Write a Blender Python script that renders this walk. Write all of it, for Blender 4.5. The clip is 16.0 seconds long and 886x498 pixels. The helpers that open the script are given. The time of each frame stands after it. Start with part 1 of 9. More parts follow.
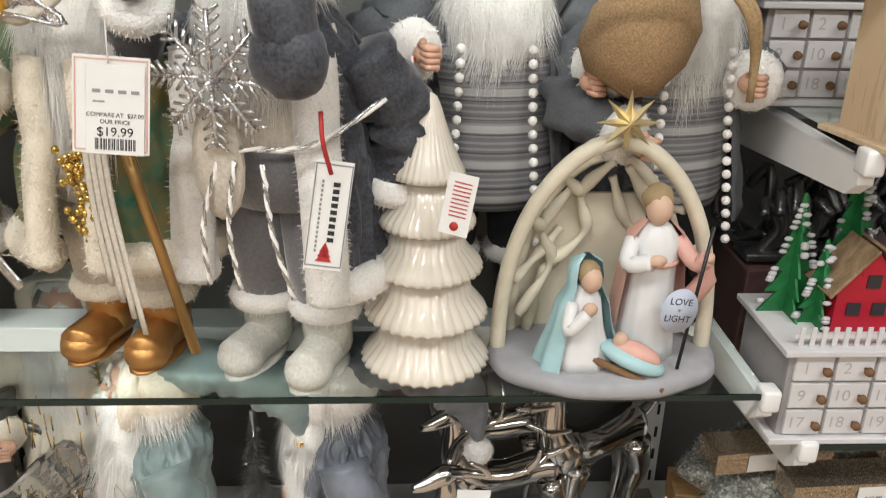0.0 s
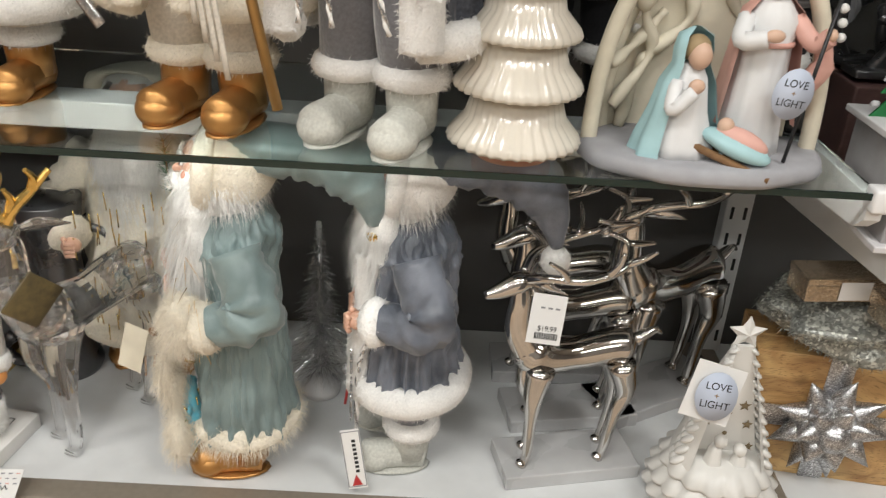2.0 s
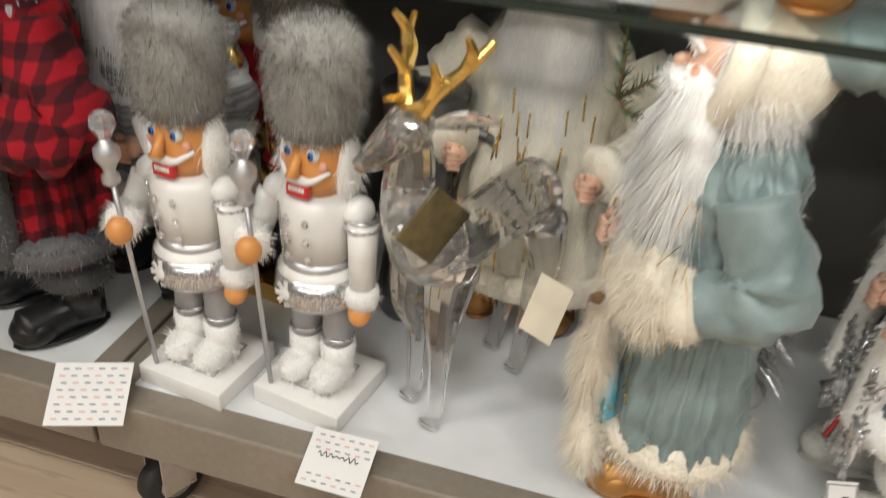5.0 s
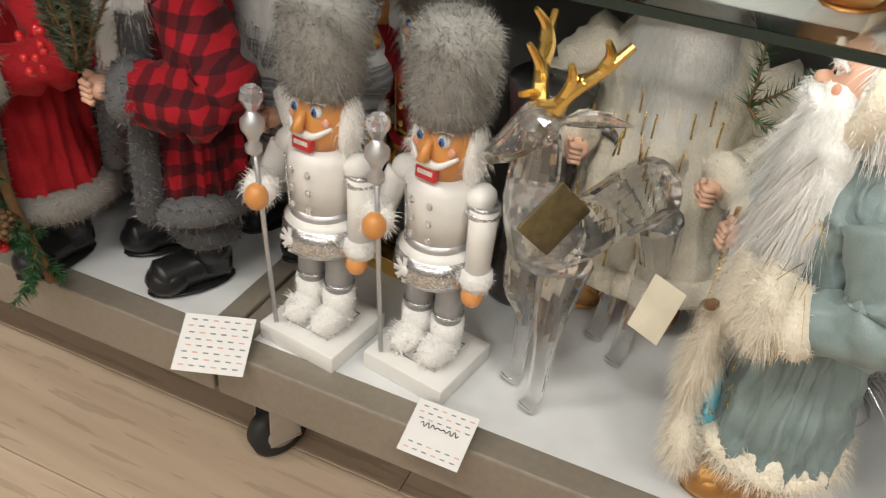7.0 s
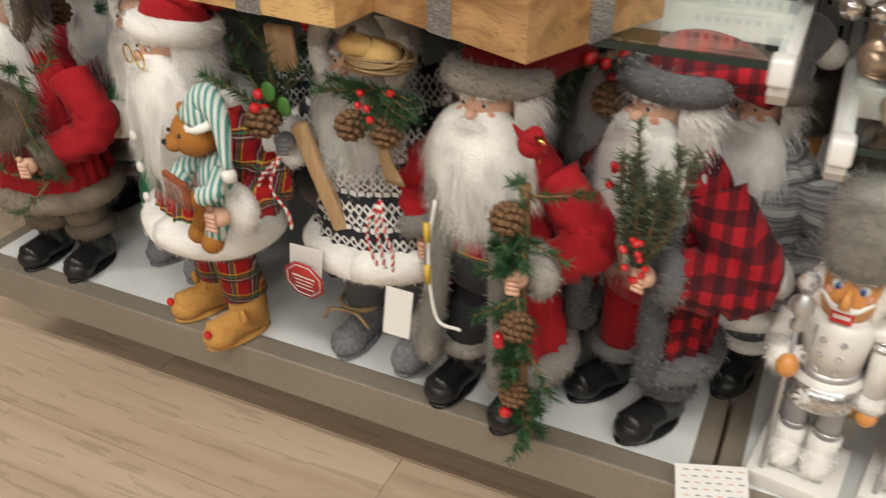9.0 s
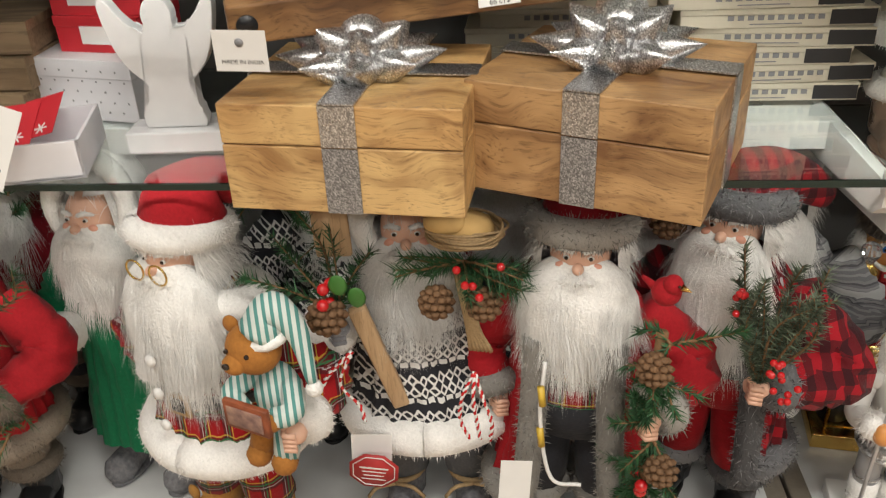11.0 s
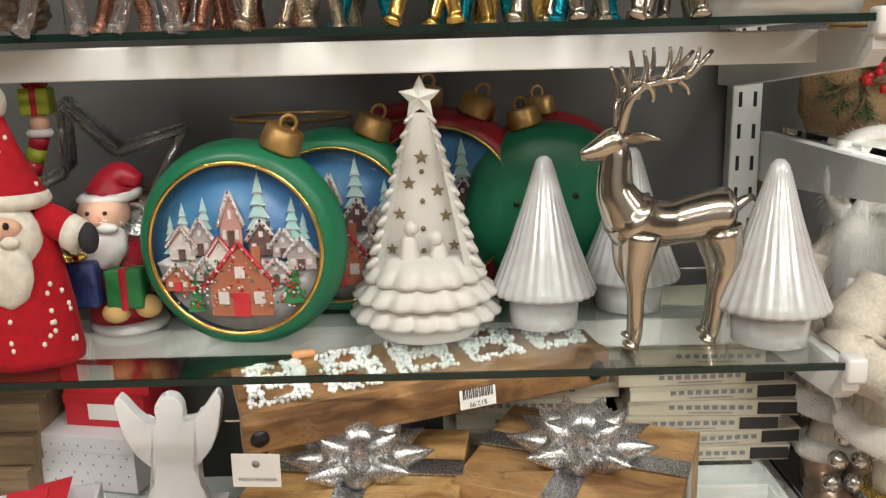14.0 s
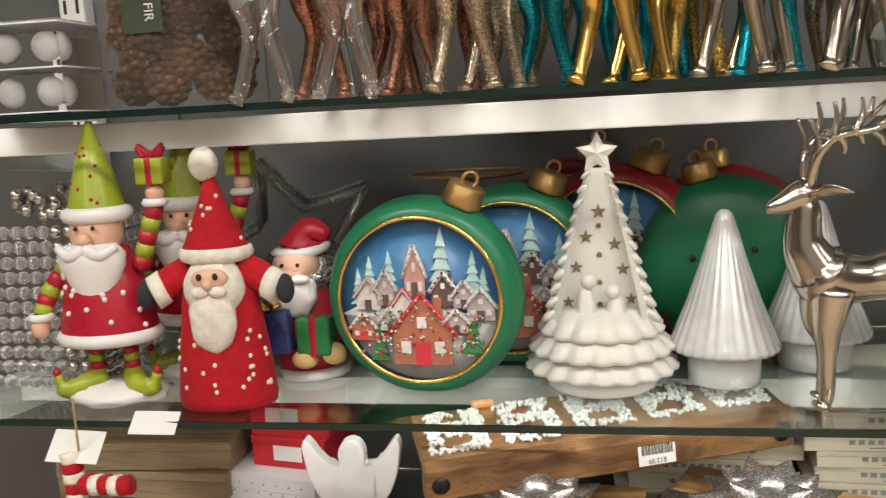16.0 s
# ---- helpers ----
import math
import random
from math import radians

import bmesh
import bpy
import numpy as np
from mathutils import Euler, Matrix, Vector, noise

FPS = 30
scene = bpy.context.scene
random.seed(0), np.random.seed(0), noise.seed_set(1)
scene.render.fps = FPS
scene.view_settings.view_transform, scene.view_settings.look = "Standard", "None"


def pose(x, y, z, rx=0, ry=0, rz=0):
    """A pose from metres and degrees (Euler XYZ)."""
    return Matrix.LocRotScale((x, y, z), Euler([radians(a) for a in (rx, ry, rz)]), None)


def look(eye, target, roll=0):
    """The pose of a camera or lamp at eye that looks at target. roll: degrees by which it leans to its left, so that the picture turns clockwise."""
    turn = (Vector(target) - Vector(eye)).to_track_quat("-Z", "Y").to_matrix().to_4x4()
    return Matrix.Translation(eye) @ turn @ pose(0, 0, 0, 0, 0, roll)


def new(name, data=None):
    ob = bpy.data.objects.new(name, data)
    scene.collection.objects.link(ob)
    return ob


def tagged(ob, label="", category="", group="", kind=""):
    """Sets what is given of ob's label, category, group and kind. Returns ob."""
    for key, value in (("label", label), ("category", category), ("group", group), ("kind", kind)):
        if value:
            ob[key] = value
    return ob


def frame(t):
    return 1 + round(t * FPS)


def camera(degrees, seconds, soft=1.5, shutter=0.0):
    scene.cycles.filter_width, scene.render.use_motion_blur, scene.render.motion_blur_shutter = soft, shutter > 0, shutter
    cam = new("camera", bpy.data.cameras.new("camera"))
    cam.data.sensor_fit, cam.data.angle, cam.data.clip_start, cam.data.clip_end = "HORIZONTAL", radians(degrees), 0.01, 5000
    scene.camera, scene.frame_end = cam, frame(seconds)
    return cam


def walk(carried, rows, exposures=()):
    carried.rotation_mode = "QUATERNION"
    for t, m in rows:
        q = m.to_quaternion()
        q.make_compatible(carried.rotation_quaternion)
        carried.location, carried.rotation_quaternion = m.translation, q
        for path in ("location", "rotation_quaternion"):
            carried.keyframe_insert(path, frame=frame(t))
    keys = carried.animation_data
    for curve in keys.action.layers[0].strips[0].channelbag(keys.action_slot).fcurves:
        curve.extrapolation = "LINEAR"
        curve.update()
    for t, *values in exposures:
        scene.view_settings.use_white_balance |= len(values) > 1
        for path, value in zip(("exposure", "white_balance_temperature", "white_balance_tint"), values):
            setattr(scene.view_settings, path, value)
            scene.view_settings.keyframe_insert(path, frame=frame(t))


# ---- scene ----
cam = camera(55.5, 16.0, soft=1.1, shutter=0.35)
PATH = [
    (0, (0.003, -0.806, 1.236), (0.117, 1.162, 0.404), 1.4),
    (0.5, (-0.005, -0.809, 1.201), (0.123, 1.143, 0.332), 2.2),
    (1, (-0.015, -0.820, 1.136), (0.111, 1.121, 0.243), 2.8),
    (1.5, (-0.033, -0.834, 1.081), (0.049, 1.089, 0.144), 3.1),
    (2, (-0.048, -0.837, 1.044), (-0.021, 1.073, 0.079), 3.5),
    (2.5, (-0.063, -0.835, 1.028), (-0.125, 1.056, 0.027), 3.7),
    (3, (-0.087, -0.825, 1.014), (-0.240, 1.046, -0.013), 4.1),
    (3.5, (-0.139, -0.785, 1.002), (-0.412, 1.057, -0.054), 3.7),
    (4, (-0.245, -0.697, 0.992), (-0.584, 1.119, -0.089), 3.9),
    (4.5, (-0.342, -0.616, 0.964), (-0.715, 1.172, -0.151), 4.4),
    (5, (-0.377, -0.559, 0.872), (-0.815, 1.194, -0.274), 4.4),
    (5.2, (-0.381, -0.537, 0.817), (-0.854, 1.198, -0.341), 4.0),
    (7.3, (-0.407, -0.613, 0.944), (-1.072, 0.998, -0.297), 4.6),
    (7.5, (-0.438, -0.644, 1.008), (-1.130, 0.945, -0.247), 3.4),
    (8, (-0.589, -0.733, 1.067), (-1.327, 0.878, -0.132), 2.2),
    (8.5, (-0.716, -0.799, 1.072), (-1.502, 0.815, -0.091), 0.7),
    (9, (-0.889, -0.796, 1.052), (-1.662, 0.837, -0.095), -0.4),
    (9.5, (-1.054, -0.754, 1.077), (-1.722, 0.944, -0.041), -0.7),
    (9.7, (-1.090, -0.737, 1.079), (-1.676, 0.996, -0.031), -0.6),
    (11.8, (-1.362, -0.811, 1.210), (-1.418, 1.079, 0.208), -3.1),
    (12, (-1.359, -0.815, 1.227), (-1.404, 1.086, 0.245), -2.9),
    (12.5, (-1.352, -0.829, 1.270), (-1.376, 1.135, 0.421), -2.6),
    (13, (-1.350, -0.824, 1.309), (-1.356, 1.190, 0.587), -2.0),
    (13.5, (-1.348, -0.827, 1.341), (-1.344, 1.226, 0.742), -1.6),
    (14, (-1.345, -0.828, 1.340), (-1.357, 1.255, 0.850), -1.5),
    (14.5, (-1.346, -0.830, 1.340), (-1.405, 1.272, 0.943), -1.7),
    (15, (-1.356, -0.838, 1.344), (-1.494, 1.269, 0.997), -2.2),
    (15.5, (-1.370, -0.844, 1.344), (-1.620, 1.255, 1.016), -2.6),
    (16, (-1.382, -0.851, 1.344), (-1.753, 1.229, 1.003), -3.0),
]
walk(cam, [(t, look(eye, target, roll)) for t, eye, target, roll in PATH],
     [(0, -0.03, 6150, 10), (4, -0.04, 6200, 10), (8, -0.03, 6450, 10), (9.5, 0.0, 6500, 10), (12, -0.06, 6450, 10), (13.4, -0.18, 6450, 10), (14.5, -0.10, 6500, 10), (16, -0.06, 6550, 10)])

# ---------------------------------------------------------------- light
world = bpy.data.worlds.new("world")
scene.world = world
world.use_nodes = True
world.node_tree.nodes["Background"].inputs[0].default_value = (0.9, 0.95, 1.0, 1)
world.node_tree.nodes["Background"].inputs[1].default_value = 0.006


def ceiling_lamp(x, y, sx, sy, watts):
    data = bpy.data.lights.new("ceiling_lamp", "AREA")
    data.shape, data.size, data.size_y, data.energy = "RECTANGLE", sx, sy, watts
    data.color = (1.0, 0.965, 0.885)
    ob = new("ceiling_lamp", data)
    ob.matrix_world = look((x, y, 2.965), (x, y, 0))
    return ob


LAMPS = [(-2.6, -1.45), (-0.6, -1.45), (1.4, -1.45), (-2.6, -3.9), (-0.6, -3.9), (1.4, -3.9)]
for lx, ly in LAMPS:
    ceiling_lamp(lx, ly, 1.15, 0.28, 37 if ly > -2 else 40)

# ---------------------------------------------------------------- shapes
RNG = np.random.default_rng(7)


class Shape:
    """Gathers vertices and faces of one mesh with several materials."""

    def __init__(self):
        self.v, self.f, self.m, self.s, self.n, self.mats = [], [], [], [], 0, []

    def slot(self, mat):
        if mat not in self.mats:
            self.mats.append(mat)
        return self.mats.index(mat)

    def add(self, arrays, mat, m=None, smooth=True):
        verts, faces = arrays
        verts = np.asarray(verts, float)
        if m is not None:
            m = np.array(m)
            verts = verts @ m[:3, :3].T + m[:3, 3]
        self.v.append(verts)
        k = self.slot(mat)
        for f in faces:
            self.f.append(tuple(int(i) + self.n for i in f))
        self.m += [k] * len(faces)
        self.s += [smooth] * len(faces)
        self.n += len(verts)
        return verts, faces

    def data(self, name):
        me = bpy.data.meshes.new(name)
        me.from_pydata(np.concatenate(self.v).tolist(), [], self.f)
        for mat in self.mats:
            me.materials.append(mat)
        me.polygons.foreach_set("material_index", self.m)
        me.polygons.foreach_set("use_smooth", self.s)
        me.update()
        return me

    def thing(self, name, label="", category="", group="", kind="", at=None):
        ob = new(name, self.data(name))
        if at is not None:
            ob.matrix_world = at
        return tagged(ob, label, category, group, kind)

    def part(self, name, parent, label=""):
        ob = new(name, self.data(name))
        ob.parent = parent
        return tagged(ob, label)


def empty(name, at, label="", category="", group="", kind=""):
    ob = new(name)
    ob.empty_display_size = 0.02
    ob.matrix_world = at
    return tagged(ob, label, category, group, kind)


def lathe(profile, n=28, sx=1.0, sy=1.0, ripple=None, caps=True):
    """profile: (r, z) from the bottom up. ripple(a, k): factor on the radius."""
    a = np.linspace(0, 2 * math.pi, n, endpoint=False)
    v = []
    for k, (r, z) in enumerate(profile):
        rr = r * (np.ones(n) if ripple is None else ripple(a, k))
        v.append(np.stack([rr * np.cos(a) * sx, rr * np.sin(a) * sy, np.full(n, z)], 1))
    f = [(k * n + i, k * n + (i + 1) % n, (k + 1) * n + (i + 1) % n, (k + 1) * n + i) for k in range(len(profile) - 1) for i in range(n)]
    if caps:
        f.append(tuple(range(n))[::-1])
        f.append(tuple((len(profile) - 1) * n + i for i in range(n)))
    return np.concatenate(v), f


def tube(points, radii, n=10, flat=1.0):
    """A round rod along points; flat squeezes it across its second axis."""
    p = np.asarray(points, float)
    r = np.full(len(p), radii, float) if np.isscalar(radii) else np.asarray(radii, float)
    t = np.gradient(p, axis=0)
    t /= np.linalg.norm(t, axis=1)[:, None] + 1e-12
    ref = np.array([0, 1.0, 0]) if abs(t[0][1]) < 0.9 else np.array([1.0, 0, 0])
    u = np.cross(t[0], ref)
    u /= np.linalg.norm(u)
    a = np.linspace(0, 2 * math.pi, n, endpoint=False)
    v = []
    for k in range(len(p)):
        u = u - t[k] * (u @ t[k])
        u /= np.linalg.norm(u) + 1e-12
        w = np.cross(t[k], u)
        v.append(p[k] + r[k] * (np.cos(a)[:, None] * u + flat * np.sin(a)[:, None] * w))
    f = [(k * n + i, k * n + (i + 1) % n, (k + 1) * n + (i + 1) % n, (k + 1) * n + i) for k in range(len(p) - 1) for i in range(n)]
    f.append(tuple(range(n))[::-1])
    f.append(tuple((len(p) - 1) * n + i for i in range(n)))
    return np.concatenate(v), f


def smooth_line(points, n=12):
    """A Catmull-Rom line through a few points."""
    p = np.asarray(points, float)
    p = np.concatenate([[2 * p[0] - p[1]], p, [2 * p[-1] - p[-2]]])
    out = []
    for k in range(1, len(p) - 2):
        for s in np.linspace(0, 1, n, endpoint=False):
            a, b, c, d = p[k - 1 : k + 3]
            out.append(0.5 * (2 * b + (c - a) * s + (2 * a - 5 * b + 4 * c - d) * s * s + (3 * b - a - 3 * c + d) * s**3))
    out.append(p[-2])
    return np.array(out)


def ball(c, r, n=16, m=10, wob=0.0):
    r = np.array([r] * 3 if np.isscalar(r) else r, float)
    th = np.linspace(0, math.pi, m + 1)
    a = np.linspace(0, 2 * math.pi, n, endpoint=False)
    v = np.array([[math.sin(t) * math.cos(b), math.sin(t) * math.sin(b), math.cos(t)] for t in th for b in a])
    if wob:
        v *= 1 + wob * np.array([noise.noise(Vector(q * 2.5 + np.asarray(c) * 40)) for q in v])[:, None]
    f = [(k * n + i, (k + 1) * n + i, (k + 1) * n + (i + 1) % n, k * n + (i + 1) % n) for k in range(m) for i in range(n)]
    return v * r + np.asarray(c, float), f


def ring(c, R, r, n=24, k=10, sy=1.0, tilt=0.0):
    """A ring round the z axis at c; sy squeezes it, tilt turns it about x (degrees)."""
    a = np.linspace(0, 2 * math.pi, n, endpoint=False)
    b = np.linspace(0, 2 * math.pi, k, endpoint=False)
    v = np.array([[(R + r * math.cos(q)) * math.cos(p), (R * sy + r * math.cos(q)) * math.sin(p), r * math.sin(q)] for p in a for q in b])
    f = [(i * k + j, ((i + 1) % n) * k + j, ((i + 1) % n) * k + (j + 1) % k, i * k + (j + 1) % k) for i in range(n) for j in range(k)]
    m = np.array(Matrix.Rotation(radians(tilt), 3, "X"))
    return v @ m.T + np.asarray(c, float), f


def block(c, size, bevel=0.003, seg=2):
    """A box with rounded edges."""
    bm = bmesh.new()
    bmesh.ops.create_cube(bm, size=1.0)
    bmesh.ops.scale(bm, vec=size, verts=bm.verts)
    if bevel:
        bmesh.ops.bevel(bm, geom=bm.edges[:], offset=min(bevel, min(size) * 0.45), segments=seg, affect="EDGES", profile=0.5)
    v = np.array([q.co[:] for q in bm.verts]) + np.asarray(c, float)
    bm.verts.index_update()
    f = [tuple(q.index for q in p.verts) for p in bm.faces]
    bm.free()
    return v, f


def plate(outline, depth, bevel=0.0):
    """A flat shape in the xz plane, thick along y from 0 to depth."""
    bm = bmesh.new()
    vs = [bm.verts.new((x, 0, z)) for x, z in outline]
    face = bm.faces.new(vs)
    bmesh.ops.triangulate(bm, faces=[face])
    out = bmesh.ops.extrude_face_region(bm, geom=bm.faces[:])
    bmesh.ops.translate(bm, vec=(0, depth, 0), verts=[g for g in out["geom"] if isinstance(g, bmesh.types.BMVert)])
    if bevel:
        sharp = [e for e in bm.edges if len(e.link_faces) == 2 and e.calc_face_angle(0) > 0.8]
        bmesh.ops.bevel(bm, geom=sharp, offset=bevel, segments=2, affect="EDGES", profile=0.5)
    bmesh.ops.recalc_face_normals(bm, faces=bm.faces[:])
    bm.verts.index_update()
    v = np.array([q.co[:] for q in bm.verts])
    f = [tuple(q.index for q in p.verts) for p in bm.faces]
    bm.free()
    return v, f


def scatter(arrays, count):
    """Random places on a surface, with outward normals."""
    v, faces = arrays
    tris = np.array([(f[0], f[k], f[k + 1]) for f in faces for k in range(1, len(f) - 1)])
    a, b, c = v[tris[:, 0]], v[tris[:, 1]], v[tris[:, 2]]
    nrm = np.cross(b - a, c - a)
    area = np.linalg.norm(nrm, axis=1)
    pick = RNG.choice(len(tris), count, p=area / area.sum())
    u = RNG.random((count, 2))
    u[u.sum(1) > 1] = 1 - u[u.sum(1) > 1]
    p = a[pick] + u[:, :1] * (b - a)[pick] + u[:, 1:] * (c - a)[pick]
    n = nrm[pick] / (area[pick][:, None] + 1e-12)
    return p, n


def strands(p, d, length, width, droop=0.3, jitter=0.35, bends=2, n_out=None):
    """Thin tapering blades from the points p along d, that hang down by droop."""
    n = len(p)
    d = d + RNG.normal(0, jitter, d.shape)
    d /= np.linalg.norm(d, axis=1)[:, None]
    facing = RNG.normal(0, 1, d.shape) if n_out is None else n_out + RNG.normal(0, 0.25, d.shape)
    ln = (np.full(n, length) if np.isscalar(length) else length) * RNG.uniform(0.6, 1.15, n)
    side = np.cross(d, facing)
    side /= np.linalg.norm(side, axis=1)[:, None] + 1e-9
    q, rows = p.copy(), []
    for k in range(bends + 1):
        w = width * (1 - k / (bends + 1))
        rows += [q - side * w, q + side * w]
        step = d + np.array([0, 0, -droop]) * (k + 0.5)
        step /= np.linalg.norm(step, axis=1)[:, None] + 1e-9
        q = q + step * (ln / (bends + 1))[:, None]
    rows.append(q)
    v = np.stack(rows, 1).reshape(-1, 3)
    m = 2 * bends + 3
    f = []
    for i in range(n):
        o = i * m
        for k in range(bends):
            f.append((o + 2 * k, o + 2 * k + 1, o + 2 * k + 3, o + 2 * k + 2))
        f.append((o + 2 * bends, o + 2 * bends + 1, o + 2 * bends + 2))
    return v, f


def furry(shape, arrays, mat, count, length, width=0.0007, droop=0.25, jitter=0.5, m=None, under=None):
    """A body with a coat of strands."""
    v, f = shape.add(arrays, under or mat, m)
    if length < 0.03 and mat.name in ("white_fur", "cream_fur"):
        length, width = length * 0.7, width * 0.85
    p, n = scatter((v, f), count)
    lay = RNG.normal(0, 0.55, n.shape)
    shape.add(strands(p - n * 0.001, n * 0.75 + lay, length, width, droop, jitter * 0.5, 1 if length < 0.03 else 2, n), mat)


# ---------------------------------------------------------------- materials
def material(name, color, rough=0.6, metal=0.0, var=0.12, scale=40.0, bump=0.15, sheen=0.0, glass=0.0, ior=1.45, coat=0.0, big=6.0, island=0.0, color2=None, spec=0.5):
    mat = bpy.data.materials.new(name)
    mat.use_nodes = True
    nt = mat.node_tree
    b = nt.nodes["Principled BSDF"]
    co = nt.nodes.new("ShaderNodeTexCoord")

    def noise_node(s, detail):
        q = nt.nodes.new("ShaderNodeTexNoise")
        q.inputs["Scale"].default_value, q.inputs["Detail"].default_value = s, detail
        nt.links.new(co.outputs["Object"], q.inputs["Vector"])
        return q

    fine, large = noise_node(scale, 4), noise_node(big, 2)
    add = nt.nodes.new("ShaderNodeMath")
    add.operation = "ADD"
    nt.links.new(fine.outputs["Fac"], add.inputs[0])
    nt.links.new(large.outputs["Fac"], add.inputs[1])
    ramp = nt.nodes.new("ShaderNodeMapRange")
    ramp.inputs[1].default_value, ramp.inputs[2].default_value = 0.7, 1.3
    nt.links.new(add.outputs[0], ramp.inputs[0])
    mix = nt.nodes.new("ShaderNodeMix")
    mix.data_type = "RGBA"
    lo = color2 or tuple(c * (1 - var) for c in color)
    mix.inputs["A"].default_value = (*lo, 1)
    mix.inputs["B"].default_value = (*[min(1, c * (1 + var)) for c in color], 1)
    nt.links.new(ramp.outputs[0], mix.inputs["Factor"])
    last = mix.outputs["Result"]
    if island:
        geo = nt.nodes.new("ShaderNodeNewGeometry")
        hsv = nt.nodes.new("ShaderNodeHueSaturation")
        mr = nt.nodes.new("ShaderNodeMapRange")
        mr.inputs[3].default_value, mr.inputs[4].default_value = 1 - island, 1 + island
        nt.links.new(geo.outputs["Random Per Island"], mr.inputs[0])
        nt.links.new(mr.outputs[0], hsv.inputs["Value"])
        nt.links.new(last, hsv.inputs["Color"])
        last = hsv.outputs["Color"]
    nt.links.new(last, b.inputs["Base Color"])
    b.inputs["Roughness"].default_value, b.inputs["Metallic"].default_value = rough, metal
    b.inputs["IOR"].default_value, b.inputs["Transmission Weight"].default_value = ior, glass
    b.inputs["Sheen Weight"].default_value, b.inputs["Sheen Roughness"].default_value = sheen, 0.4
    b.inputs["Coat Weight"].default_value, b.inputs["Specular IOR Level"].default_value = coat, spec
    if rough < 0.95 and var:
        rr = nt.nodes.new("ShaderNodeMapRange")
        rr.inputs[1].default_value, rr.inputs[2].default_value = 0.7, 1.3
        rr.inputs[3].default_value, rr.inputs[4].default_value = max(0.0, rough - 0.06), min(1, rough + 0.08)
        nt.links.new(add.outputs[0], rr.inputs[0])
        nt.links.new(rr.outputs[0], b.inputs["Roughness"])
    if bump:
        bp = nt.nodes.new("ShaderNodeBump")
        bp.inputs["Strength"].default_value, bp.inputs["Distance"].default_value = bump, 0.002
        nt.links.new(fine.outputs["Fac"], bp.inputs["Height"])
        nt.links.new(bp.outputs["Normal"], b.inputs["Normal"])
    return mat


def cloth(name, color, **k):
    return material(name, color, **{**dict(rough=0.9, sheen=0.06, scale=260, bump=0.4, var=0.18, spec=0.2), **k})


def fur_mat(name, color, island=0.18, **k):
    return material(name, color, **{**dict(rough=0.75, sheen=0.1, bump=0.9, scale=330, big=30, var=0.10, island=island, spec=0.25), **k})


def chain(nt, op, a, b=None):
    q = nt.nodes.new("ShaderNodeMath")
    q.operation = op
    for k, val in enumerate((a, b)):
        if val is None:
            continue
        if isinstance(val, (int, float)):
            q.inputs[k].default_value = val
        else:
            nt.links.new(val, q.inputs[k])
    return q.outputs[0]


def blend(nt, fac, a, b):
    q = nt.nodes.new("ShaderNodeMix")
    q.data_type = "RGBA"
    for key, val in (("Factor", fac), ("A", a), ("B", b)):
        if isinstance(val, tuple):
            q.inputs[key].default_value = (*val, 1)
        elif isinstance(val, (int, float)):
            q.inputs[key].default_value = val
        else:
            nt.links.new(val, q.inputs[key])
    return q.outputs["Result"]


def woven(name, base, bands, axes=2, skip=0):
    """Plaid: bands are (period, width, shift, color, strength) run across and up the cloth."""
    mat = cloth(name, base, scale=400)
    nt = mat.node_tree
    b = nt.nodes["Principled BSDF"]
    co = nt.nodes.new("ShaderNodeTexCoord")
    sep = nt.nodes.new("ShaderNodeSeparateXYZ")
    nt.links.new(co.outputs["Object"], sep.inputs[0])
    across = chain(nt, "ADD", sep.outputs["X"], chain(nt, "MULTIPLY", sep.outputs["Y"], 0.8))
    last = base
    for axis in (across, sep.outputs["Z"])[skip:axes]:
        for period, width, shift, color, strength in bands:
            s = chain(nt, "FRACT", chain(nt, "ADD", chain(nt, "MULTIPLY", axis, 1 / period), shift + 20))
            hit = chain(nt, "MULTIPLY", chain(nt, "LESS_THAN", s, width / period), strength)
            last = blend(nt, hit, last, color)
    for link in list(b.inputs["Base Color"].links):
        nt.links.remove(link)
    nt.links.new(last, b.inputs["Base Color"])
    return mat


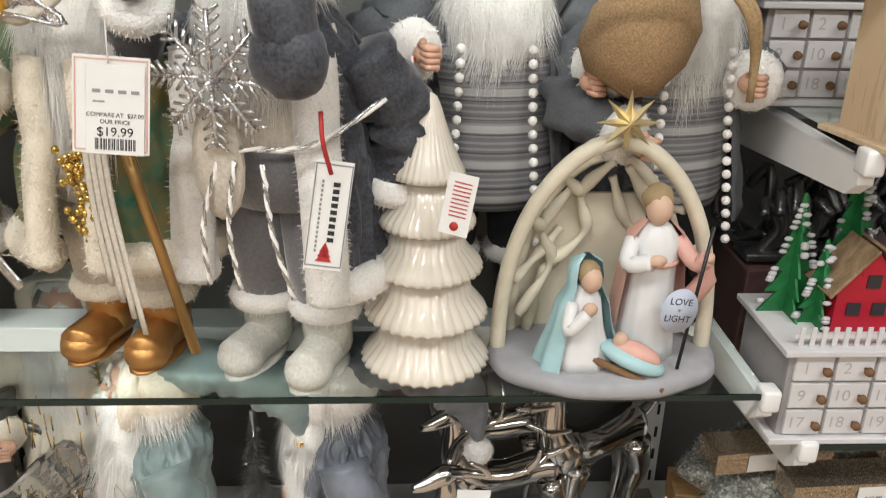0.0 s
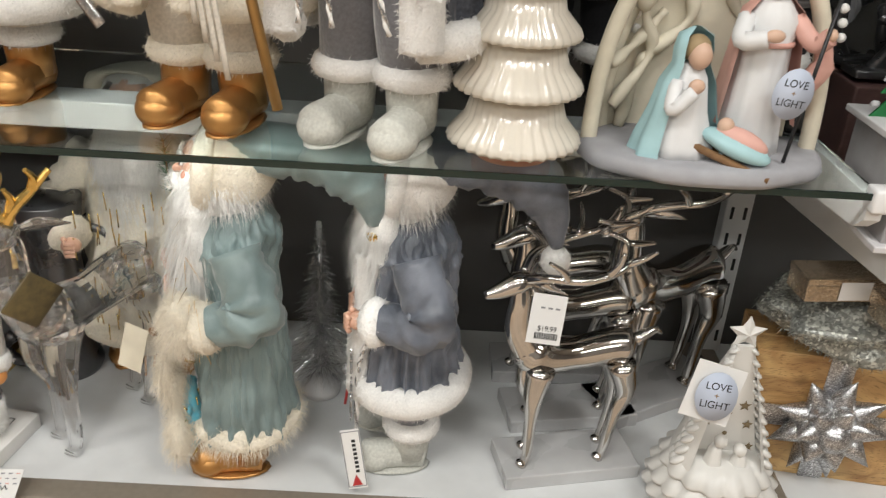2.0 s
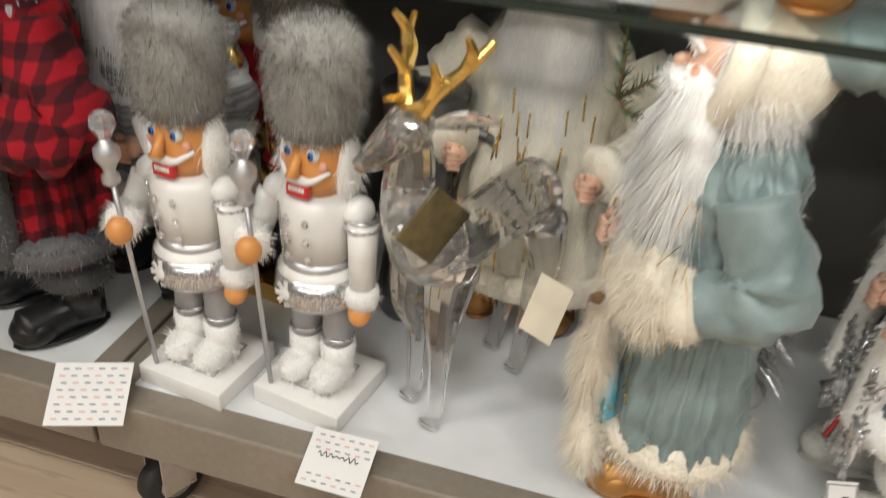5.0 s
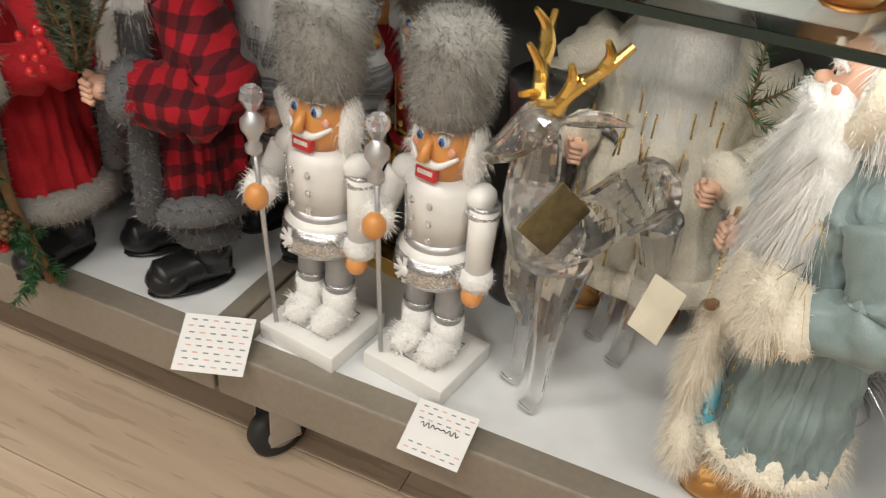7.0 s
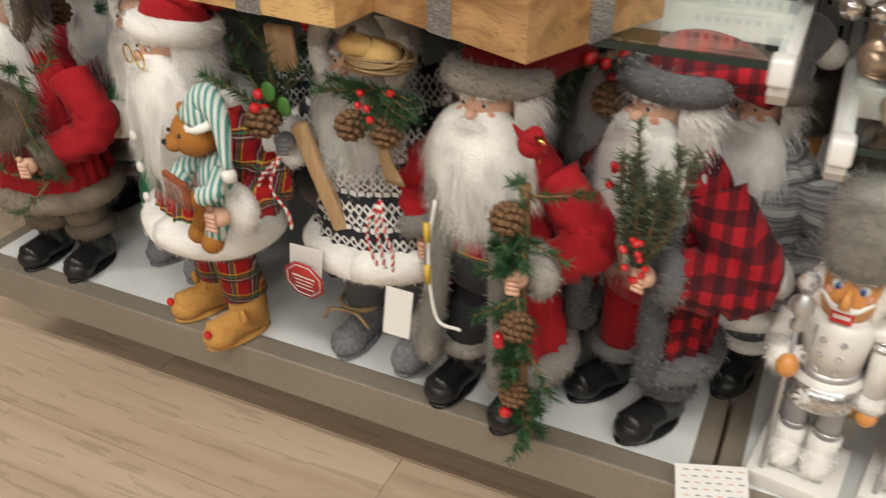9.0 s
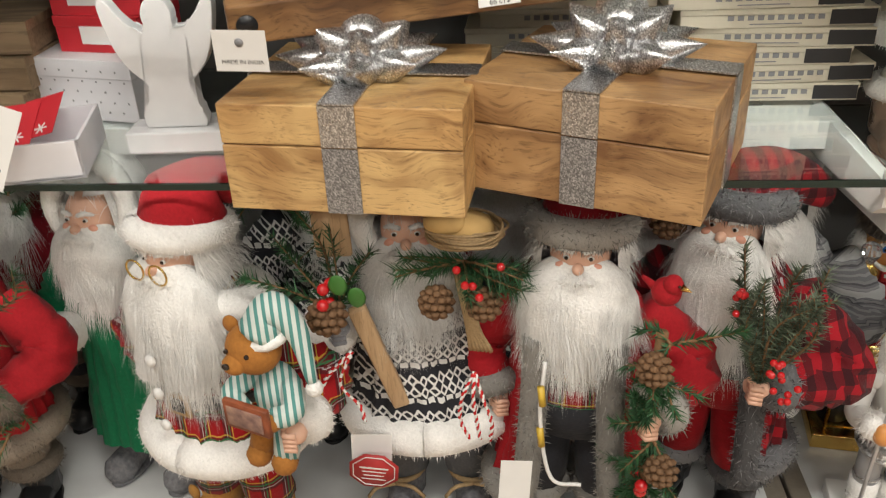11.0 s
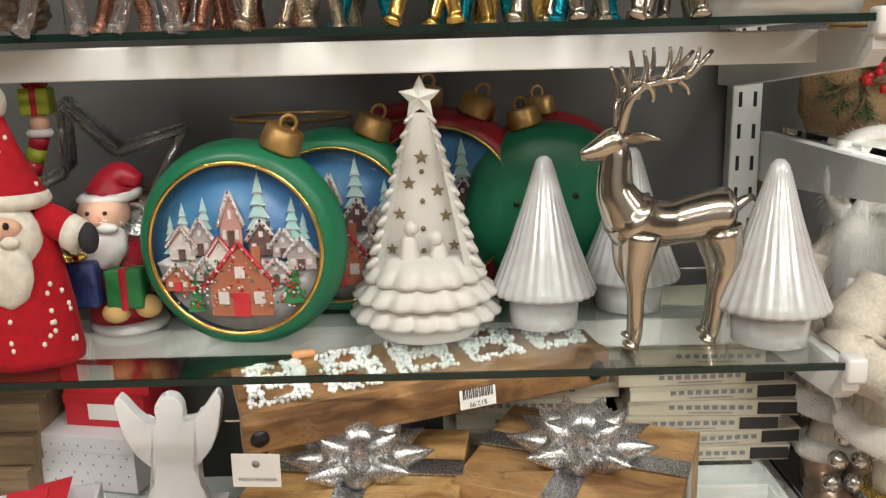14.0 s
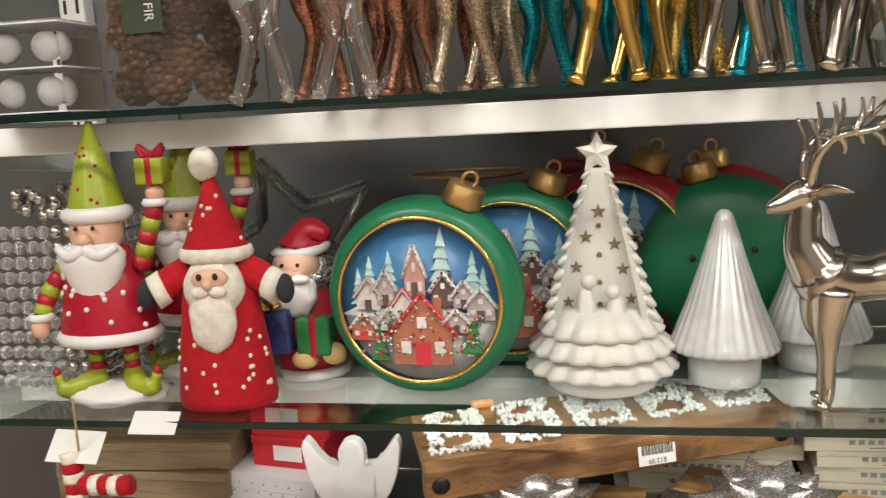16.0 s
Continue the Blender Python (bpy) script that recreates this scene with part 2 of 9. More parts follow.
def wood(name, light, dark, scale=1.0, rough=0.5, axis="X"):
    mat = bpy.data.materials.new(name)
    mat.use_nodes = True
    nt = mat.node_tree
    b = nt.nodes["Principled BSDF"]
    co, mp = nt.nodes.new("ShaderNodeTexCoord"), nt.nodes.new("ShaderNodeMapping")
    stretch = {"X": (2.0, 22, 22), "Y": (22, 2.0, 22), "Z": (22, 22, 2.0)}[axis]
    mp.inputs["Scale"].default_value = [s * scale for s in stretch]
    nt.links.new(co.outputs["Object"], mp.inputs[0])
    info = nt.nodes.new("ShaderNodeObjectInfo")
    off = nt.nodes.new("ShaderNodeVectorMath")
    off.operation = "MULTIPLY_ADD"
    off.inputs[1].default_value = (1, 1, 1)
    nt.links.new(mp.outputs[0], off.inputs[0])
    rnd = chain(nt, "MULTIPLY", info.outputs["Random"], 37.0)
    nt.links.new(rnd, off.inputs[2])
    n1 = nt.nodes.new("ShaderNodeTexNoise")
    n1.inputs["Scale"].default_value, n1.inputs["Detail"].default_value, n1.inputs["Distortion"].default_value = 1.0, 6, 1.2
    n2 = nt.nodes.new("ShaderNodeTexNoise")
    n2.inputs["Scale"].default_value, n2.inputs["Detail"].default_value = 6.0, 3
    for q in (n1, n2):
        nt.links.new(off.outputs[0], q.inputs["Vector"])
    mr = nt.nodes.new("ShaderNodeMapRange")
    mr.inputs[1].default_value, mr.inputs[2].default_value = 0.3, 0.72
    nt.links.new(n1.outputs["Fac"], mr.inputs[0])
    c = blend(nt, mr.outputs[0], dark, light)
    c = blend(nt, chain(nt, "MULTIPLY", chain(nt, "LESS_THAN", n2.outputs["Fac"], 0.40), 0.35), c, tuple(v * 0.6 for v in dark))
    hsv = nt.nodes.new("ShaderNodeHueSaturation")
    nt.links.new(c, hsv.inputs["Color"])
    nt.links.new(chain(nt, "ADD", chain(nt, "MULTIPLY", info.outputs["Random"], 0.24), 0.88), hsv.inputs["Value"])
    nt.links.new(hsv.outputs["Color"], b.inputs["Base Color"])
    b.inputs["Roughness"].default_value = rough
    bp = nt.nodes.new("ShaderNodeBump")
    bp.inputs["Strength"].default_value, bp.inputs["Distance"].default_value = 0.25, 0.001
    nt.links.new(n2.outputs["Fac"], bp.inputs["Height"])
    nt.links.new(bp.outputs["Normal"], b.inputs["Normal"])
    return mat


def mango(name, pale, mid, dark, rough=0.42):
    """Figured hardwood: swirling bands, fine fibres, pale sapwood patches and a few dark knots."""
    mat = bpy.data.materials.new(name)
    mat.use_nodes = True
    nt = mat.node_tree
    b = nt.nodes["Principled BSDF"]
    co, info = nt.nodes.new("ShaderNodeTexCoord"), nt.nodes.new("ShaderNodeObjectInfo")
    off = nt.nodes.new("ShaderNodeVectorMath")
    off.operation = "ADD"
    nt.links.new(co.outputs["Object"], off.inputs[0])
    nt.links.new(chain(nt, "MULTIPLY", info.outputs["Random"], 19.0), off.inputs[1])

    def cloud(vec, s, detail, dist=0.0):
        q = nt.nodes.new("ShaderNodeTexNoise")
        q.inputs["Scale"].default_value, q.inputs["Detail"].default_value, q.inputs["Distortion"].default_value = s, detail, dist
        nt.links.new(vec, q.inputs["Vector"])
        return q

    swirl = cloud(off.outputs[0], 7.0, 2)
    bend = nt.nodes.new("ShaderNodeVectorMath")
    bend.operation = "MULTIPLY_ADD"
    nt.links.new(swirl.outputs["Color"], bend.inputs[0])
    bend.inputs[1].default_value = (0.10, 0.10, 0.10)
    nt.links.new(off.outputs[0], bend.inputs[2])
    mp = nt.nodes.new("ShaderNodeMapping")
    mp.inputs["Rotation"].default_value = (0.25, 0.45, 0.2)
    mp.inputs["Scale"].default_value = (7, 40, 60)
    nt.links.new(bend.outputs[0], mp.inputs[0])
    band = cloud(mp.outputs[0], 1.0, 5, 0.6)
    mp2 = nt.nodes.new("ShaderNodeMapping")
    mp2.inputs["Rotation"].default_value = (0.25, 0.45, 0.2)
    mp2.inputs["Scale"].default_value = (40, 420, 520)
    nt.links.new(bend.outputs[0], mp2.inputs[0])
    fibre = cloud(mp2.outputs[0], 1.0, 3)
    patch = cloud(off.outputs[0], 11.0, 2, 0.8)

    def span(val, lo, hi):
        q = nt.nodes.new("ShaderNodeMapRange")
        q.inputs[1].default_value, q.inputs[2].default_value = lo, hi
        nt.links.new(val, q.inputs[0])
        return q.outputs[0]

    c = blend(nt, span(band.outputs["Fac"], 0.34, 0.66), dark, mid)
    c = blend(nt, chain(nt, "MULTIPLY", span(patch.outputs["Fac"], 0.42, 0.68), 0.85), c, pale)
    c = blend(nt, chain(nt, "MULTIPLY", span(band.outputs["Fac"], 0.47, 0.36), 0.35), c, dark)
    c = blend(nt, chain(nt, "MULTIPLY", span(fibre.outputs["Fac"], 0.46, 0.30), 0.55), c, tuple(v * 0.45 for v in dark))
    knot = nt.nodes.new("ShaderNodeTexVoronoi")
    knot.inputs["Scale"].default_value = 9.0
    nt.links.new(bend.outputs[0], knot.inputs["Vector"])
    c = blend(nt, chain(nt, "MULTIPLY", span(knot.outputs["Distance"], 0.13, 0.03), 0.75), c, tuple(v * 0.35 for v in dark))
    nt.links.new(c, b.inputs["Base Color"])
    nt.links.new(chain(nt, "ADD", chain(nt, "MULTIPLY", fibre.outputs["Fac"], 0.25), rough - 0.1), b.inputs["Roughness"])
    bp = nt.nodes.new("ShaderNodeBump")
    bp.inputs["Strength"].default_value, bp.inputs["Distance"].default_value = 0.35, 0.0012
    nt.links.new(fibre.outputs["Fac"], bp.inputs["Height"])
    nt.links.new(bp.outputs["Normal"], b.inputs["Normal"])
    return mat


def glitter(name, color, rough=0.25, metal=0.9, scale=900):
    """Metal flakes: a fine cell pattern turns the normal from flake to flake."""
    mat = material(name, color, rough=rough, metal=metal, bump=0, var=0.25, scale=scale)
    nt = mat.node_tree
    b = nt.nodes["Principled BSDF"]
    co = nt.nodes.new("ShaderNodeTexCoord")
    vo = nt.nodes.new("ShaderNodeTexVoronoi")
    vo.inputs["Scale"].default_value = scale
    nt.links.new(co.outputs["Object"], vo.inputs["Vector"])
    bp = nt.nodes.new("ShaderNodeBump")
    bp.inputs["Strength"].default_value, bp.inputs["Distance"].default_value = 1.0, 0.0012
    sep = nt.nodes.new("ShaderNodeSeparateColor")
    nt.links.new(vo.outputs["Color"], sep.inputs[0])
    flake = chain(nt, "ADD", chain(nt, "MULTIPLY", chain(nt, "POWER", sep.outputs[1], 2.0), 1.15), 0.5)
    hsv = nt.nodes.new("ShaderNodeHueSaturation")
    hsv.inputs["Color"].default_value = (*color, 1)
    nt.links.new(flake, hsv.inputs["Value"])
    nt.links.new(hsv.outputs["Color"], b.inputs["Base Color"])
    nt.links.new(sep.outputs[0], bp.inputs["Height"])
    nt.links.new(bp.outputs["Normal"], b.inputs["Normal"])
    return mat


SHELF_WHITE = material("shelf_white", (0.76, 0.76, 0.75), rough=0.4, var=0.04, scale=30, bump=0.05)
DECK_WHITE = material("deck_white", (0.66, 0.67, 0.67), rough=0.35, var=0.06, scale=25, bump=0.05)
TAUPE = material("taupe_metal", (0.27, 0.235, 0.19), rough=0.42, metal=0.25, var=0.10, scale=120, bump=0.08)
BACK_GREY = material("back_panel_grey", (0.100, 0.098, 0.095), rough=0.6, var=0.05, scale=50, bump=0.08)
WALL_PAINT = material("wall_paint", (0.30, 0.28, 0.26), rough=0.85, var=0.05, scale=20)
CEIL_PAINT = material("ceiling_tile", (0.5, 0.49, 0.47), rough=0.9, var=0.05, scale=80, bump=0.3)
BLACK_RUBBER = material("black_rubber", (0.02, 0.02, 0.02), rough=0.6)
STEEL = material("zinc_steel", (0.6, 0.6, 0.6), rough=0.3, metal=1.0)
CLEAR = material("clear_glass", (0.84, 0.90, 0.88), rough=0.0, glass=1.0, var=0.0, bump=0.0, ior=1.5)
GLASS_EDGE = material("glass_edge_green", (0.006, 0.022, 0.018), rough=0.08, glass=0.1, var=0.1, bump=0.0, ior=1.5)
FLOOR_WOOD = wood("floor_plank", (0.58, 0.455, 0.335), (0.43, 0.32, 0.225), scale=0.55, rough=0.45)
PLASTIC_CAP = material("plastic_cap", (0.8, 0.8, 0.8), rough=0.35, var=0.03, bump=0.0)
LAMP_GLOW = bpy.data.materials.new("lamp_diffuser")
LAMP_GLOW.use_nodes = True
LAMP_GLOW.node_tree.nodes["Principled BSDF"].inputs["Emission Color"].default_value = (1, 0.95, 0.88, 1)
LAMP_GLOW.node_tree.nodes["Principled BSDF"].inputs["Emission Strength"].default_value = 3.0

# ---------------------------------------------------------------- structure
DECK, GA, GB1, GB2, GB3 = 0.218, 0.716, 0.783, 1.013, 1.365
BACK = 0.47


def structure(name, arrays, mat, label="", category=""):
    s = Shape()
    s.add(arrays, mat, smooth=False)
    return s.thing(name, label, category, kind="structure")


structure("wall_back", block((-0.6, BACK + 0.04, 1.2), (5.6, 0.05, 2.4), 0.0), BACK_GREY, "grey painted steel back panel of the shelving", "back panel")
structure("wall_north", block((-0.6, 0.8, 1.5), (12, 0.12, 3.0), 0), WALL_PAINT, "plain pale painted shop wall behind shelving", "wall")
structure("wall_south", block((-0.6, -5.6, 1.5), (12, 0.12, 3.0), 0), WALL_PAINT, "plain pale painted shop wall", "wall")
structure("wall_east", block((5.46, -2.4, 1.5), (0.12, 6.3, 3.0), 0), WALL_PAINT, "plain pale painted shop wall", "wall")
structure("wall_west", block((-6.66, -2.4, 1.5), (0.12, 6.3, 3.0), 0), WALL_PAINT, "plain pale painted shop wall", "wall")
structure("ceiling", block((-0.6, -2.4, 3.06), (12.2, 6.6, 0.1), 0), CEIL_PAINT, "pale mineral-fibre shop ceiling", "ceiling")
for lx, ly in LAMPS:
    base = empty("ceiling_light", pose(lx, ly, 3.0), "long white ceiling light with a glowing diffuser", "ceiling light", "ceiling lights")
    s = Shape()
    s.add(block((0, 0, 0), (1.3, 0.40, 0.02), 0.004), SHELF_WHITE, smooth=False)
    s.part("frame", base)
    s = Shape()
    s.add(block((0, 0, -0.016), (1.2, 0.30, 0.012), 0.003), LAMP_GLOW, smooth=False)
    s.part("diffuser", base)


def shelf_bay(x0, x1, levels, bar_y=0.205):
    """Glass shelves between two uprights: pane, cross bar, arms with caps."""
    for z in levels:
        base = empty("glass_shelf", pose((x0 + x1) / 2, 0, z), "clear glass shelf on white steel arms", "shelf", "glass shelves")
        w = x1 - x0
        s = Shape()
        v, f = block((0, 0.20, -0.004), (w, 0.40, 0.008), 0.0)
        s.add((v, f), CLEAR, smooth=False)
        s.part("pane", base).visible_shadow = False
        s = Shape()
        s.add(block((0, -0.0015, -0.004), (w, 0.002, 0.0076), 0.0), GLASS_EDGE, smooth=False)
        s.part("polished_edge", base, "dark green polished glass edge")
        s = Shape()
        s.add(block((0, bar_y, -0.030), (w + 0.01, 0.056, 0.036), 0.002), SHELF_WHITE, smooth=False)
        s.part("cross_bar", base)
        for sx in (-1, 1):
            s = Shape()
            xx = sx * (w / 2 + 0.002)
            v, f = plate([(0.0, -0.014), (0.0, -0.034), (0.02, -0.05), (0.40, -0.085), (0.46, -0.085), (0.46, -0.012), (0.44, -0.0115)], 0.018)
            v = np.stack([v[:, 1] - 0.009 + xx, v[:, 0] + 0.005, v[:, 2]], 1)
            s.add((v, f), SHELF_WHITE, smooth=False)
            s.part("arm", base)
            s = Shape()
            s.add(block((xx, 0.004, -0.008), (0.022, 0.026, 0.028), 0.004), PLASTIC_CAP)
            s.part("end_cap", base, "white plastic end cap")


def upright(x):
    s = Shape()
    s.add(block((0, 0, 1.2), (0.045, 0.03, 2.4), 0.003), SHELF_WHITE, smooth=False)
    base = empty("upright", pose(x, BACK - 0.004, 0), "white slotted steel upright", "upright", "shelf uprights")
    s.part("post", base)
    s = Shape()
    for k in range(46):
        for dx in (-0.011, 0.011):
            s.add(block((dx, -0.0145, 0.25 + 0.048 * k), (0.005, 0.003, 0.022), 0), BLACK_RUBBER, smooth=False)
    ob = s.part("slots", base)
    ob["kind"] = "stuff"


shelf_bay(-0.855, 0.428, [GA, 1.22])
shelf_bay(-2.19, -0.925, [GB1, GB2])
shelf_bay(-2.19, -0.925, [GB3], 0.155)
shelf_bay(0.49, 1.76, [0.645, 1.0])
for ux in (-2.21, -0.89, 0.459, 1.78):
    upright(ux)


def deck_unit(x0, x1, castors, inset=0.085):
    w, cx = x1 - x0, (x0 + x1) / 2
    base = empty("rolling_deck", pose(cx, 0, 0), "low white display deck with taupe steel rim on castors", "display deck", "decks")
    s = Shape()
    s.add(block((0, 0.255, DECK - 0.006), (w - 0.06, 0.44, 0.012), 0.001), DECK_WHITE, smooth=False)
    s.part("panel", base)
    s = Shape()
    s.add(block((0, 0.021, DECK - 0.034), (w - 0.002, 0.038, 0.070), 0.003), TAUPE, smooth=False)
    s.part("front_rim", base, "taupe steel front rim")
    for sx in (-1, 1):
        s = Shape()
        s.add(block((sx * (w / 2 - 0.016), 0.257, DECK - 0.034), (0.03, 0.434, 0.070), 0.003), TAUPE, smooth=False)
        s.part("side_rim", base)
    for px in castors:
        c = empty("castor", Matrix.Identity(4))
        c.parent = base
        c.location = (px - cx, inset, 0)
        s = Shape()
        m = pose(0, 0, 0.043, 90, 0, 62)
        s.add(lathe([(0.034, -0.014), (0.042, -0.009), (0.042, 0.009), (0.034, 0.014)], 28), BLACK_RUBBER, m)
        s.add(lathe([(0.022, -0.0155), (0.024, 0.0), (0.022, 0.0155)], 20), STEEL, m)
        s.part("wheel", c)
        s = Shape()
        q = pose(0, 0, 0, 0, 0, 62)
        for d in (-0.021, 0.021):
            s.add(block((0, d, 0.078), (0.045, 0.003, 0.085), 0.002), STEEL, q, smooth=False)
        s.add(block((0, 0, 0.122), (0.06, 0.06, 0.006), 0.002), STEEL, q, smooth=False)
        s.add(block((0, 0, 0.137), (0.07, 0.07, 0.026), 0.002), STEEL, q, smooth=False)
        s.part("fork", c)


deck_unit(-0.900, 0.44, [-0.862, 0.36], 0.07)
deck_unit(-2.23, -0.903, [-2.13, -1.02], 0.36)
deck_unit(0.443, 1.77, [0.55, 1.7])

# ---------------------------------------------------------------- cloth, fur and skin of the dolls
WHITE_FUR = fur_mat("white_fur", (0.86, 0.845, 0.815), island=0.1)
CREAM_FUR = fur_mat("cream_fur", (0.82, 0.755, 0.63), island=0.12)
GREY_FUR = fur_mat("grey_fur", (0.26, 0.248, 0.228), island=0.5)
DARK_FUR = fur_mat("frosted_black_fur", (0.14, 0.14, 0.145), island=0.95)
BROWN_FUR = fur_mat("brown_grey_fur", (0.17, 0.14, 0.11), island=0.45)
BEARD = fur_mat("white_beard", (0.82, 0.81, 0.785), island=0.08)
GREY_BEARD = fur_mat("silver_beard", (0.68, 0.68, 0.67), island=0.15)
SKIN = material("doll_skin", (0.70, 0.42, 0.30), rough=0.45, var=0.05, bump=0.0)
ROSY = material("doll_cheek", (0.69, 0.34, 0.24), rough=0.5, var=0.05, bump=0.0)
EYE_DARK = material("doll_eye", (0.03, 0.02, 0.015), rough=0.15, var=0.0, bump=0.0)
RED_CLOTH = cloth("red_cloth", (0.34, 0.014, 0.02))
DEEP_RED = cloth("deep_red_cloth", (0.20, 0.011, 0.018))
GREEN_CLOTH = cloth("green_fleece", (0.01, 0.14, 0.06))
TEAL = cloth("teal_satin", (0.24, 0.305, 0.30), rough=0.36, sheen=0.3, bump=0.06, big=18, scale=1400, color2=(0.14, 0.19, 0.19), spec=0.5)
VELVET = cloth("slate_velvet", (0.17, 0.185, 0.22), rough=0.38, sheen=0.2, bump=0.1, var=0.3, scale=1400, big=26, color2=(0.06, 0.068, 0.085), spec=0.6)
CHARCOAL_VELVET = cloth("charcoal_velvet", (0.085, 0.09, 0.105), rough=0.45, sheen=0.25, bump=0.1, big=26, color2=(0.03, 0.032, 0.04))
GREY_PLUSH = cloth("grey_plush", (0.20, 0.20, 0.215), sheen=0.8)
GREY_FELT = cloth("grey_felt", (0.11, 0.115, 0.125))
DARK_FELT = cloth("charcoal_felt", (0.035, 0.036, 0.042))
LINEN = cloth("grey_linen", (0.35, 0.35, 0.36), scale=500)
CREAM_CLOTH = cloth("cream_plush", (0.62, 0.57, 0.49))
GOLD_CLOTH = cloth("gold_brocade", (0.42, 0.30, 0.12), rough=0.45, scale=120, color2=(0.6, 0.5, 0.32))
BROCADE = cloth("green_brocade", (0.03, 0.13, 0.09), rough=0.4, scale=45, color2=(0.22, 0.17, 0.07), big=30)
BLACK_BOOT = material("black_boot", (0.012, 0.012, 0.013), rough=0.32, var=0.2)
GOLD_BOOT = material("gold_boot", (0.50, 0.26, 0.085), rough=0.36, metal=0.75, var=0.1)
PALE_GOLD = material("champagne_boot", (0.62, 0.47, 0.35), rough=0.3, metal=0.75, var=0.08)
FELT_BOOT = cloth("pale_felt", (0.56, 0.56, 0.51))
GREY_BOOT = cloth("grey_marl", (0.2, 0.2, 0.21), color2=(0.09, 0.09, 0.1), scale=160)
TAN_PLUSH = cloth("tan_plush", (0.48, 0.25, 0.07))
BEAR_BROWN = cloth("bear_plush", (0.36, 0.15, 0.035))
BELT = material("black_belt", (0.015, 0.014, 0.014), rough=0.35)
GOLD = material("gold_metal", (0.85, 0.58, 0.18), rough=0.2, metal=1.0, var=0.08, bump=0.05)
OLD_GOLD = material("old_gold", (0.50, 0.31, 0.12), rough=0.4, metal=0.9, var=0.15)
SILVER_GLIT = glitter("silver_glitter", (0.75, 0.75, 0.76))
GOLD_GLIT = glitter("gold_glitter", (0.75, 0.52, 0.15))
NEEDLE = material("pine_needles", (0.025, 0.085, 0.03), rough=0.6, var=0.3, bump=0, island=0.5)
NEEDLE_FROST = material("frosted_pine_needles", (0.10, 0.13, 0.085), rough=0.6, var=0.35, bump=0, island=0.6)
STEM = material("twig_brown", (0.20, 0.11, 0.05), rough=0.8, var=0.25, scale=120)
CONE = material("pine_cone", (0.16, 0.085, 0.04), rough=0.75, var=0.3, scale=200)
BERRY = material("red_berry", (0.50, 0.012, 0.015), rough=0.22, var=0.1, bump=0, coat=0.5)
TWINE = material("jute_twine", (0.36, 0.25, 0.13), rough=0.9, var=0.25, scale=300, bump=0.6)
BURLAP = material("burlap", (0.27, 0.175, 0.09), rough=0.95, var=0.45, scale=420, bump=1.0)
LOG = wood("pale_log", (0.55, 0.38, 0.22), (0.38, 0.24, 0.12), scale=3.0, axis="Z")
BREAD = material("bread_tan", (0.55, 0.36, 0.14), rough=0.8, var=0.15)
LEAF = material("holly_leaf", (0.05, 0.16, 0.03), rough=0.4, var=0.2)
PAPER = material("white_paper", (0.73, 0.72, 0.70), rough=0.6, var=0.03, bump=0.02)
TAG_RED = material("tag_red", (0.42, 0.03, 0.03), rough=0.55, var=0.05)
INK = material("black_ink", (0.02, 0.02, 0.02), rough=0.6, var=0.0, bump=0)
INK_GREY = material("grey_ink", (0.25, 0.25, 0.26), rough=0.6, var=0.0, bump=0)
PLAID_RED = woven("royal_plaid", (0.33, 0.012, 0.015), [(0.036, 0.013, 0.0, (0.02, 0.02, 0.025), 0.62), (0.036, 0.0018, 0.62, (0.6, 0.45, 0.06), 0.7), (0.036, 0.002, 0.76, (0.03, 0.2, 0.08), 0.8), (0.036, 0.0012, 0.88, (0.6, 0.6, 0.6), 0.6)])
CHECK = woven("buffalo_check", (0.33, 0.012, 0.02), [(0.030, 0.014, 0.0, (0.012, 0.01, 0.012), 0.68)])
KNIT_STRIPE = woven("grey_knit", (0.17, 0.17, 0.18), [(0.044, 0.009, 0.1, (0.62, 0.62, 0.61), 0.5), (0.022, 0.005, 0.5, (0.02, 0.02, 0.025), 0.5), (0.0075, 0.003, 0.2, (0.36, 0.36, 0.36), 0.5)], skip=1)


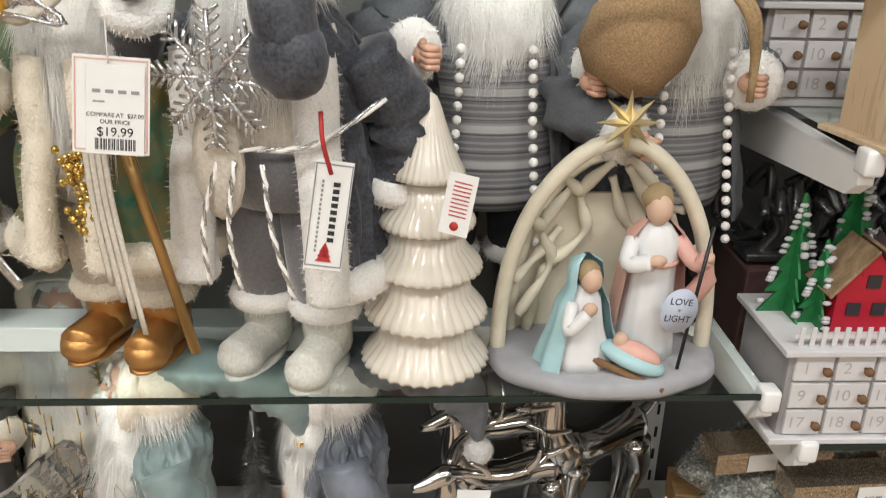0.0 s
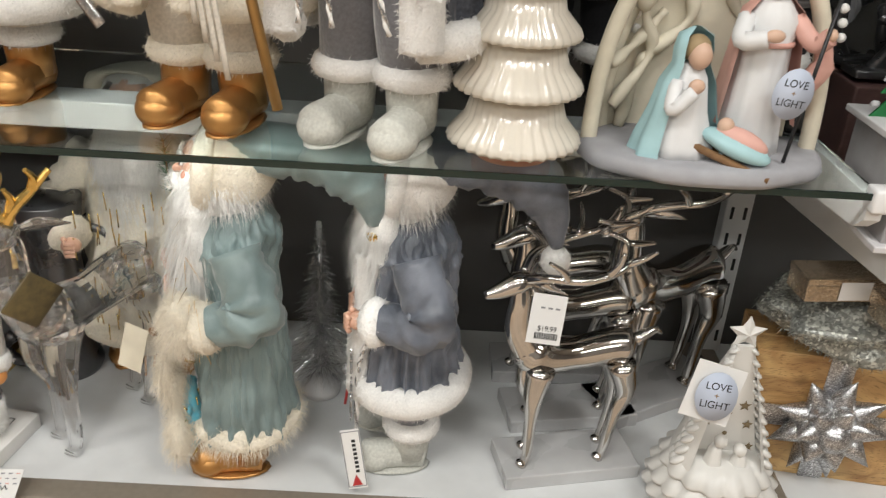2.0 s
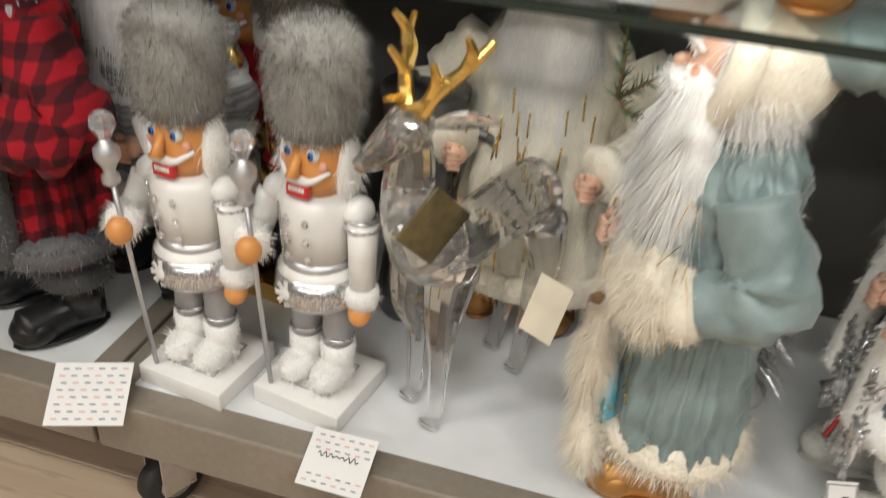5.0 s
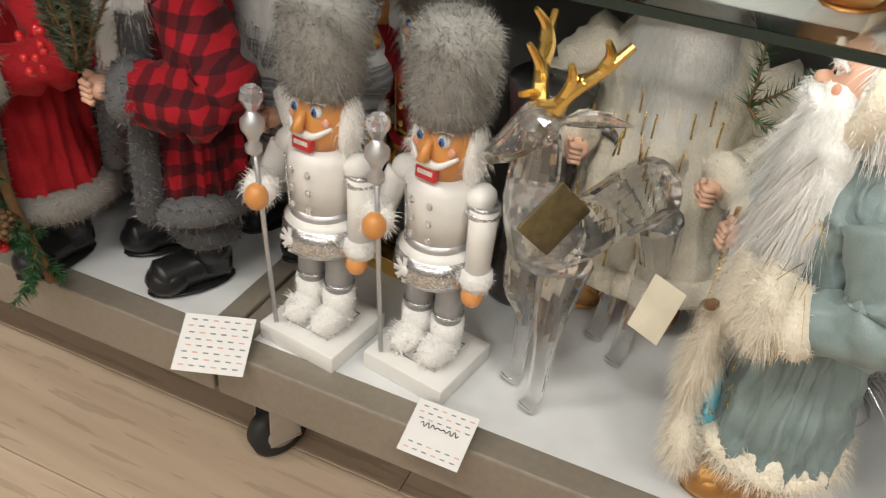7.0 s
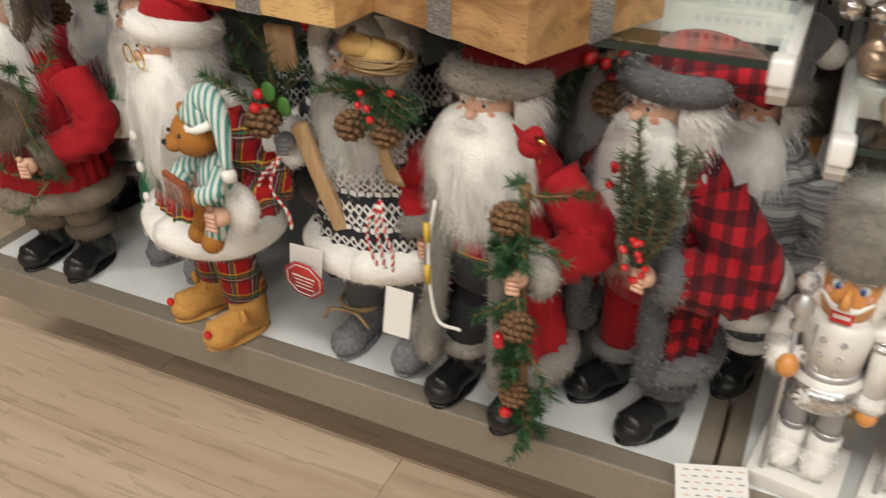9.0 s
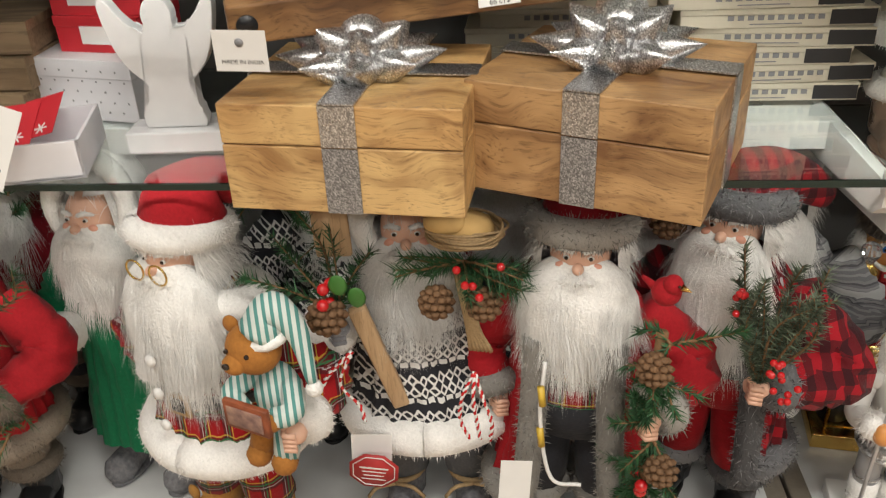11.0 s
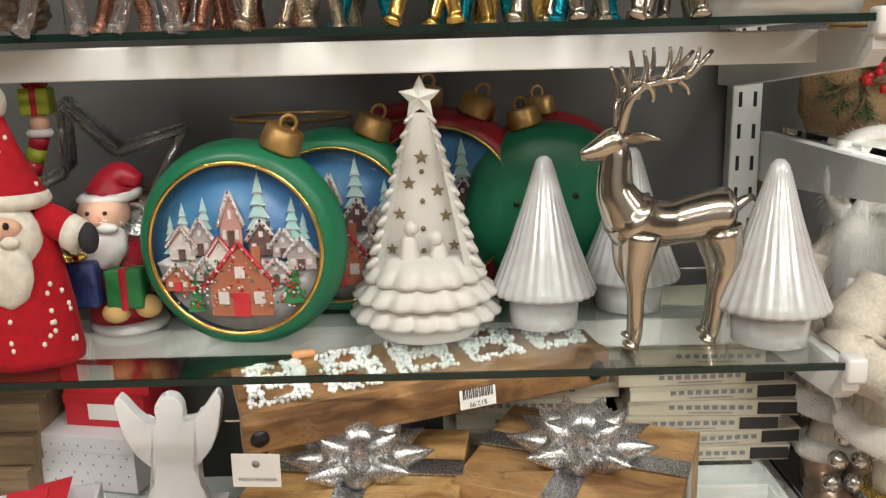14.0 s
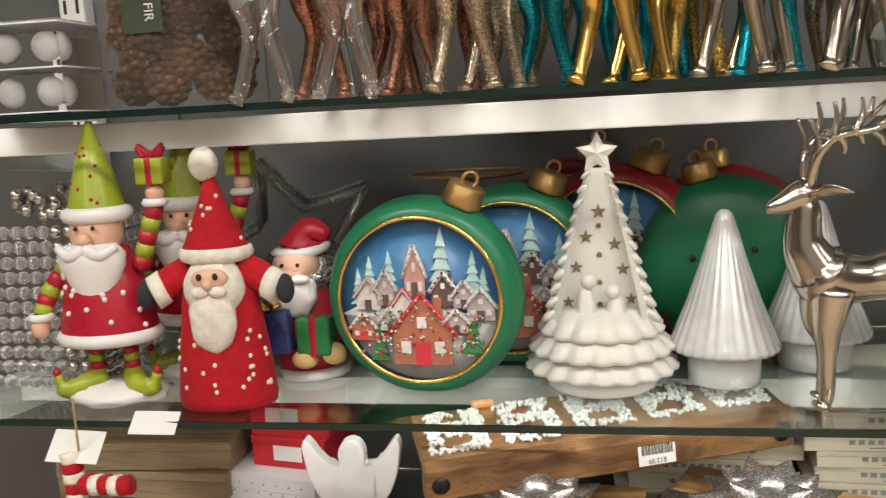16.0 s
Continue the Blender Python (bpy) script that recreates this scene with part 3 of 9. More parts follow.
def nordic_mat():
    """Black and white jacquard knit: rows of small blocks and diamonds."""
    mat = cloth("nordic_knit", (0.03, 0.03, 0.035), scale=500)
    nt = mat.node_tree
    b = nt.nodes["Principled BSDF"]
    co = nt.nodes.new("ShaderNodeTexCoord")
    sep = nt.nodes.new("ShaderNodeSeparateXYZ")
    nt.links.new(co.outputs["Object"], sep.inputs[0])
    ax = chain(nt, "ADD", sep.outputs["X"], chain(nt, "MULTIPLY", sep.outputs["Y"], 0.7))
    u = chain(nt, "ABSOLUTE", chain(nt, "SUBTRACT", chain(nt, "FRACT", chain(nt, "ADD", chain(nt, "MULTIPLY", ax, 75.0), 40.0)), 0.5))
    v = chain(nt, "ABSOLUTE", chain(nt, "SUBTRACT", chain(nt, "FRACT", chain(nt, "MULTIPLY", sep.outputs["Z"], 60.0)), 0.5))
    d = chain(nt, "ADD", u, v)
    rows = chain(nt, "LESS_THAN", chain(nt, "FRACT", chain(nt, "MULTIPLY", sep.outputs["Z"], 20.0)), 0.66)
    dia = chain(nt, "MULTIPLY", chain(nt, "LESS_THAN", chain(nt, "ABSOLUTE", chain(nt, "SUBTRACT", d, 0.42)), 0.14), rows)
    bars = chain(nt, "MULTIPLY", chain(nt, "GREATER_THAN", chain(nt, "FRACT", chain(nt, "MULTIPLY", sep.outputs["Z"], 20.0)), 0.86), chain(nt, "GREATER_THAN", u, 0.12))
    fac = chain(nt, "MAXIMUM", dia, bars)
    c = blend(nt, fac, (0.025, 0.025, 0.03), (0.68, 0.67, 0.65))
    for link in list(b.inputs["Base Color"].links):
        nt.links.remove(link)
    nt.links.new(c, b.inputs["Base Color"])
    return mat


NORDIC = nordic_mat()

# ---------------------------------------------------------------- trimmings


def sprig(s, base, tip, mat=None, needle=0.028, count=150, width=0.0011):
    """A twig with needles all round, from base to tip."""
    base, tip = np.asarray(base, float), np.asarray(tip, float)
    mid = (base + tip) / 2 + RNG.normal(0, 0.08, 3) * np.linalg.norm(tip - base)
    line = smooth_line([base, mid, tip], 8)
    s.add(tube(line, np.linspace(0.0035, 0.0012, len(line)), 5), STEM)
    k = RNG.uniform(0, len(line) - 1.001, count)
    i = k.astype(int)
    p = line[i] + (line[i + 1] - line[i]) * (k - i)[:, None]
    along = (tip - base) / np.linalg.norm(tip - base)
    side = RNG.normal(0, 1, (count, 3))
    side -= along * (side @ along)[:, None]
    side /= np.linalg.norm(side, axis=1)[:, None]
    s.add(strands(p, side + along * 0.8, needle, width, 0.05, 0.15, 1), mat or NEEDLE)


def pinecone(s, c, r):
    c = np.asarray(c, float)
    s.add(ball(c, r * 0.7, 10, 8), CONE)
    for k in range(46):
        z = 1 - 2 * (k + 0.5) / 46
        a = k * 2.4
        d = np.array([math.sqrt(1 - z * z) * math.cos(a), z, math.sqrt(1 - z * z) * math.sin(a)])
        s.add(ball(c + d * r * 0.78, (r * 0.26, r * 0.26, r * 0.17), 6, 4), CONE)


def berries(s, c, spread, count, r=0.010):
    for _ in range(count):
        s.add(ball(np.asarray(c) + RNG.normal(0, spread, 3), r, 10, 7), BERRY)


def rope(s, points, r, mats, n=7):
    """Two-coloured twisted cord."""
    line = smooth_line(points, n)
    t = np.gradient(line, axis=0)
    t /= np.linalg.norm(t, axis=1)[:, None]
    u = np.cross(t, [0.3, 1, 0.2])
    u /= np.linalg.norm(u, axis=1)[:, None]
    w = np.cross(t, u)
    dist = np.r_[0, np.cumsum(np.linalg.norm(np.diff(line, axis=0), axis=1))]
    for k, mat in enumerate(mats):
        a = (dist / (r * 5) + k / len(mats)) * 2 * math.pi
        s.add(tube(line + r * 0.55 * (np.cos(a)[:, None] * u + np.sin(a)[:, None] * w), r * 0.7, 6), mat)


def drape(a, z, low):
    """Height of cloth folds: long pleats towards the hem, slanting creases above."""
    p = Vector((math.cos(a) * 5.5, math.sin(a) * 5.5, z * 3.5))
    pleat = 1 - 2.2 * abs(noise.noise(p))
    slant = 1 - 2.4 * abs(noise.noise(Vector((math.cos(a) * 3.5 + z * 12, math.sin(a) * 3.5, z * 19 + 3))))
    return pleat * (0.35 + 0.9 * low) + slant * (0.75 - 0.35 * low) - 0.6


def sleeve(line, radii, n=20, amp=0.24):
    """An arm of cloth: creases run across it and deepen at the elbow."""
    v, f = tube(line, radii, n)
    m = len(line)
    out = v.copy()
    for k in range(m):
        bend_at = math.exp(-((k / (m - 1) - 0.55) / 0.28) ** 2)
        for i in range(n):
            q = v[k * n + i]
            w = noise.noise(Vector((k * 0.75 + q[0] * 9, math.cos(i * 2 * math.pi / n) * 0.9, math.sin(i * 2 * math.pi / n) * 0.9 + 7)))
            out[k * n + i] = line[k] + (q - line[k]) * (1 + amp * (0.5 + 1.6 * bend_at) * (1 - 2.4 * abs(w)))
    return out, f


def wrap(profile, a0, a1, n, sx, sy, fold=0.0, folds=9, crease=0.0):
    """A coat: the profile turned from angle a0 to a1 (degrees, -90 is the front), with soft folds growing to the hem."""
    a = np.radians(np.linspace(a0, a1, n))
    if crease:
        line = smooth_line([(r, 0, z) for r, z in profile], 6)
        profile = [(q[0], q[2]) for q in line]
    zs = [z for _, z in profile]
    v = []
    for r, z in profile:
        low = (zs[-1] - z) / (zs[-1] - zs[0])
        rr = r * (1 + fold * low * np.sin(a * folds + z * 5))
        if crease:
            rr = rr + crease * np.array([drape(q, z, low) for q in a])
        v.append(np.stack([rr * np.cos(a) * sx, rr * np.sin(a) * sy, np.full(n, z)], 1))
    f = [(k * n + i, k * n + i + 1, (k + 1) * n + i + 1, (k + 1) * n + i) for k in range(len(profile) - 1) for i in range(n - 1)]
    return np.concatenate(v), f


def fist(s, c, r, mat):
    c = np.asarray(c, float)
    s.add(ball(c, (r, r * 0.9, r * 0.8), 10, 8), mat)
    for k in range(4):
        s.add(tube([c + [-r * 0.4, -r * 0.5, r * (0.6 - 0.4 * k)], c + [0, -r * 1.05, r * (0.55 - 0.4 * k)], c + [r * 0.7, -r * 0.7, r * (0.5 - 0.4 * k)]], r * 0.24, 6), mat)
    s.add(tube([c + [-r * 0.5, -r * 0.2, r * 0.6], c + [-r * 0.3, -r * 0.7, r * 1.0]], r * 0.26, 6), mat)


def santa(label, x, y, z, rz, h, coat, fur, pants, boots, hat, brim=None, shirt=None, beard=BEARD, blen=0.26, hem=0.27, gap=0, robe=False, cuff=None, fat=1.0, room=9.0, stance=0.070, waist=0.46, sway=0.0,
          left=((0.15, 0.0, 0.62), (0.235, -0.04, 0.50), (0.16, -0.16, 0.45)), right=((-0.15, 0.0, 0.62), (-0.235, -0.04, 0.50), (-0.16, -0.16, 0.45)),
          glove=None, hood=False, pom=True, droop=(0.10, 0.05, 0.90), extra=None, belt=False, furry_boot=False, hemfur=True, density=1.0, trim=True, group="santa figures", lean=0.0, crease=0.013, legcuff=True, hemr=0.034, hemlen=0.019, shawl=None, up=1.0, puff=1.0, trimr=0.028, dome=1.0, low=0.355, bush=1.0):
    """A standing Santa doll, one mesh, one unit high before scaling; it faces -y before it is turned."""
    s = Shape()
    brim, shirt, cuff = brim or fur, shirt or coat, cuff or fur
    D = lambda n: max(20, int(n * density))  # noqa: E731
    for sx in (-1, 1):
        cx = sx * stance
        line = np.array([[cx * 1.15, 0.045, 0.040], [cx * 1.15, 0.0, 0.046], [cx * 1.2, -0.05, 0.043], [cx * 1.25, -0.095, 0.038], [cx * 1.27, -0.12, 0.033]])
        s.add(tube(smooth_line(line, 5), np.interp(np.linspace(0, 1, 21), [0, 0.2, 0.5, 0.8, 1], [0.040, 0.045, 0.042, 0.046, 0.022]), 12, 0.92), boots)
        s.add(ball((cx * 1.25, -0.085, 0.036), (0.046, 0.05, 0.036), 14, 10), boots)
        s.add(ball((cx * 1.2, -0.035, 0.007), (0.046, 0.098, 0.007), 16, 6), boots)
        s.add(tube([(cx * 1.15, 0.01, 0.04), (cx * 1.1, 0.01, 0.14)], [0.047, 0.052], 12), boots)
        slim = min(1.0, fat)
        s.add(tube([(cx * 1.1, 0.01, 0.12), (cx * 1.05 * slim, 0.0, 0.22), (cx * (slim if not robe else 0.7 * slim), 0, 0.40)], [0.058, 0.066 * slim, 0.08 * slim * (0.6 if robe else 1.0)], 14), pants)
        if cuff and legcuff:
            furry(s, ring((cx * 1.1, 0.01, 0.135), 0.050, 0.026, 18, 8), cuff, D(700), 0.017, 0.0011)
    top = hem + 0.0
    prof = [(0.195 * fat, top), (0.193 * fat, top + 0.05), (0.178 * fat, 0.42), (0.163 * fat, 0.48), (0.165 * fat, 0.56), (0.150, 0.62), (0.120, 0.665), (0.072, 0.70), (0.05, 0.72)]
    if robe:
        prof = [(0.215 * fat, top), (0.205 * fat, top + 0.07), (0.19 * fat, 0.32), (0.17 * fat, 0.47), (0.165 * fat, 0.56), (0.150, 0.62), (0.120, 0.665), (0.072, 0.70), (0.05, 0.72)]
    sh = min(1.0, 0.45 + 0.55 * fat)
    prof = [(r * (sh if q > 0.60 else 1.0), q) for r, q in prof]
    inner = [(r * 0.955, q) for r, q in prof]
    if gap:
        inner = [(0.09, low), (0.145 * fat, low + 0.015), (0.158 * fat, low + 0.055)] + inner[-6:]
    s.add(lathe(inner, 30, 1.0, 0.80), shirt)
    if gap and low > 0.3:
        s.add(lathe([(0.08, 0.335), (0.14 * fat, 0.35), (0.164 * fat, 0.41), (0.158 * fat, waist)], 30, 1.0, 0.80), pants)
    v, f = wrap(prof, -90 + gap, 270 - gap, 120, 1.0, 0.82, fold=0.03, crease=crease)
    s.add((v, f), coat)
    if hemfur:
        a = np.radians(np.linspace(-90 + gap, 270 - gap, 40))
        r0 = prof[0][0]
        line = np.stack([r0 * np.cos(a), 0.82 * r0 * np.sin(a), np.full(40, top + 0.01)], 1)
        furry(s, tube(line, hemr, 9), fur, D(2600 * (1 + (hemlen > 0.03))), hemlen, 0.0011 if hemlen < 0.03 else 0.0006, 0.5)
    if shawl:
        furry(s, ring((0, 0.005, 0.665), 0.122, 0.036, 30, 10, 0.85, -14), shawl, D(2400), 0.020, 0.0011)
    if gap and trim:
        for q in (-90 + gap, 270 - gap):
            a = radians(q)
            line = smooth_line([((r * 1.02 + 0.012) * math.cos(a), 0.82 * (r * 1.04 + 0.014) * math.sin(a), zz) for r, zz in prof[:6]], 4)
            furry(s, tube(line, trimr, 8), fur, D(1300), 0.018, 0.0011)
    if belt:
        s.add(ring((0, 0, 0.465), 0.160 * fat, 0.016, 32, 8, 0.82), BELT)
        by = -0.160 * fat * 0.82 - 0.018
        s.add(block((0, by, 0.465), (0.06, 0.008, 0.056), 0.004), OLD_GOLD)
        s.add(block((0, by - 0.003, 0.465), (0.036, 0.008, 0.034), 0.003), BELT)
    for arm in (left, right):
        if arm is None:
            continue
        line = smooth_line(arm, 10)
        s.add(sleeve(line, np.interp(np.linspace(0, 1, len(line)), [0, 0.5, 0.85, 1], [0.056, 0.050 * puff, 0.042 * puff, 0.047]) * (0.7 + 0.3 * fat) * (0.5 + 0.5 * puff)), coat)
        w = np.asarray(arm[-1], float)
        d = line[-1] - line[-3]
        d /= np.linalg.norm(d)
        furry(s, tube([w - d * 0.025, w, w + d * 0.022], [0.052, 0.062, 0.05], 14), cuff or fur, D(800), 0.017, 0.0011)
        fist(s, w + d * 0.046, 0.027, glove or SKIN)
    # head
    hc = np.array([0, -0.03, 0.775])
    mark = len(s.v)
    s.add(ball(hc, (0.078, 0.080, 0.095), 20, 14), SKIN)
    s.add(ball(hc + [0, -0.088, -0.004], (0.015, 0.018, 0.015), 10, 8), SKIN)
    for sx in (-1, 1):
        s.add(ball(hc + [sx * 0.042, -0.066, -0.012], (0.019, 0.011, 0.015), 10, 8), ROSY)
        s.add(ball(hc + [sx * 0.030, -0.074, 0.020], (0.009, 0.005, 0.006), 8, 6), PAPER)
        s.add(ball(hc + [sx * 0.030, -0.0780, 0.020], (0.0052, 0.004, 0.0052), 8, 6), EYE_DARK)
        furry(s, tube([hc + [sx * 0.012, -0.080, 0.038], hc + [sx * 0.036, -0.076, 0.045], hc + [sx * 0.056, -0.062, 0.034]], [0.007, 0.008, 0.004], 6), beard, D(50), 0.018, 0.001)
        furry(s, tube(smooth_line([hc + [0, -0.090, -0.030], hc + [sx * 0.035, -0.090, -0.038], hc + [sx * 0.072, -0.068, -0.062]], 4), np.linspace(0.021, 0.009, 9), 8), beard, D(320), 0.045, 0.0009, 0.6)
    for k in range(mark, len(s.v)):
        s.v[k][:] = (s.v[k] - hc) * [0.74, 0.80, 0.74] + hc + [0, -0.014, 0.004]
    core = ball(hc + [0, -0.050, -0.045 - blen * 0.42], (0.108 * bush, 0.060 * bush, 0.05 + blen * 0.48), 18, 16)
    core[0][:, 0] *= 1 - 0.22 * np.clip((hc[2] - 0.08 - core[0][:, 2]) / blen, 0, 1)
    s.add(core, beard)
    p, n = scatter(core, D(8000))
    keep = n[:, 1] < 0.35
    p, n = p[keep], n[keep]
    s.add(strands(p, n * 0.16 + np.array([0, -0.03, -1]) + 0.20 * np.sin(p[:, [2, 0, 1]] * 60) + 0.20 * np.sin(p[:, [1, 2, 0]] * 137 + 2) * [1.3, 0.6, 0.3], (0.24 * blen + 0.03) * (0.75 + 0.5 * np.abs(np.sin(p[:, 0] * 71 + p[:, 2] * 23))), 0.00055, 0.1, 0.13, 3, n), beard)
    jaw = ball(hc + [0, 0.012, -0.01], (0.093, 0.088, 0.105), 18, 12)
    jaw = (jaw[0], [f for f in jaw[1] if jaw[0][list(f)].mean(0)[1] > hc[1] - 0.040 or jaw[0][list(f)].mean(0)[2] < hc[2] - 0.050])
    s.add(jaw, beard)
    p, n = scatter(jaw, D(2000))
    s.add(strands(p, n * 0.7 + np.array([0, 0.05, -0.8]) + 0.3 * np.sin(p[:, [2, 0, 1]] * 90), 0.055, 0.0008, 0.3, 0.3, 3, n), beard)
    # hat
    if hood:
        shell = ball(hc + [0, 0.03, 0.03], (0.108, 0.105, 0.118), 20, 14)
        shell = (shell[0], [f for f in shell[1] if shell[0][list(f)].mean(0)[1] > hc[1] - 0.03])
        furry(s, shell, hat, D(900), 0.022, 0.0013)
        furry(s, ring(hc + [0, -0.018, 0.03], 0.098, 0.024, 24, 8, 1.05, 82), brim, D(1000), 0.018, 0.0011)
    else:
        bc = hc + [0, 0.010, 0.050]
        furry(s, ring(bc, 0.080, 0.030, 26, 10, 1.0, -10), brim, D(2000), 0.017, 0.0011)
        tip = np.asarray(droop, float)
        line = smooth_line([bc + [0, 0.0, -0.02], bc + [0.012, 0.02, 0.05 * up], (bc + tip) / 2 + [0, 0.02, 0.06 * up], tip], 7)
        s.add(tube(line, np.interp(np.linspace(0, 1, len(line)), [0, 0.35, 0.7, 1], [0.088, 0.084 * dome, 0.060 * dome, 0.026]), 16), hat)
        if pom:
            furry(s, ball(tip, 0.036, 12, 9), WHITE_FUR, D(700), 0.014, 0.0010)
    if extra:
        extra(s)
    for q in s.v:
        over = q[:, 2] - (room / h - 0.035)
        q[:, 2] = np.where(over > 0, room / h - 0.035 + 0.035 * (1 - np.exp(-np.clip(over, 0, 9) / 0.050)), q[:, 2])
    s.v = [q * h for q in s.v]
    return s.thing("santa_figure", label, "santa figure", group, at=pose(x, y, z, lean, sway, rz))


# ---- checked-coat figure with a pine bouquet
def extra_bouquet(s):
    c = np.array([0.135, -0.20, 0.54])
    for k in range(22):
        a, b = RNG.uniform(-0.42, 0.42), RNG.uniform(-0.5, 0.3)
        ln = RNG.uniform(0.12, 0.28)
        sprig(s, c, c + ln * np.array([math.sin(a), math.sin(b) * 0.6, math.cos(a)]), NEEDLE_FROST, 0.026, 260, 0.0017)
    for q in ((0.05, -0.06, 0.09), (-0.05, -0.03, 0.19), (0.06, -0.07, 0.05)):
        berries(s, c + q, 0.012, 6, 0.007)


santa("Santa doll in red buffalo-check coat holding a frosted pine bouquet", -1.030, 0.135, DECK, -32, 0.590, CHECK, DARK_FUR, RED_CLOTH, BLACK_BOOT, CHECK,
      brim=DARK_FUR, shirt=LINEN, gap=42, blen=0.24, belt=True, droop=(0.13, 0.12, 0.80), up=0.5, dome=0.75, pom=False, hem=0.215, extra=extra_bouquet, fat=0.82, puff=1.2,
      left=((0.12, 0, 0.63), (0.22, -0.01, 0.50), (0.15, -0.13, 0.50)), right=((-0.12, 0.0, 0.62), (-0.18, -0.01, 0.50), (-0.15, -0.05, 0.38)), room=0.556)


# ---- red coat with plaid vest, garland staff, bird and bread basket
def extra_staff(s):
    for k in range(15):
        t = k / 14
        p = np.array([0.150 + 0.02 * math.sin(k), -0.11 - 0.09 * min(1, 1.6 * t), 0.075 + 0.615 * t])
        for _ in range(3):
            d = RNG.normal(0, 1, 3) * [0.048, 0.03, 0.04]
            sprig(s, p, p + d + [0, -0.01, -0.03], NEEDLE, 0.028, 120, 0.0019)
    s.add(tube(smooth_line([(0.155, -0.10, 0.02), (0.15, -0.15, 0.3), (0.155, -0.18, 0.70)], 5), 0.011, 8), STEM)
    for q in ((0.145, -0.165, 0.19), (0.175, -0.225, 0.42), (0.145, -0.225, 0.65)):
        pinecone(s, q, 0.034)
    berries(s, (0.14, -0.175, 0.14), 0.01, 2, 0.013)
    berries(s, (0.14, -0.235, 0.38), 0.01, 2, 0.013)
    mark = len(s.v)
    b = np.array([0.155, -0.165, 0.775])
    s.add(ball(b, (0.034, 0.032, 0.034), 16, 12), RED_CLOTH)
    s.add(ball(b + [0.012, -0.012, 0.026], 0.023, 14, 10), RED_CLOTH)
    s.add(tube([b + [0.030, -0.026, 0.028], b + [0.05, -0.035, 0.024]], [0.009, 0.001], 7), GOLD)
    s.add(tube([b + [-0.025, 0.0, 0.01], b + [-0.055, 0.01, 0.03]], [0.013, 0.004], 7, 0.4), RED_CLOTH)
    for sx in (-0.02, 0.02):
        s.add(ball(b + [0.024, -0.027 + sx * 0.3, 0.034], 0.0035, 6, 5), EYE_DARK)
    for k in range(mark, len(s.v)):
        s.v[k][:] = (s.v[k] - b) * 0.78 + b
    # vest fastenings
    s.add(tube(smooth_line([(-0.05, -0.165, 0.60), (-0.055, -0.185, 0.48), (-0.03, -0.195, 0.34), (0.03, -0.195, 0.33)], 6), 0.0042, 6), PAPER)
    for q in (0.56, 0.46):
        s.add(tube([(-0.055, -0.19, q), (-0.05, -0.195, q - 0.04)], 0.007, 7), material("yellow_toggle", (0.6, 0.4, 0.05), rough=0.4))
    # staff with bread basket, pine and cones
    for k in range(6):
        s.add(tube(smooth_line([(-0.20 + 0.008 * k, -0.12, 0.58), (-0.205 + 0.004 * k, -0.135, 0.66), (-0.225 + 0.010 * k, -0.13, 0.77)], 5), 0.005, 6), TWINE)
    c = np.array([-0.205, -0.13, 0.845])
    for k in range(34):
        a = RNG.uniform(0, 6.28)
        s.add(ring(c + RNG.normal(0, 0.008, 3), 0.058 + RNG.uniform(-0.012, 0.012), 0.003, 22, 5, 0.75, RNG.uniform(-14, 14)), TWINE)
    s.add(ball(c + [0, 0, 0.01], (0.056, 0.042, 0.034), 16, 10, 0.1), BREAD)
    s.add(ball(c + [-0.03, -0.02, 0.03], (0.04, 0.03, 0.024), 14, 9, 0.1), BREAD)
    for k in range(14):
        a = RNG.uniform(-1.9, 1.9)
        sprig(s, c + [0, 0, -0.06], c + [0.12 * math.sin(a), -0.04 + RNG.uniform(-0.03, 0.03), -0.06 - 0.04 * math.cos(a)], NEEDLE, 0.036, 110, 0.0014)
    pinecone(s, c + [-0.05, -0.03, -0.135], 0.036)
    pinecone(s, c + [0.04, -0.03, -0.13], 0.036)
    berries(s, c + [0.02, -0.06, -0.06], 0.03, 5, 0.008)
    for dx in (-0.022, 0.0, 0.02):
        rope(s, [(-0.185, -0.165, 0.56), (-0.185 + dx, -0.185, 0.51), (-0.18 + dx * 1.5, -0.18, 0.45), (-0.175 + dx, -0.175, 0.40)], 0.0042, (BERRY, PAPER))


santa("Santa doll in red coat and plaid vest holding a pine staff", -1.222, 0.070, DECK, -8, 0.592, RED_CLOTH, GREY_FUR, DARK_FELT, BLACK_BOOT, DEEP_RED, brim=GREY_FUR, shirt=PLAID_RED,
      gap=30, blen=0.175, bush=1.12, hem=0.17, droop=(0.10, 0.17, 0.83), up=0.35, pom=False, extra=extra_staff, robe=True, fat=0.80,
      left=((0.12, 0, 0.63), (0.22, -0.02, 0.52), (0.165, -0.14, 0.50)), right=((-0.12, 0, 0.63), (-0.20, 0.0, 0.54), (-0.17, -0.03, 0.44)), room=0.556)


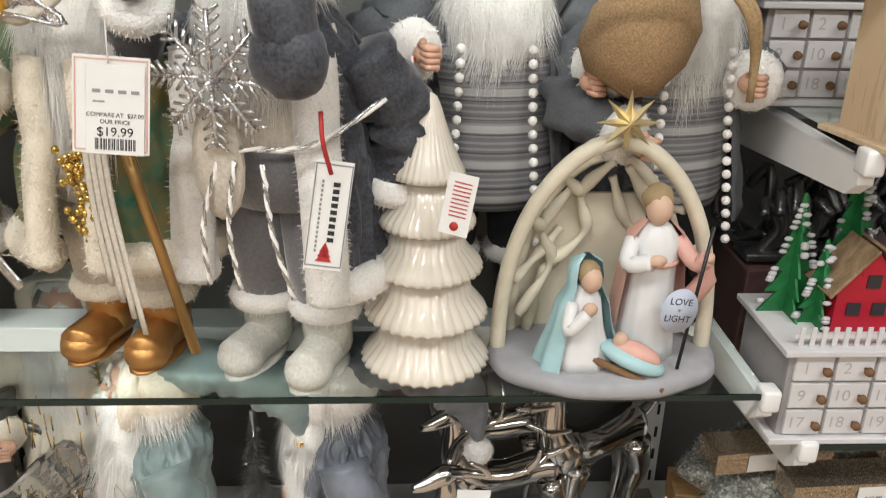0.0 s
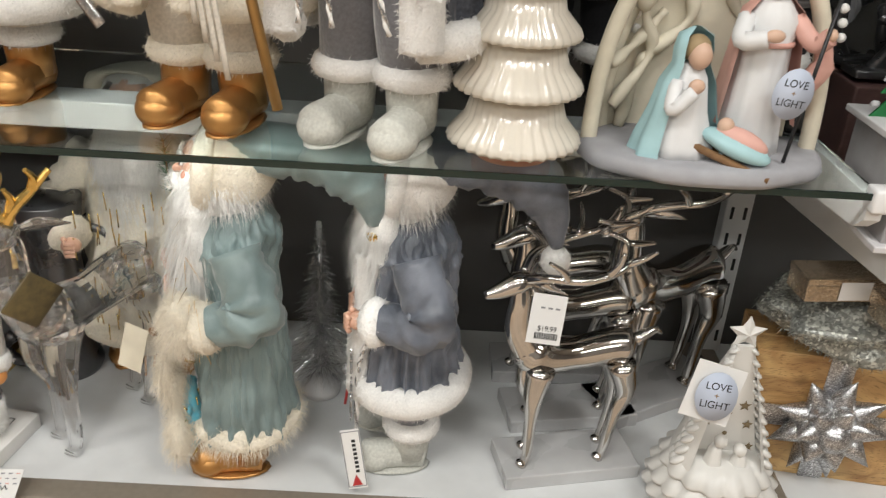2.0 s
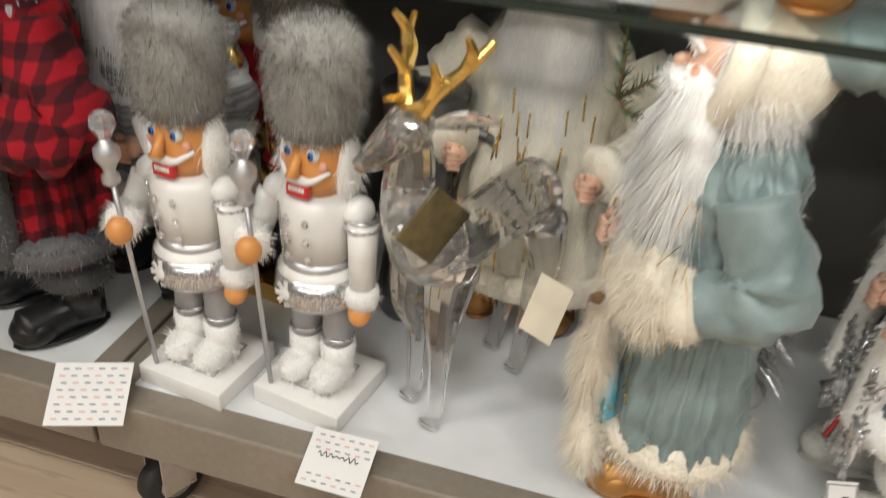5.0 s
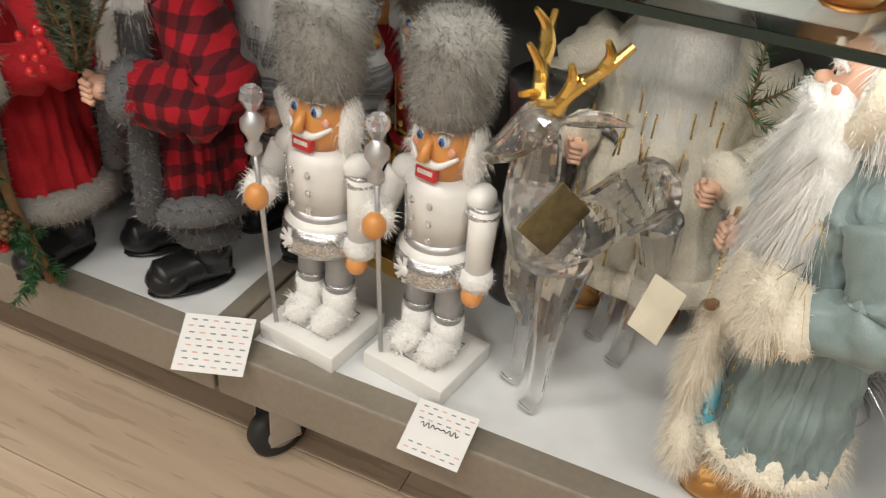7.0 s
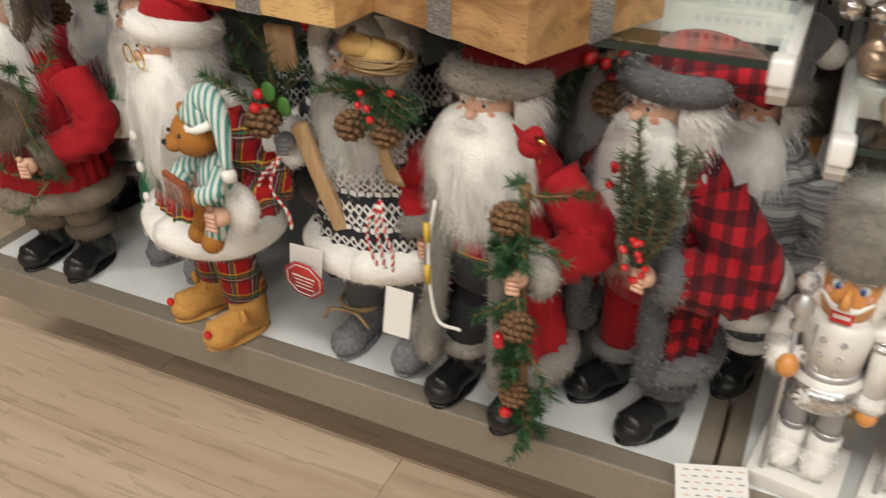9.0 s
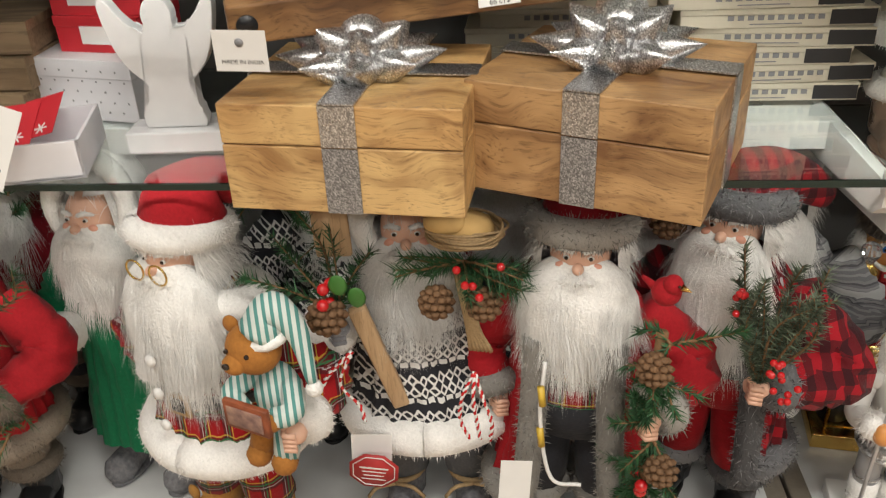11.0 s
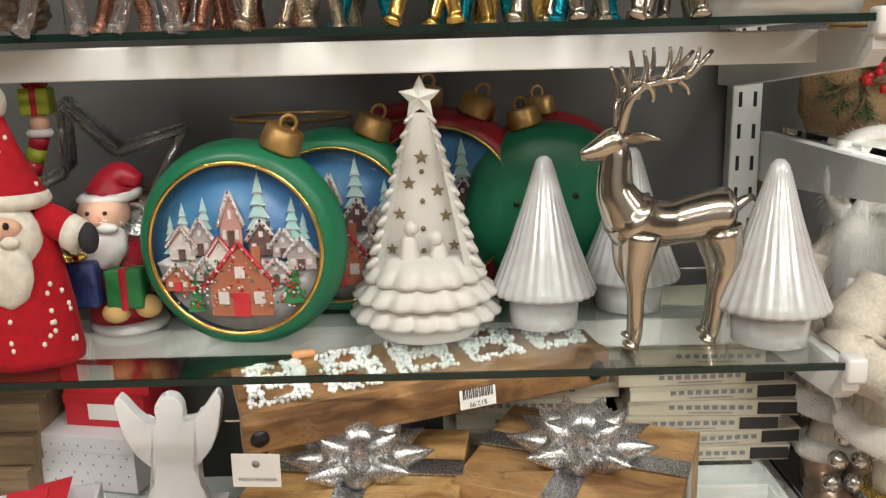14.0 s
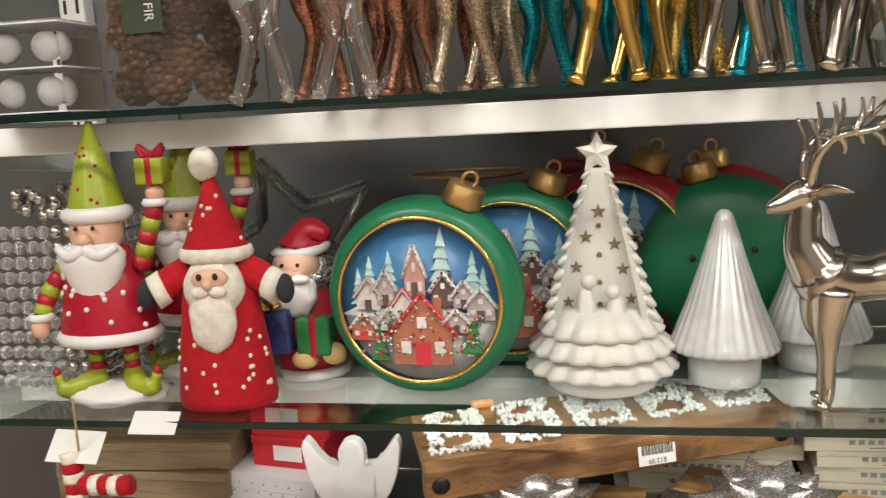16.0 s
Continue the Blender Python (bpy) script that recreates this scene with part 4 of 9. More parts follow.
# ---- nordic sweater figure with sprig and log
def extra_nordic(s):
    c = np.array([-0.135, -0.17, 0.665])
    for tip in ((-0.05, -0.02, 0.24), (0.08, -0.02, 0.14), (-0.16, -0.03, 0.10), (0.02, -0.04, 0.20), (-0.1, 0, 0.17)):
        sprig(s, c, c + tip, NEEDLE, 0.03, 170, 0.002)
    for q in ((0.02, -0.05, 0.09), (0.05, -0.045, 0.06)):
        s.add(ball(c + q, (0.018, 0.004, 0.022), 8, 6), LEAF)
    berries(s, c + [-0.01, -0.05, 0.08], 0.012, 4, 0.012)
    pinecone(s, c + [-0.01, -0.045, 0.02], 0.04)
    s.add(block((0, 0, -0.14), (0.036, 0.024, 0.27), 0.005), LOG, pose(c[0] + 0.03, c[1] + 0.02, c[2], 4, -14, 10))
    s.add(block(c + [0.0, 0.04, 0.15], (0.07, 0.014, 0.10), 0.006), LOG)
    rope(s, [c + [0.03, -0.06, -0.05], c + [0.0, -0.065, -0.12], c + [0.03, -0.06, -0.18], c + [0.035, -0.06, -0.22]], 0.0042, (BERRY, PAPER))
    rope(s, [c + [0.03, -0.06, -0.05], c + [-0.02, -0.065, -0.10], c + [-0.04, -0.06, -0.14]], 0.0042, (BERRY, PAPER))
    for sx in (-1, 1):
        s.add(ring((sx * 0.086, 0.0, 0.115), 0.055, 0.007, 20, 6), TWINE)
        for d in (-1, 1):
            s.add(tube(smooth_line([(sx * 0.09, -0.06, 0.112), (sx * 0.09 + d * 0.04, -0.085, 0.125), (sx * 0.09 + d * 0.065, -0.08, 0.09)], 4), 0.005, 5), TWINE)


santa("Santa doll in black and white nordic sweater holding pine and log", -1.405, 0.115, DECK, 0, 0.60, NORDIC, WHITE_FUR, GREY_FELT, GREY_BOOT, WHITE_FUR, hood=True, beard=GREY_BEARD, blen=0.16,
      hem=0.31, glove=GREY_PLUSH, cuff=WHITE_FUR, legcuff=False, extra=extra_nordic, fat=0.86, right=((-0.12, 0, 0.63), (-0.21, -0.03, 0.55), (-0.17, -0.11, 0.59)), left=((0.12, 0, 0.63), (0.19, 0.0, 0.52), (0.17, -0.05, 0.42)), room=0.556, sway=-2, hemr=0.042)


# ---- tartan pyjama figure with bear
def extra_bear(s):
    c = np.array([0.245, -0.10, 0.555])
    mark = len(s.v)
    s.add(ball(c, (0.062, 0.05, 0.085), 16, 12), TEAL_STRIPE)
    s.add(ball(c + [-0.025, -0.03, 0.14], (0.066, 0.058, 0.062), 18, 12), BEAR_BROWN)
    s.add(ball(c + [-0.04, -0.082, 0.125], (0.030, 0.024, 0.024), 12, 8), BEAR_BROWN)
    s.add(ball(c + [-0.044, -0.105, 0.133], (0.010, 0.007, 0.008), 8, 6), EYE_DARK)
    for sx in (-1, 1):
        s.add(ball(c + [-0.03 + sx * 0.028, -0.082, 0.155], 0.006, 8, 6), EYE_DARK)
        s.add(tube(smooth_line([c + [sx * 0.05, -0.01, 0.05], c + [sx * 0.085, -0.06, 0.02], c + [sx * 0.04, -0.085, 0.0]], 4), 0.026, 9), TEAL_STRIPE)
        s.add(ball(c + [sx * 0.045, -0.09, 0.0], 0.026, 10, 8), BEAR_BROWN)
        s.add(tube([c + [sx * 0.03, -0.02, -0.06], c + [sx * 0.035, -0.05, -0.14]], [0.033, 0.03], 10), TEAL_STRIPE if sx > 0 else BEAR_BROWN)
        s.add(ball(c + [sx * 0.036, -0.06, -0.15], 0.032, 10, 8), BEAR_BROWN)
    s.add(ball(c + [-0.083, -0.025, 0.185], (0.022, 0.012, 0.022), 10, 8), BEAR_BROWN)
    furry(s, ring(c + [0.006, -0.012, 0.192], 0.050, 0.013, 18, 8, 1.0, 24), WHITE_FUR, 220, 0.012, 0.001)
    s.add(tube(smooth_line([c + [0.0, -0.02, 0.19], c + [0.03, -0.01, 0.245], c + [0.085, -0.01, 0.20], c + [0.125, -0.03, 0.09]], 6), np.linspace(0.054, 0.012, 19), 12), TEAL_STRIPE)
    furry(s, ball(c + [0.128, -0.03, 0.075], 0.02, 10, 8), WHITE_FUR, 120, 0.010, 0.001)
    s.add(block(c + [0.0, -0.115, 0.015], (0.12, 0.014, 0.075), 0.003), material("storybook_cover", (0.25, 0.07, 0.03), rough=0.5, scale=60, var=0.5))
    s.add(block(c + [0.0, -0.124, 0.015], (0.095, 0.004, 0.05), 0.001), material("storybook_picture", (0.45, 0.28, 0.2), rough=0.5, scale=90, color2=(0.1, 0.05, 0.06)))
    for k in range(mark, len(s.v)):
        s.v[k][:] = (s.v[k] - c) * 0.82 + c
    for q in (0.60, 0.52, 0.44):
        s.add(ball((-0.005, -0.165, q), (0.013, 0.008, 0.013), 10, 7), PAPER)
    hc = np.array([0, -0.03, 0.775])
    for sx in (-1, 1):
        s.add(ring(hc + [sx * 0.028, -0.098, 0.004], 0.021, 0.0022, 16, 5, 1.0, 90), GOLD)
        s.add(ball((sx * 0.1, -0.128, 0.062), (0.012, 0.01, 0.012), 8, 6), BERRY)
        for d in (-1, 1):
            s.add(ball((sx * 0.1 + d * 0.026, -0.035, 0.085), (0.018, 0.008, 0.022), 8, 6), TAN_PLUSH)


TEAL_STRIPE = woven("striped_cotton", (0.62, 0.68, 0.64), [(0.0105, 0.0048, 0.0, (0.04, 0.23, 0.21), 0.9)], axes=1)
santa("Santa doll in red tartan pyjamas and red hat hugging a bear", -1.675, 0.06, DECK, -22, 0.592, PLAID_RED, WHITE_FUR, PLAID_RED, TAN_PLUSH, RED_CLOTH, blen=0.24, bush=1.18, hem=0.325, belt=True, fat=0.82, hemr=0.046, shawl=WHITE_FUR,
      cuff=WHITE_FUR, legcuff=False, droop=(0.075, 0.07, 0.87), pom=False, extra=extra_bear, left=((0.12, 0, 0.63), (0.25, 0.02, 0.51), (0.285, -0.09, 0.50)), right=((-0.12, 0, 0.63), (-0.20, 0.0, 0.52), (-0.19, 0.02, 0.42)), room=0.557)


# ---- brown fur and red figure at the end
def extra_garland(s):
    for k in range(12):
        p = np.array([RNG.uniform(-0.1, 0.28), -0.20 + RNG.uniform(-0.02, 0.02), 0.66 + RNG.uniform(-0.05, 0.08)])
        sprig(s, p, p + RNG.normal(0, 0.09, 3) * [1, 0.4, 1], NEEDLE, 0.035, 120, 0.0015)
    for q in ((0.02, -0.235, 0.64), (0.12, -0.24, 0.65), (0.07, -0.24, 0.60)):
        pinecone(s, q, 0.034)
    berries(s, (0.05, -0.25, 0.69), 0.02, 5, 0.013)
    for k in range(6):
        p = np.array([RNG.uniform(-0.1, 0.2), -0.2, 0.40])
        sprig(s, p, p + RNG.normal(0, 0.09, 3) * [1, 0.4, 0.5], NEEDLE, 0.03, 100, 0.0015)
    s.add(ball((0.03, -0.15, 0.55), (0.11, 0.08, 0.10), 16, 10), BROWN_FUR)
    p, n = scatter(ball((0.03, -0.15, 0.55), (0.11, 0.08, 0.10), 16, 10), 900)
    s.add(strands(p, n, 0.05, 0.0014, 0.6, 0.4), BROWN_FUR)


santa("Santa doll in red coat with brown fur and pine garland", -2.045, 0.09, DECK, 4, 0.58, RED_CLOTH, BROWN_FUR, BROWN_FUR, BLACK_BOOT, BROWN_FUR, hood=True, blen=0.22, hem=0.26, fat=0.88, extra=extra_garland)


# ---- back row of the left deck
def extra_back_pine(s):
    for k in range(14):
        p = np.array([RNG.uniform(-0.15, 0.15), -0.2, 0.78 + RNG.uniform(-0.04, 0.06)])
        sprig(s, p, p + RNG.normal(0, 0.10, 3) * [1, 0.4, 0.8], NEEDLE, 0.036, 110, 0.0015)
    berries(s, (0.0, -0.24, 0.82), 0.03, 6, 0.014)
    pinecone(s, (0.04, -0.24, 0.74), 0.04)


def extra_cup(s):
    s.add(lathe([(0.030, 0.0), (0.034, 0.01), (0.036, 0.075), (0.031, 0.076), (0.030, 0.012)], 22), PAPER, pose(0.20, -0.20, 0.47, 8, -10, 0))
    s.add(ring((0.20, -0.236, 0.512), 0.016, 0.0022, 14, 5, 1.0, 90), BELT)


santa("Santa doll in green fleece robe with white fur hood", -1.838, 0.185, DECK, -10, 0.575, GREEN_CLOTH, WHITE_FUR, GREY_FELT, GREY_BOOT, WHITE_FUR, hood=True, robe=True, blen=0.16, hem=0.16, fat=0.78, hemfur=False, density=0.7, extra=extra_cup, room=0.556,
      left=((0.12, 0, 0.63), (0.20, -0.03, 0.53), (0.19, -0.12, 0.50)), right=((-0.12, 0, 0.63), (-0.17, -0.02, 0.52), (-0.12, -0.11, 0.48)))
santa("Santa doll in nordic knit coat carrying pine and berries", -1.535, 0.30, DECK, 0, 0.60, NORDIC, GREY_FUR, DARK_FELT, BLACK_BOOT, NORDIC, brim=GREY_FUR, blen=0.26, density=0.5, extra=extra_back_pine, room=0.556)
santa("Santa doll in red coat with grey fur hat", -1.32, 0.33, DECK, 0, 0.575, DEEP_RED, GREY_FUR, DARK_FELT, BLACK_BOOT, DEEP_RED, brim=GREY_FUR, blen=0.26, density=0.5, pom=False, room=0.556)
santa("Santa doll in beige linen coat with straw and pine", -1.11, 0.29, DECK, -10, 0.60, LINEN, GREY_FUR, DARK_FELT, BLACK_BOOT, GREEN_CLOTH, brim=BROWN_FUR, blen=0.25, density=0.5, extra=extra_back_pine, room=0.556)
santa("Santa doll in grey knit with white fur cap", -0.945, 0.27, DECK, -18, 0.545, KNIT_STRIPE, WHITE_FUR, GREY_FELT, BLACK_BOOT, GREY_PLUSH, brim=GREY_FUR, blen=0.20, density=0.6)
santa("Santa doll in red coat with brown fur hat", -2.06, 0.31, DECK, 0, 0.58, DEEP_RED, BROWN_FUR, DARK_FELT, BLACK_BOOT, RED_CLOTH, brim=BROWN_FUR, blen=0.25, density=0.5, extra=extra_back_pine, room=0.556)

# ---------------------------------------------------------------- right bay: dolls on the glass and the deck


def extra_green(s):
    s.add(tube([(0.21, -0.15, 0.09), (0.13, -0.22, 0.62)], 0.010, 8), OLD_GOLD)
    for k in range(4):
        x = 0.075 + 0.012 * k
        s.add(tube(smooth_line([(x, -0.20, 0.58), (x + 0.01, -0.215, 0.40), (x + 0.02 + 0.006 * k, -0.21, 0.24 - 0.03 * k)], 6), 0.006, 6, 0.25), CREAM_CLOTH)
    for sx in (-1, 1):
        for k in range(2):
            s.add(tube(smooth_line([(-0.03, -0.21, 0.70), (-0.03 + sx * 0.05, -0.23, 0.76 - 0.03 * k), (-0.03 + sx * 0.11, -0.22, 0.74 - 0.05 * k), (-0.03 + sx * 0.05, -0.23, 0.70), (-0.03, -0.21, 0.70)], 5), 0.013, 6, 0.35), SILVER_GLIT if k else CREAM_CLOTH)
    s.add(ball((-0.03, -0.225, 0.72), (0.018, 0.014, 0.026), 10, 8), material("amber_gem", (0.8, 0.42, 0.02), rough=0.1, glass=0.4, bump=0))
    s.add(lathe([(0.004, 0.76), (0.022, 0.775), (0.026, 0.79), (0.018, 0.80), (0.012, 0.82), (0.003, 0.84)], 14), OLD_GOLD, pose(-0.035, -0.21, 0))
    for k in range(70):
        s.add(ball((0.045 + RNG.normal(0, 0.016), -0.185 + RNG.normal(0, 0.006), 0.40 + RNG.uniform(-0.09, 0.09)), 0.008, 6, 4), GOLD_GLIT)
    s.add(tube(smooth_line([(-0.06, -0.20, 0.66), (-0.09, -0.22, 0.45), (-0.13, -0.215, 0.30), (-0.08, -0.22, 0.22)], 6), 0.012, 6, 0.25), SILVER_GLIT)


santa("Santa doll in green brocade coat with gold boots", -0.315, 0.125, GA, -14, 0.585, BROCADE, CREAM_FUR, CREAM_CLOTH, GOLD_BOOT, BROCADE, shirt=CREAM_CLOTH, gap=16, cuff=CREAM_FUR, blen=0.28, hem=0.25, stance=0.056, extra=extra_green, hood=True, left=((0.15, 0, 0.62), (0.23, 0.02, 0.50), (0.20, -0.03, 0.40)), right=((-0.15, 0, 0.62), (-0.22, -0.03, 0.52), (-0.16, -0.14, 0.56)))


def snowflake(s, c, r, mat):
    c = np.asarray(c, float)
    for k in range(8):
        a = k * math.pi / 4
        d = np.array([math.cos(a), 0, math.sin(a)])
        e = np.array([-d[2], 0, d[0]])
        s.add(tube([c, c + d * r], 0.0042, 6), mat)
        for t in (0.28, 0.44, 0.6, 0.76, 0.9):
            for sg in (-1, 1):
                s.add(tube([c + d * r * t, c + (d * (t + 0.16) + e * sg * 0.2) * r], 0.0032, 5), mat)
        nxt = np.array([math.cos(a + math.pi / 4), 0, math.sin(a + math.pi / 4)])
        s.add(tube([c + d * r * 0.45, c + nxt * r * 0.45], 0.004, 5), mat)
    s.add(ball(c + [0, -0.01, 0], 0.016, 8, 6), CRYSTAL)


CRYSTAL = material("crystal", (0.95, 0.95, 0.97), rough=0.02, glass=0.85, bump=0, var=0, ior=1.6)


def extra_snow(s):
    snowflake(s, (0.0, -0.215, 0.60), 0.105, SILVER_GLIT)
    for dx in (-0.03, 0.0, 0.05):
        rope(s, [(0.02 + dx, -0.20, 0.47), (0.01 + dx * 1.6, -0.215, 0.36), (0.02 + dx * 2, -0.21, 0.25)], 0.0048, (SILVER_GLIT, WHITE_FUR))
    rope(s, [(0.03, -0.2, 0.49), (0.14, -0.16, 0.50), (0.22, -0.06, 0.56)], 0.0048, (SILVER_GLIT, WHITE_FUR))
    s.add(tube(smooth_line([(0.10, -0.06, 0.86), (0.12, -0.16, 0.82), (0.13, -0.22, 0.73), (0.14, -0.22, 0.66)], 6), np.interp(np.linspace(0, 1, 19), [0, 0.5, 1], [0.050, 0.050, 0.045]), 16), CHARCOAL_VELVET)
    s.add(ball((0.14, -0.225, 0.645), (0.062, 0.045, 0.058), 20, 14, 0.12), CHARCOAL_VELVET)
    s.add(ball((-0.02, -0.185, 0.46), (0.05, 0.02, 0.10), 12, 8), CREAM_CLOTH)


santa("Santa doll in grey plush coat with silver snowflake and felt boots", -0.118, 0.085, GA, -22, 0.60, CHARCOAL_VELVET, WHITE_FUR, GREY_PLUSH, FELT_BOOT, CHARCOAL_VELVET, brim=WHITE_FUR, shirt=CREAM_CLOTH, gap=44, trimr=0.040, fat=0.92, stance=0.058,
      blen=0.16, hem=0.21, extra=extra_snow, right=((-0.15, 0, 0.62), (-0.26, -0.05, 0.56), (-0.16, -0.17, 0.70)), left=((0.15, 0, 0.62), (0.20, 0.05, 0.50), (0.19, 0.05, 0.37)), glove=GREY_PLUSH)


def extra_lace(s):
    for sx in (-1, 1):
        for zz in (0.125, 0.155):
            s.add(ring((sx * 0.088, 0.005, zz), 0.062, 0.012, 22, 6), GOLD_GLIT if zz > 0.13 else SILVER_GLIT)


santa("Santa doll in cream coat with champagne boots and gold lace", -0.755, 0.10, GA, -4, 0.56, CREAM_CLOTH, WHITE_FUR, CREAM_CLOTH, PALE_GOLD, CREAM_CLOTH, cuff=CREAM_CLOTH, hem=0.30, blen=0.28, extra=extra_lace, hood=True)
santa("Santa doll in white and gold coat with gold boots", -0.60, 0.19, GA, -8, 0.56, GOLD_CLOTH, WHITE_FUR, CREAM_CLOTH, GOLD_BOOT, GOLD_CLOTH, gap=18, shirt=CREAM_CLOTH, hem=0.20, blen=0.28, hood=True)


def extra_bells(s):
    for k in range(3):
        s.add(tube(smooth_line([(-0.10 + 0.03 * k, -0.19, 0.62), (-0.14 + 0.05 * k, -0.23, 0.45), (-0.10 + 0.02 * k, -0.22, 0.28 - 0.03 * k)], 6), 0.009, 6, 0.25), PAPER)
        for q in range(3):
            s.add(ball((-0.12 + 0.05 * k + 0.01 * q, -0.225, 0.16 + 0.055 * q), 0.022, 12, 9), NC_METAL)
    s.add(ring((-0.10, -0.225, 0.52), 0.05, 0.006, 22, 6, 1.0, 84), NC_METAL)


NC_METAL = material("nickel_bell", (0.62, 0.60, 0.58), rough=0.2, metal=1.0, var=0.1, bump=0)
santa("Santa doll in white plush with silver bells and champagne boots", -0.800, 0.245, GA, -4, 0.56, CREAM_CLOTH, WHITE_FUR, CREAM_CLOTH, PALE_GOLD, CREAM_CLOTH, fat=0.62, stance=0.045, hem=0.26, blen=0.24, hood=True, extra=extra_bells, density=0.6,
      left=((0.10, 0, 0.62), (0.13, -0.04, 0.50), (0.09, -0.14, 0.45)), right=((-0.10, 0, 0.62), (-0.13, -0.04, 0.50), (-0.09, -0.14, 0.45)))


def extra_pompoms(s):
    for q in (-112, -68):
        a = radians(q)
        for k in range(15):
            zz = 0.22 + 0.027 * k
            r = np.interp(zz, [0.22, 0.45, 0.62], [0.2, 0.165, 0.15])
            furry(s, ball((1.1 * r * math.cos(a) * 1.1, 0.82 * r * 1.12 * math.sin(a), zz), 0.0095, 8, 6), WHITE_FUR, 60, 0.005, 0.0008)


def extra_grey(s):
    extra_pompoms(s)
    rope(s, [(-0.16, -0.23, 0.60), (-0.18, -0.24, 0.50), (-0.19, -0.22, 0.36)], 0.0045, (BERRY, PAPER))


santa("Santa doll in grey coat and striped knit sweater", 0.115, 0.235, GA, 0, 0.60, GREY_FELT, WHITE_FUR, DARK_FELT, BLACK_BOOT, GREY_FELT, shirt=KNIT_STRIPE, gap=40, low=0.25, trim=False, hemfur=False, hem=0.22, blen=0.15, extra=extra_grey, hood=True, cuff=WHITE_FUR,
      left=((0.15, 0, 0.66), (0.25, -0.02, 0.60), (0.2, -0.13, 0.56)), right=((-0.15, 0, 0.66), (-0.23, -0.06, 0.60), (-0.16, -0.18, 0.60)))


def extra_sack(s):
    s.add(lathe([(0.06, 0.0), (0.105, 0.04), (0.12, 0.12), (0.105, 0.20), (0.05, 0.26), (0.035, 0.28), (0.07, 0.32)], 22, 1.0, 0.8, ripple=lambda a, k: 1 + 0.05 * np.sin(a * 5 + k)), BURLAP, pose(-0.21, -0.17, 0.55, 0, 32, 0) @ Matrix.Scale(0.86, 4))
    s.add(ring((-0.065, -0.18, 0.78), 0.045, 0.01, 16, 6, 1.0, 20), TWINE)
    for k in range(3):
        s.add(tube(smooth_line([(-0.05, -0.2, 0.76), (0.02 + 0.01 * k, -0.23, 0.68), (0.06, -0.22, 0.58 - 0.03 * k)], 5), 0.008, 6), TWINE)
    for k in range(8):
        s.add(ball((-0.05 + RNG.normal(0, 0.02), -0.22, 0.81 + RNG.normal(0, 0.015)), 0.013, 8, 6), PEARL)
    extra_pompoms(s)


PEARL = material("pearl", (0.75, 0.72, 0.66), rough=0.2, metal=0.4, var=0.05, bump=0)
santa("Santa doll in grey felt coat carrying a burlap sack", 0.335, 0.235, GA, 12, 0.60, GREY_FELT, WHITE_FUR, DARK_FELT, BLACK_BOOT, GREY_FELT, shirt=KNIT_STRIPE, gap=38, low=0.25, trim=False, hemfur=False, hem=0.24, blen=0.20, extra=extra_sack, hood=True,
      left=((0.12, 0, 0.64), (0.19, -0.02, 0.54), (0.12, -0.13, 0.54)))


def extra_gold_lines(s):
    for k in range(40):
        p = np.array([RNG.uniform(-0.13, 0.13), -0.19 - RNG.uniform(0, 0.03), RNG.uniform(0.2, 0.62)])
        s.add(tube([p, p + [RNG.normal(0, 0.004), 0, -0.05]], 0.002, 4), GOLD)


def stocking_cap(s, mat, line):
    """A long soft cap that hangs behind a fur hood, creased where it bends."""
    ln = smooth_line(line, 8)
    s.add(sleeve(ln, np.interp(np.linspace(0, 1, len(ln)), [0, 0.3, 0.7, 1], [0.085, 0.080, 0.055, 0.014]), 20, 0.10), mat)


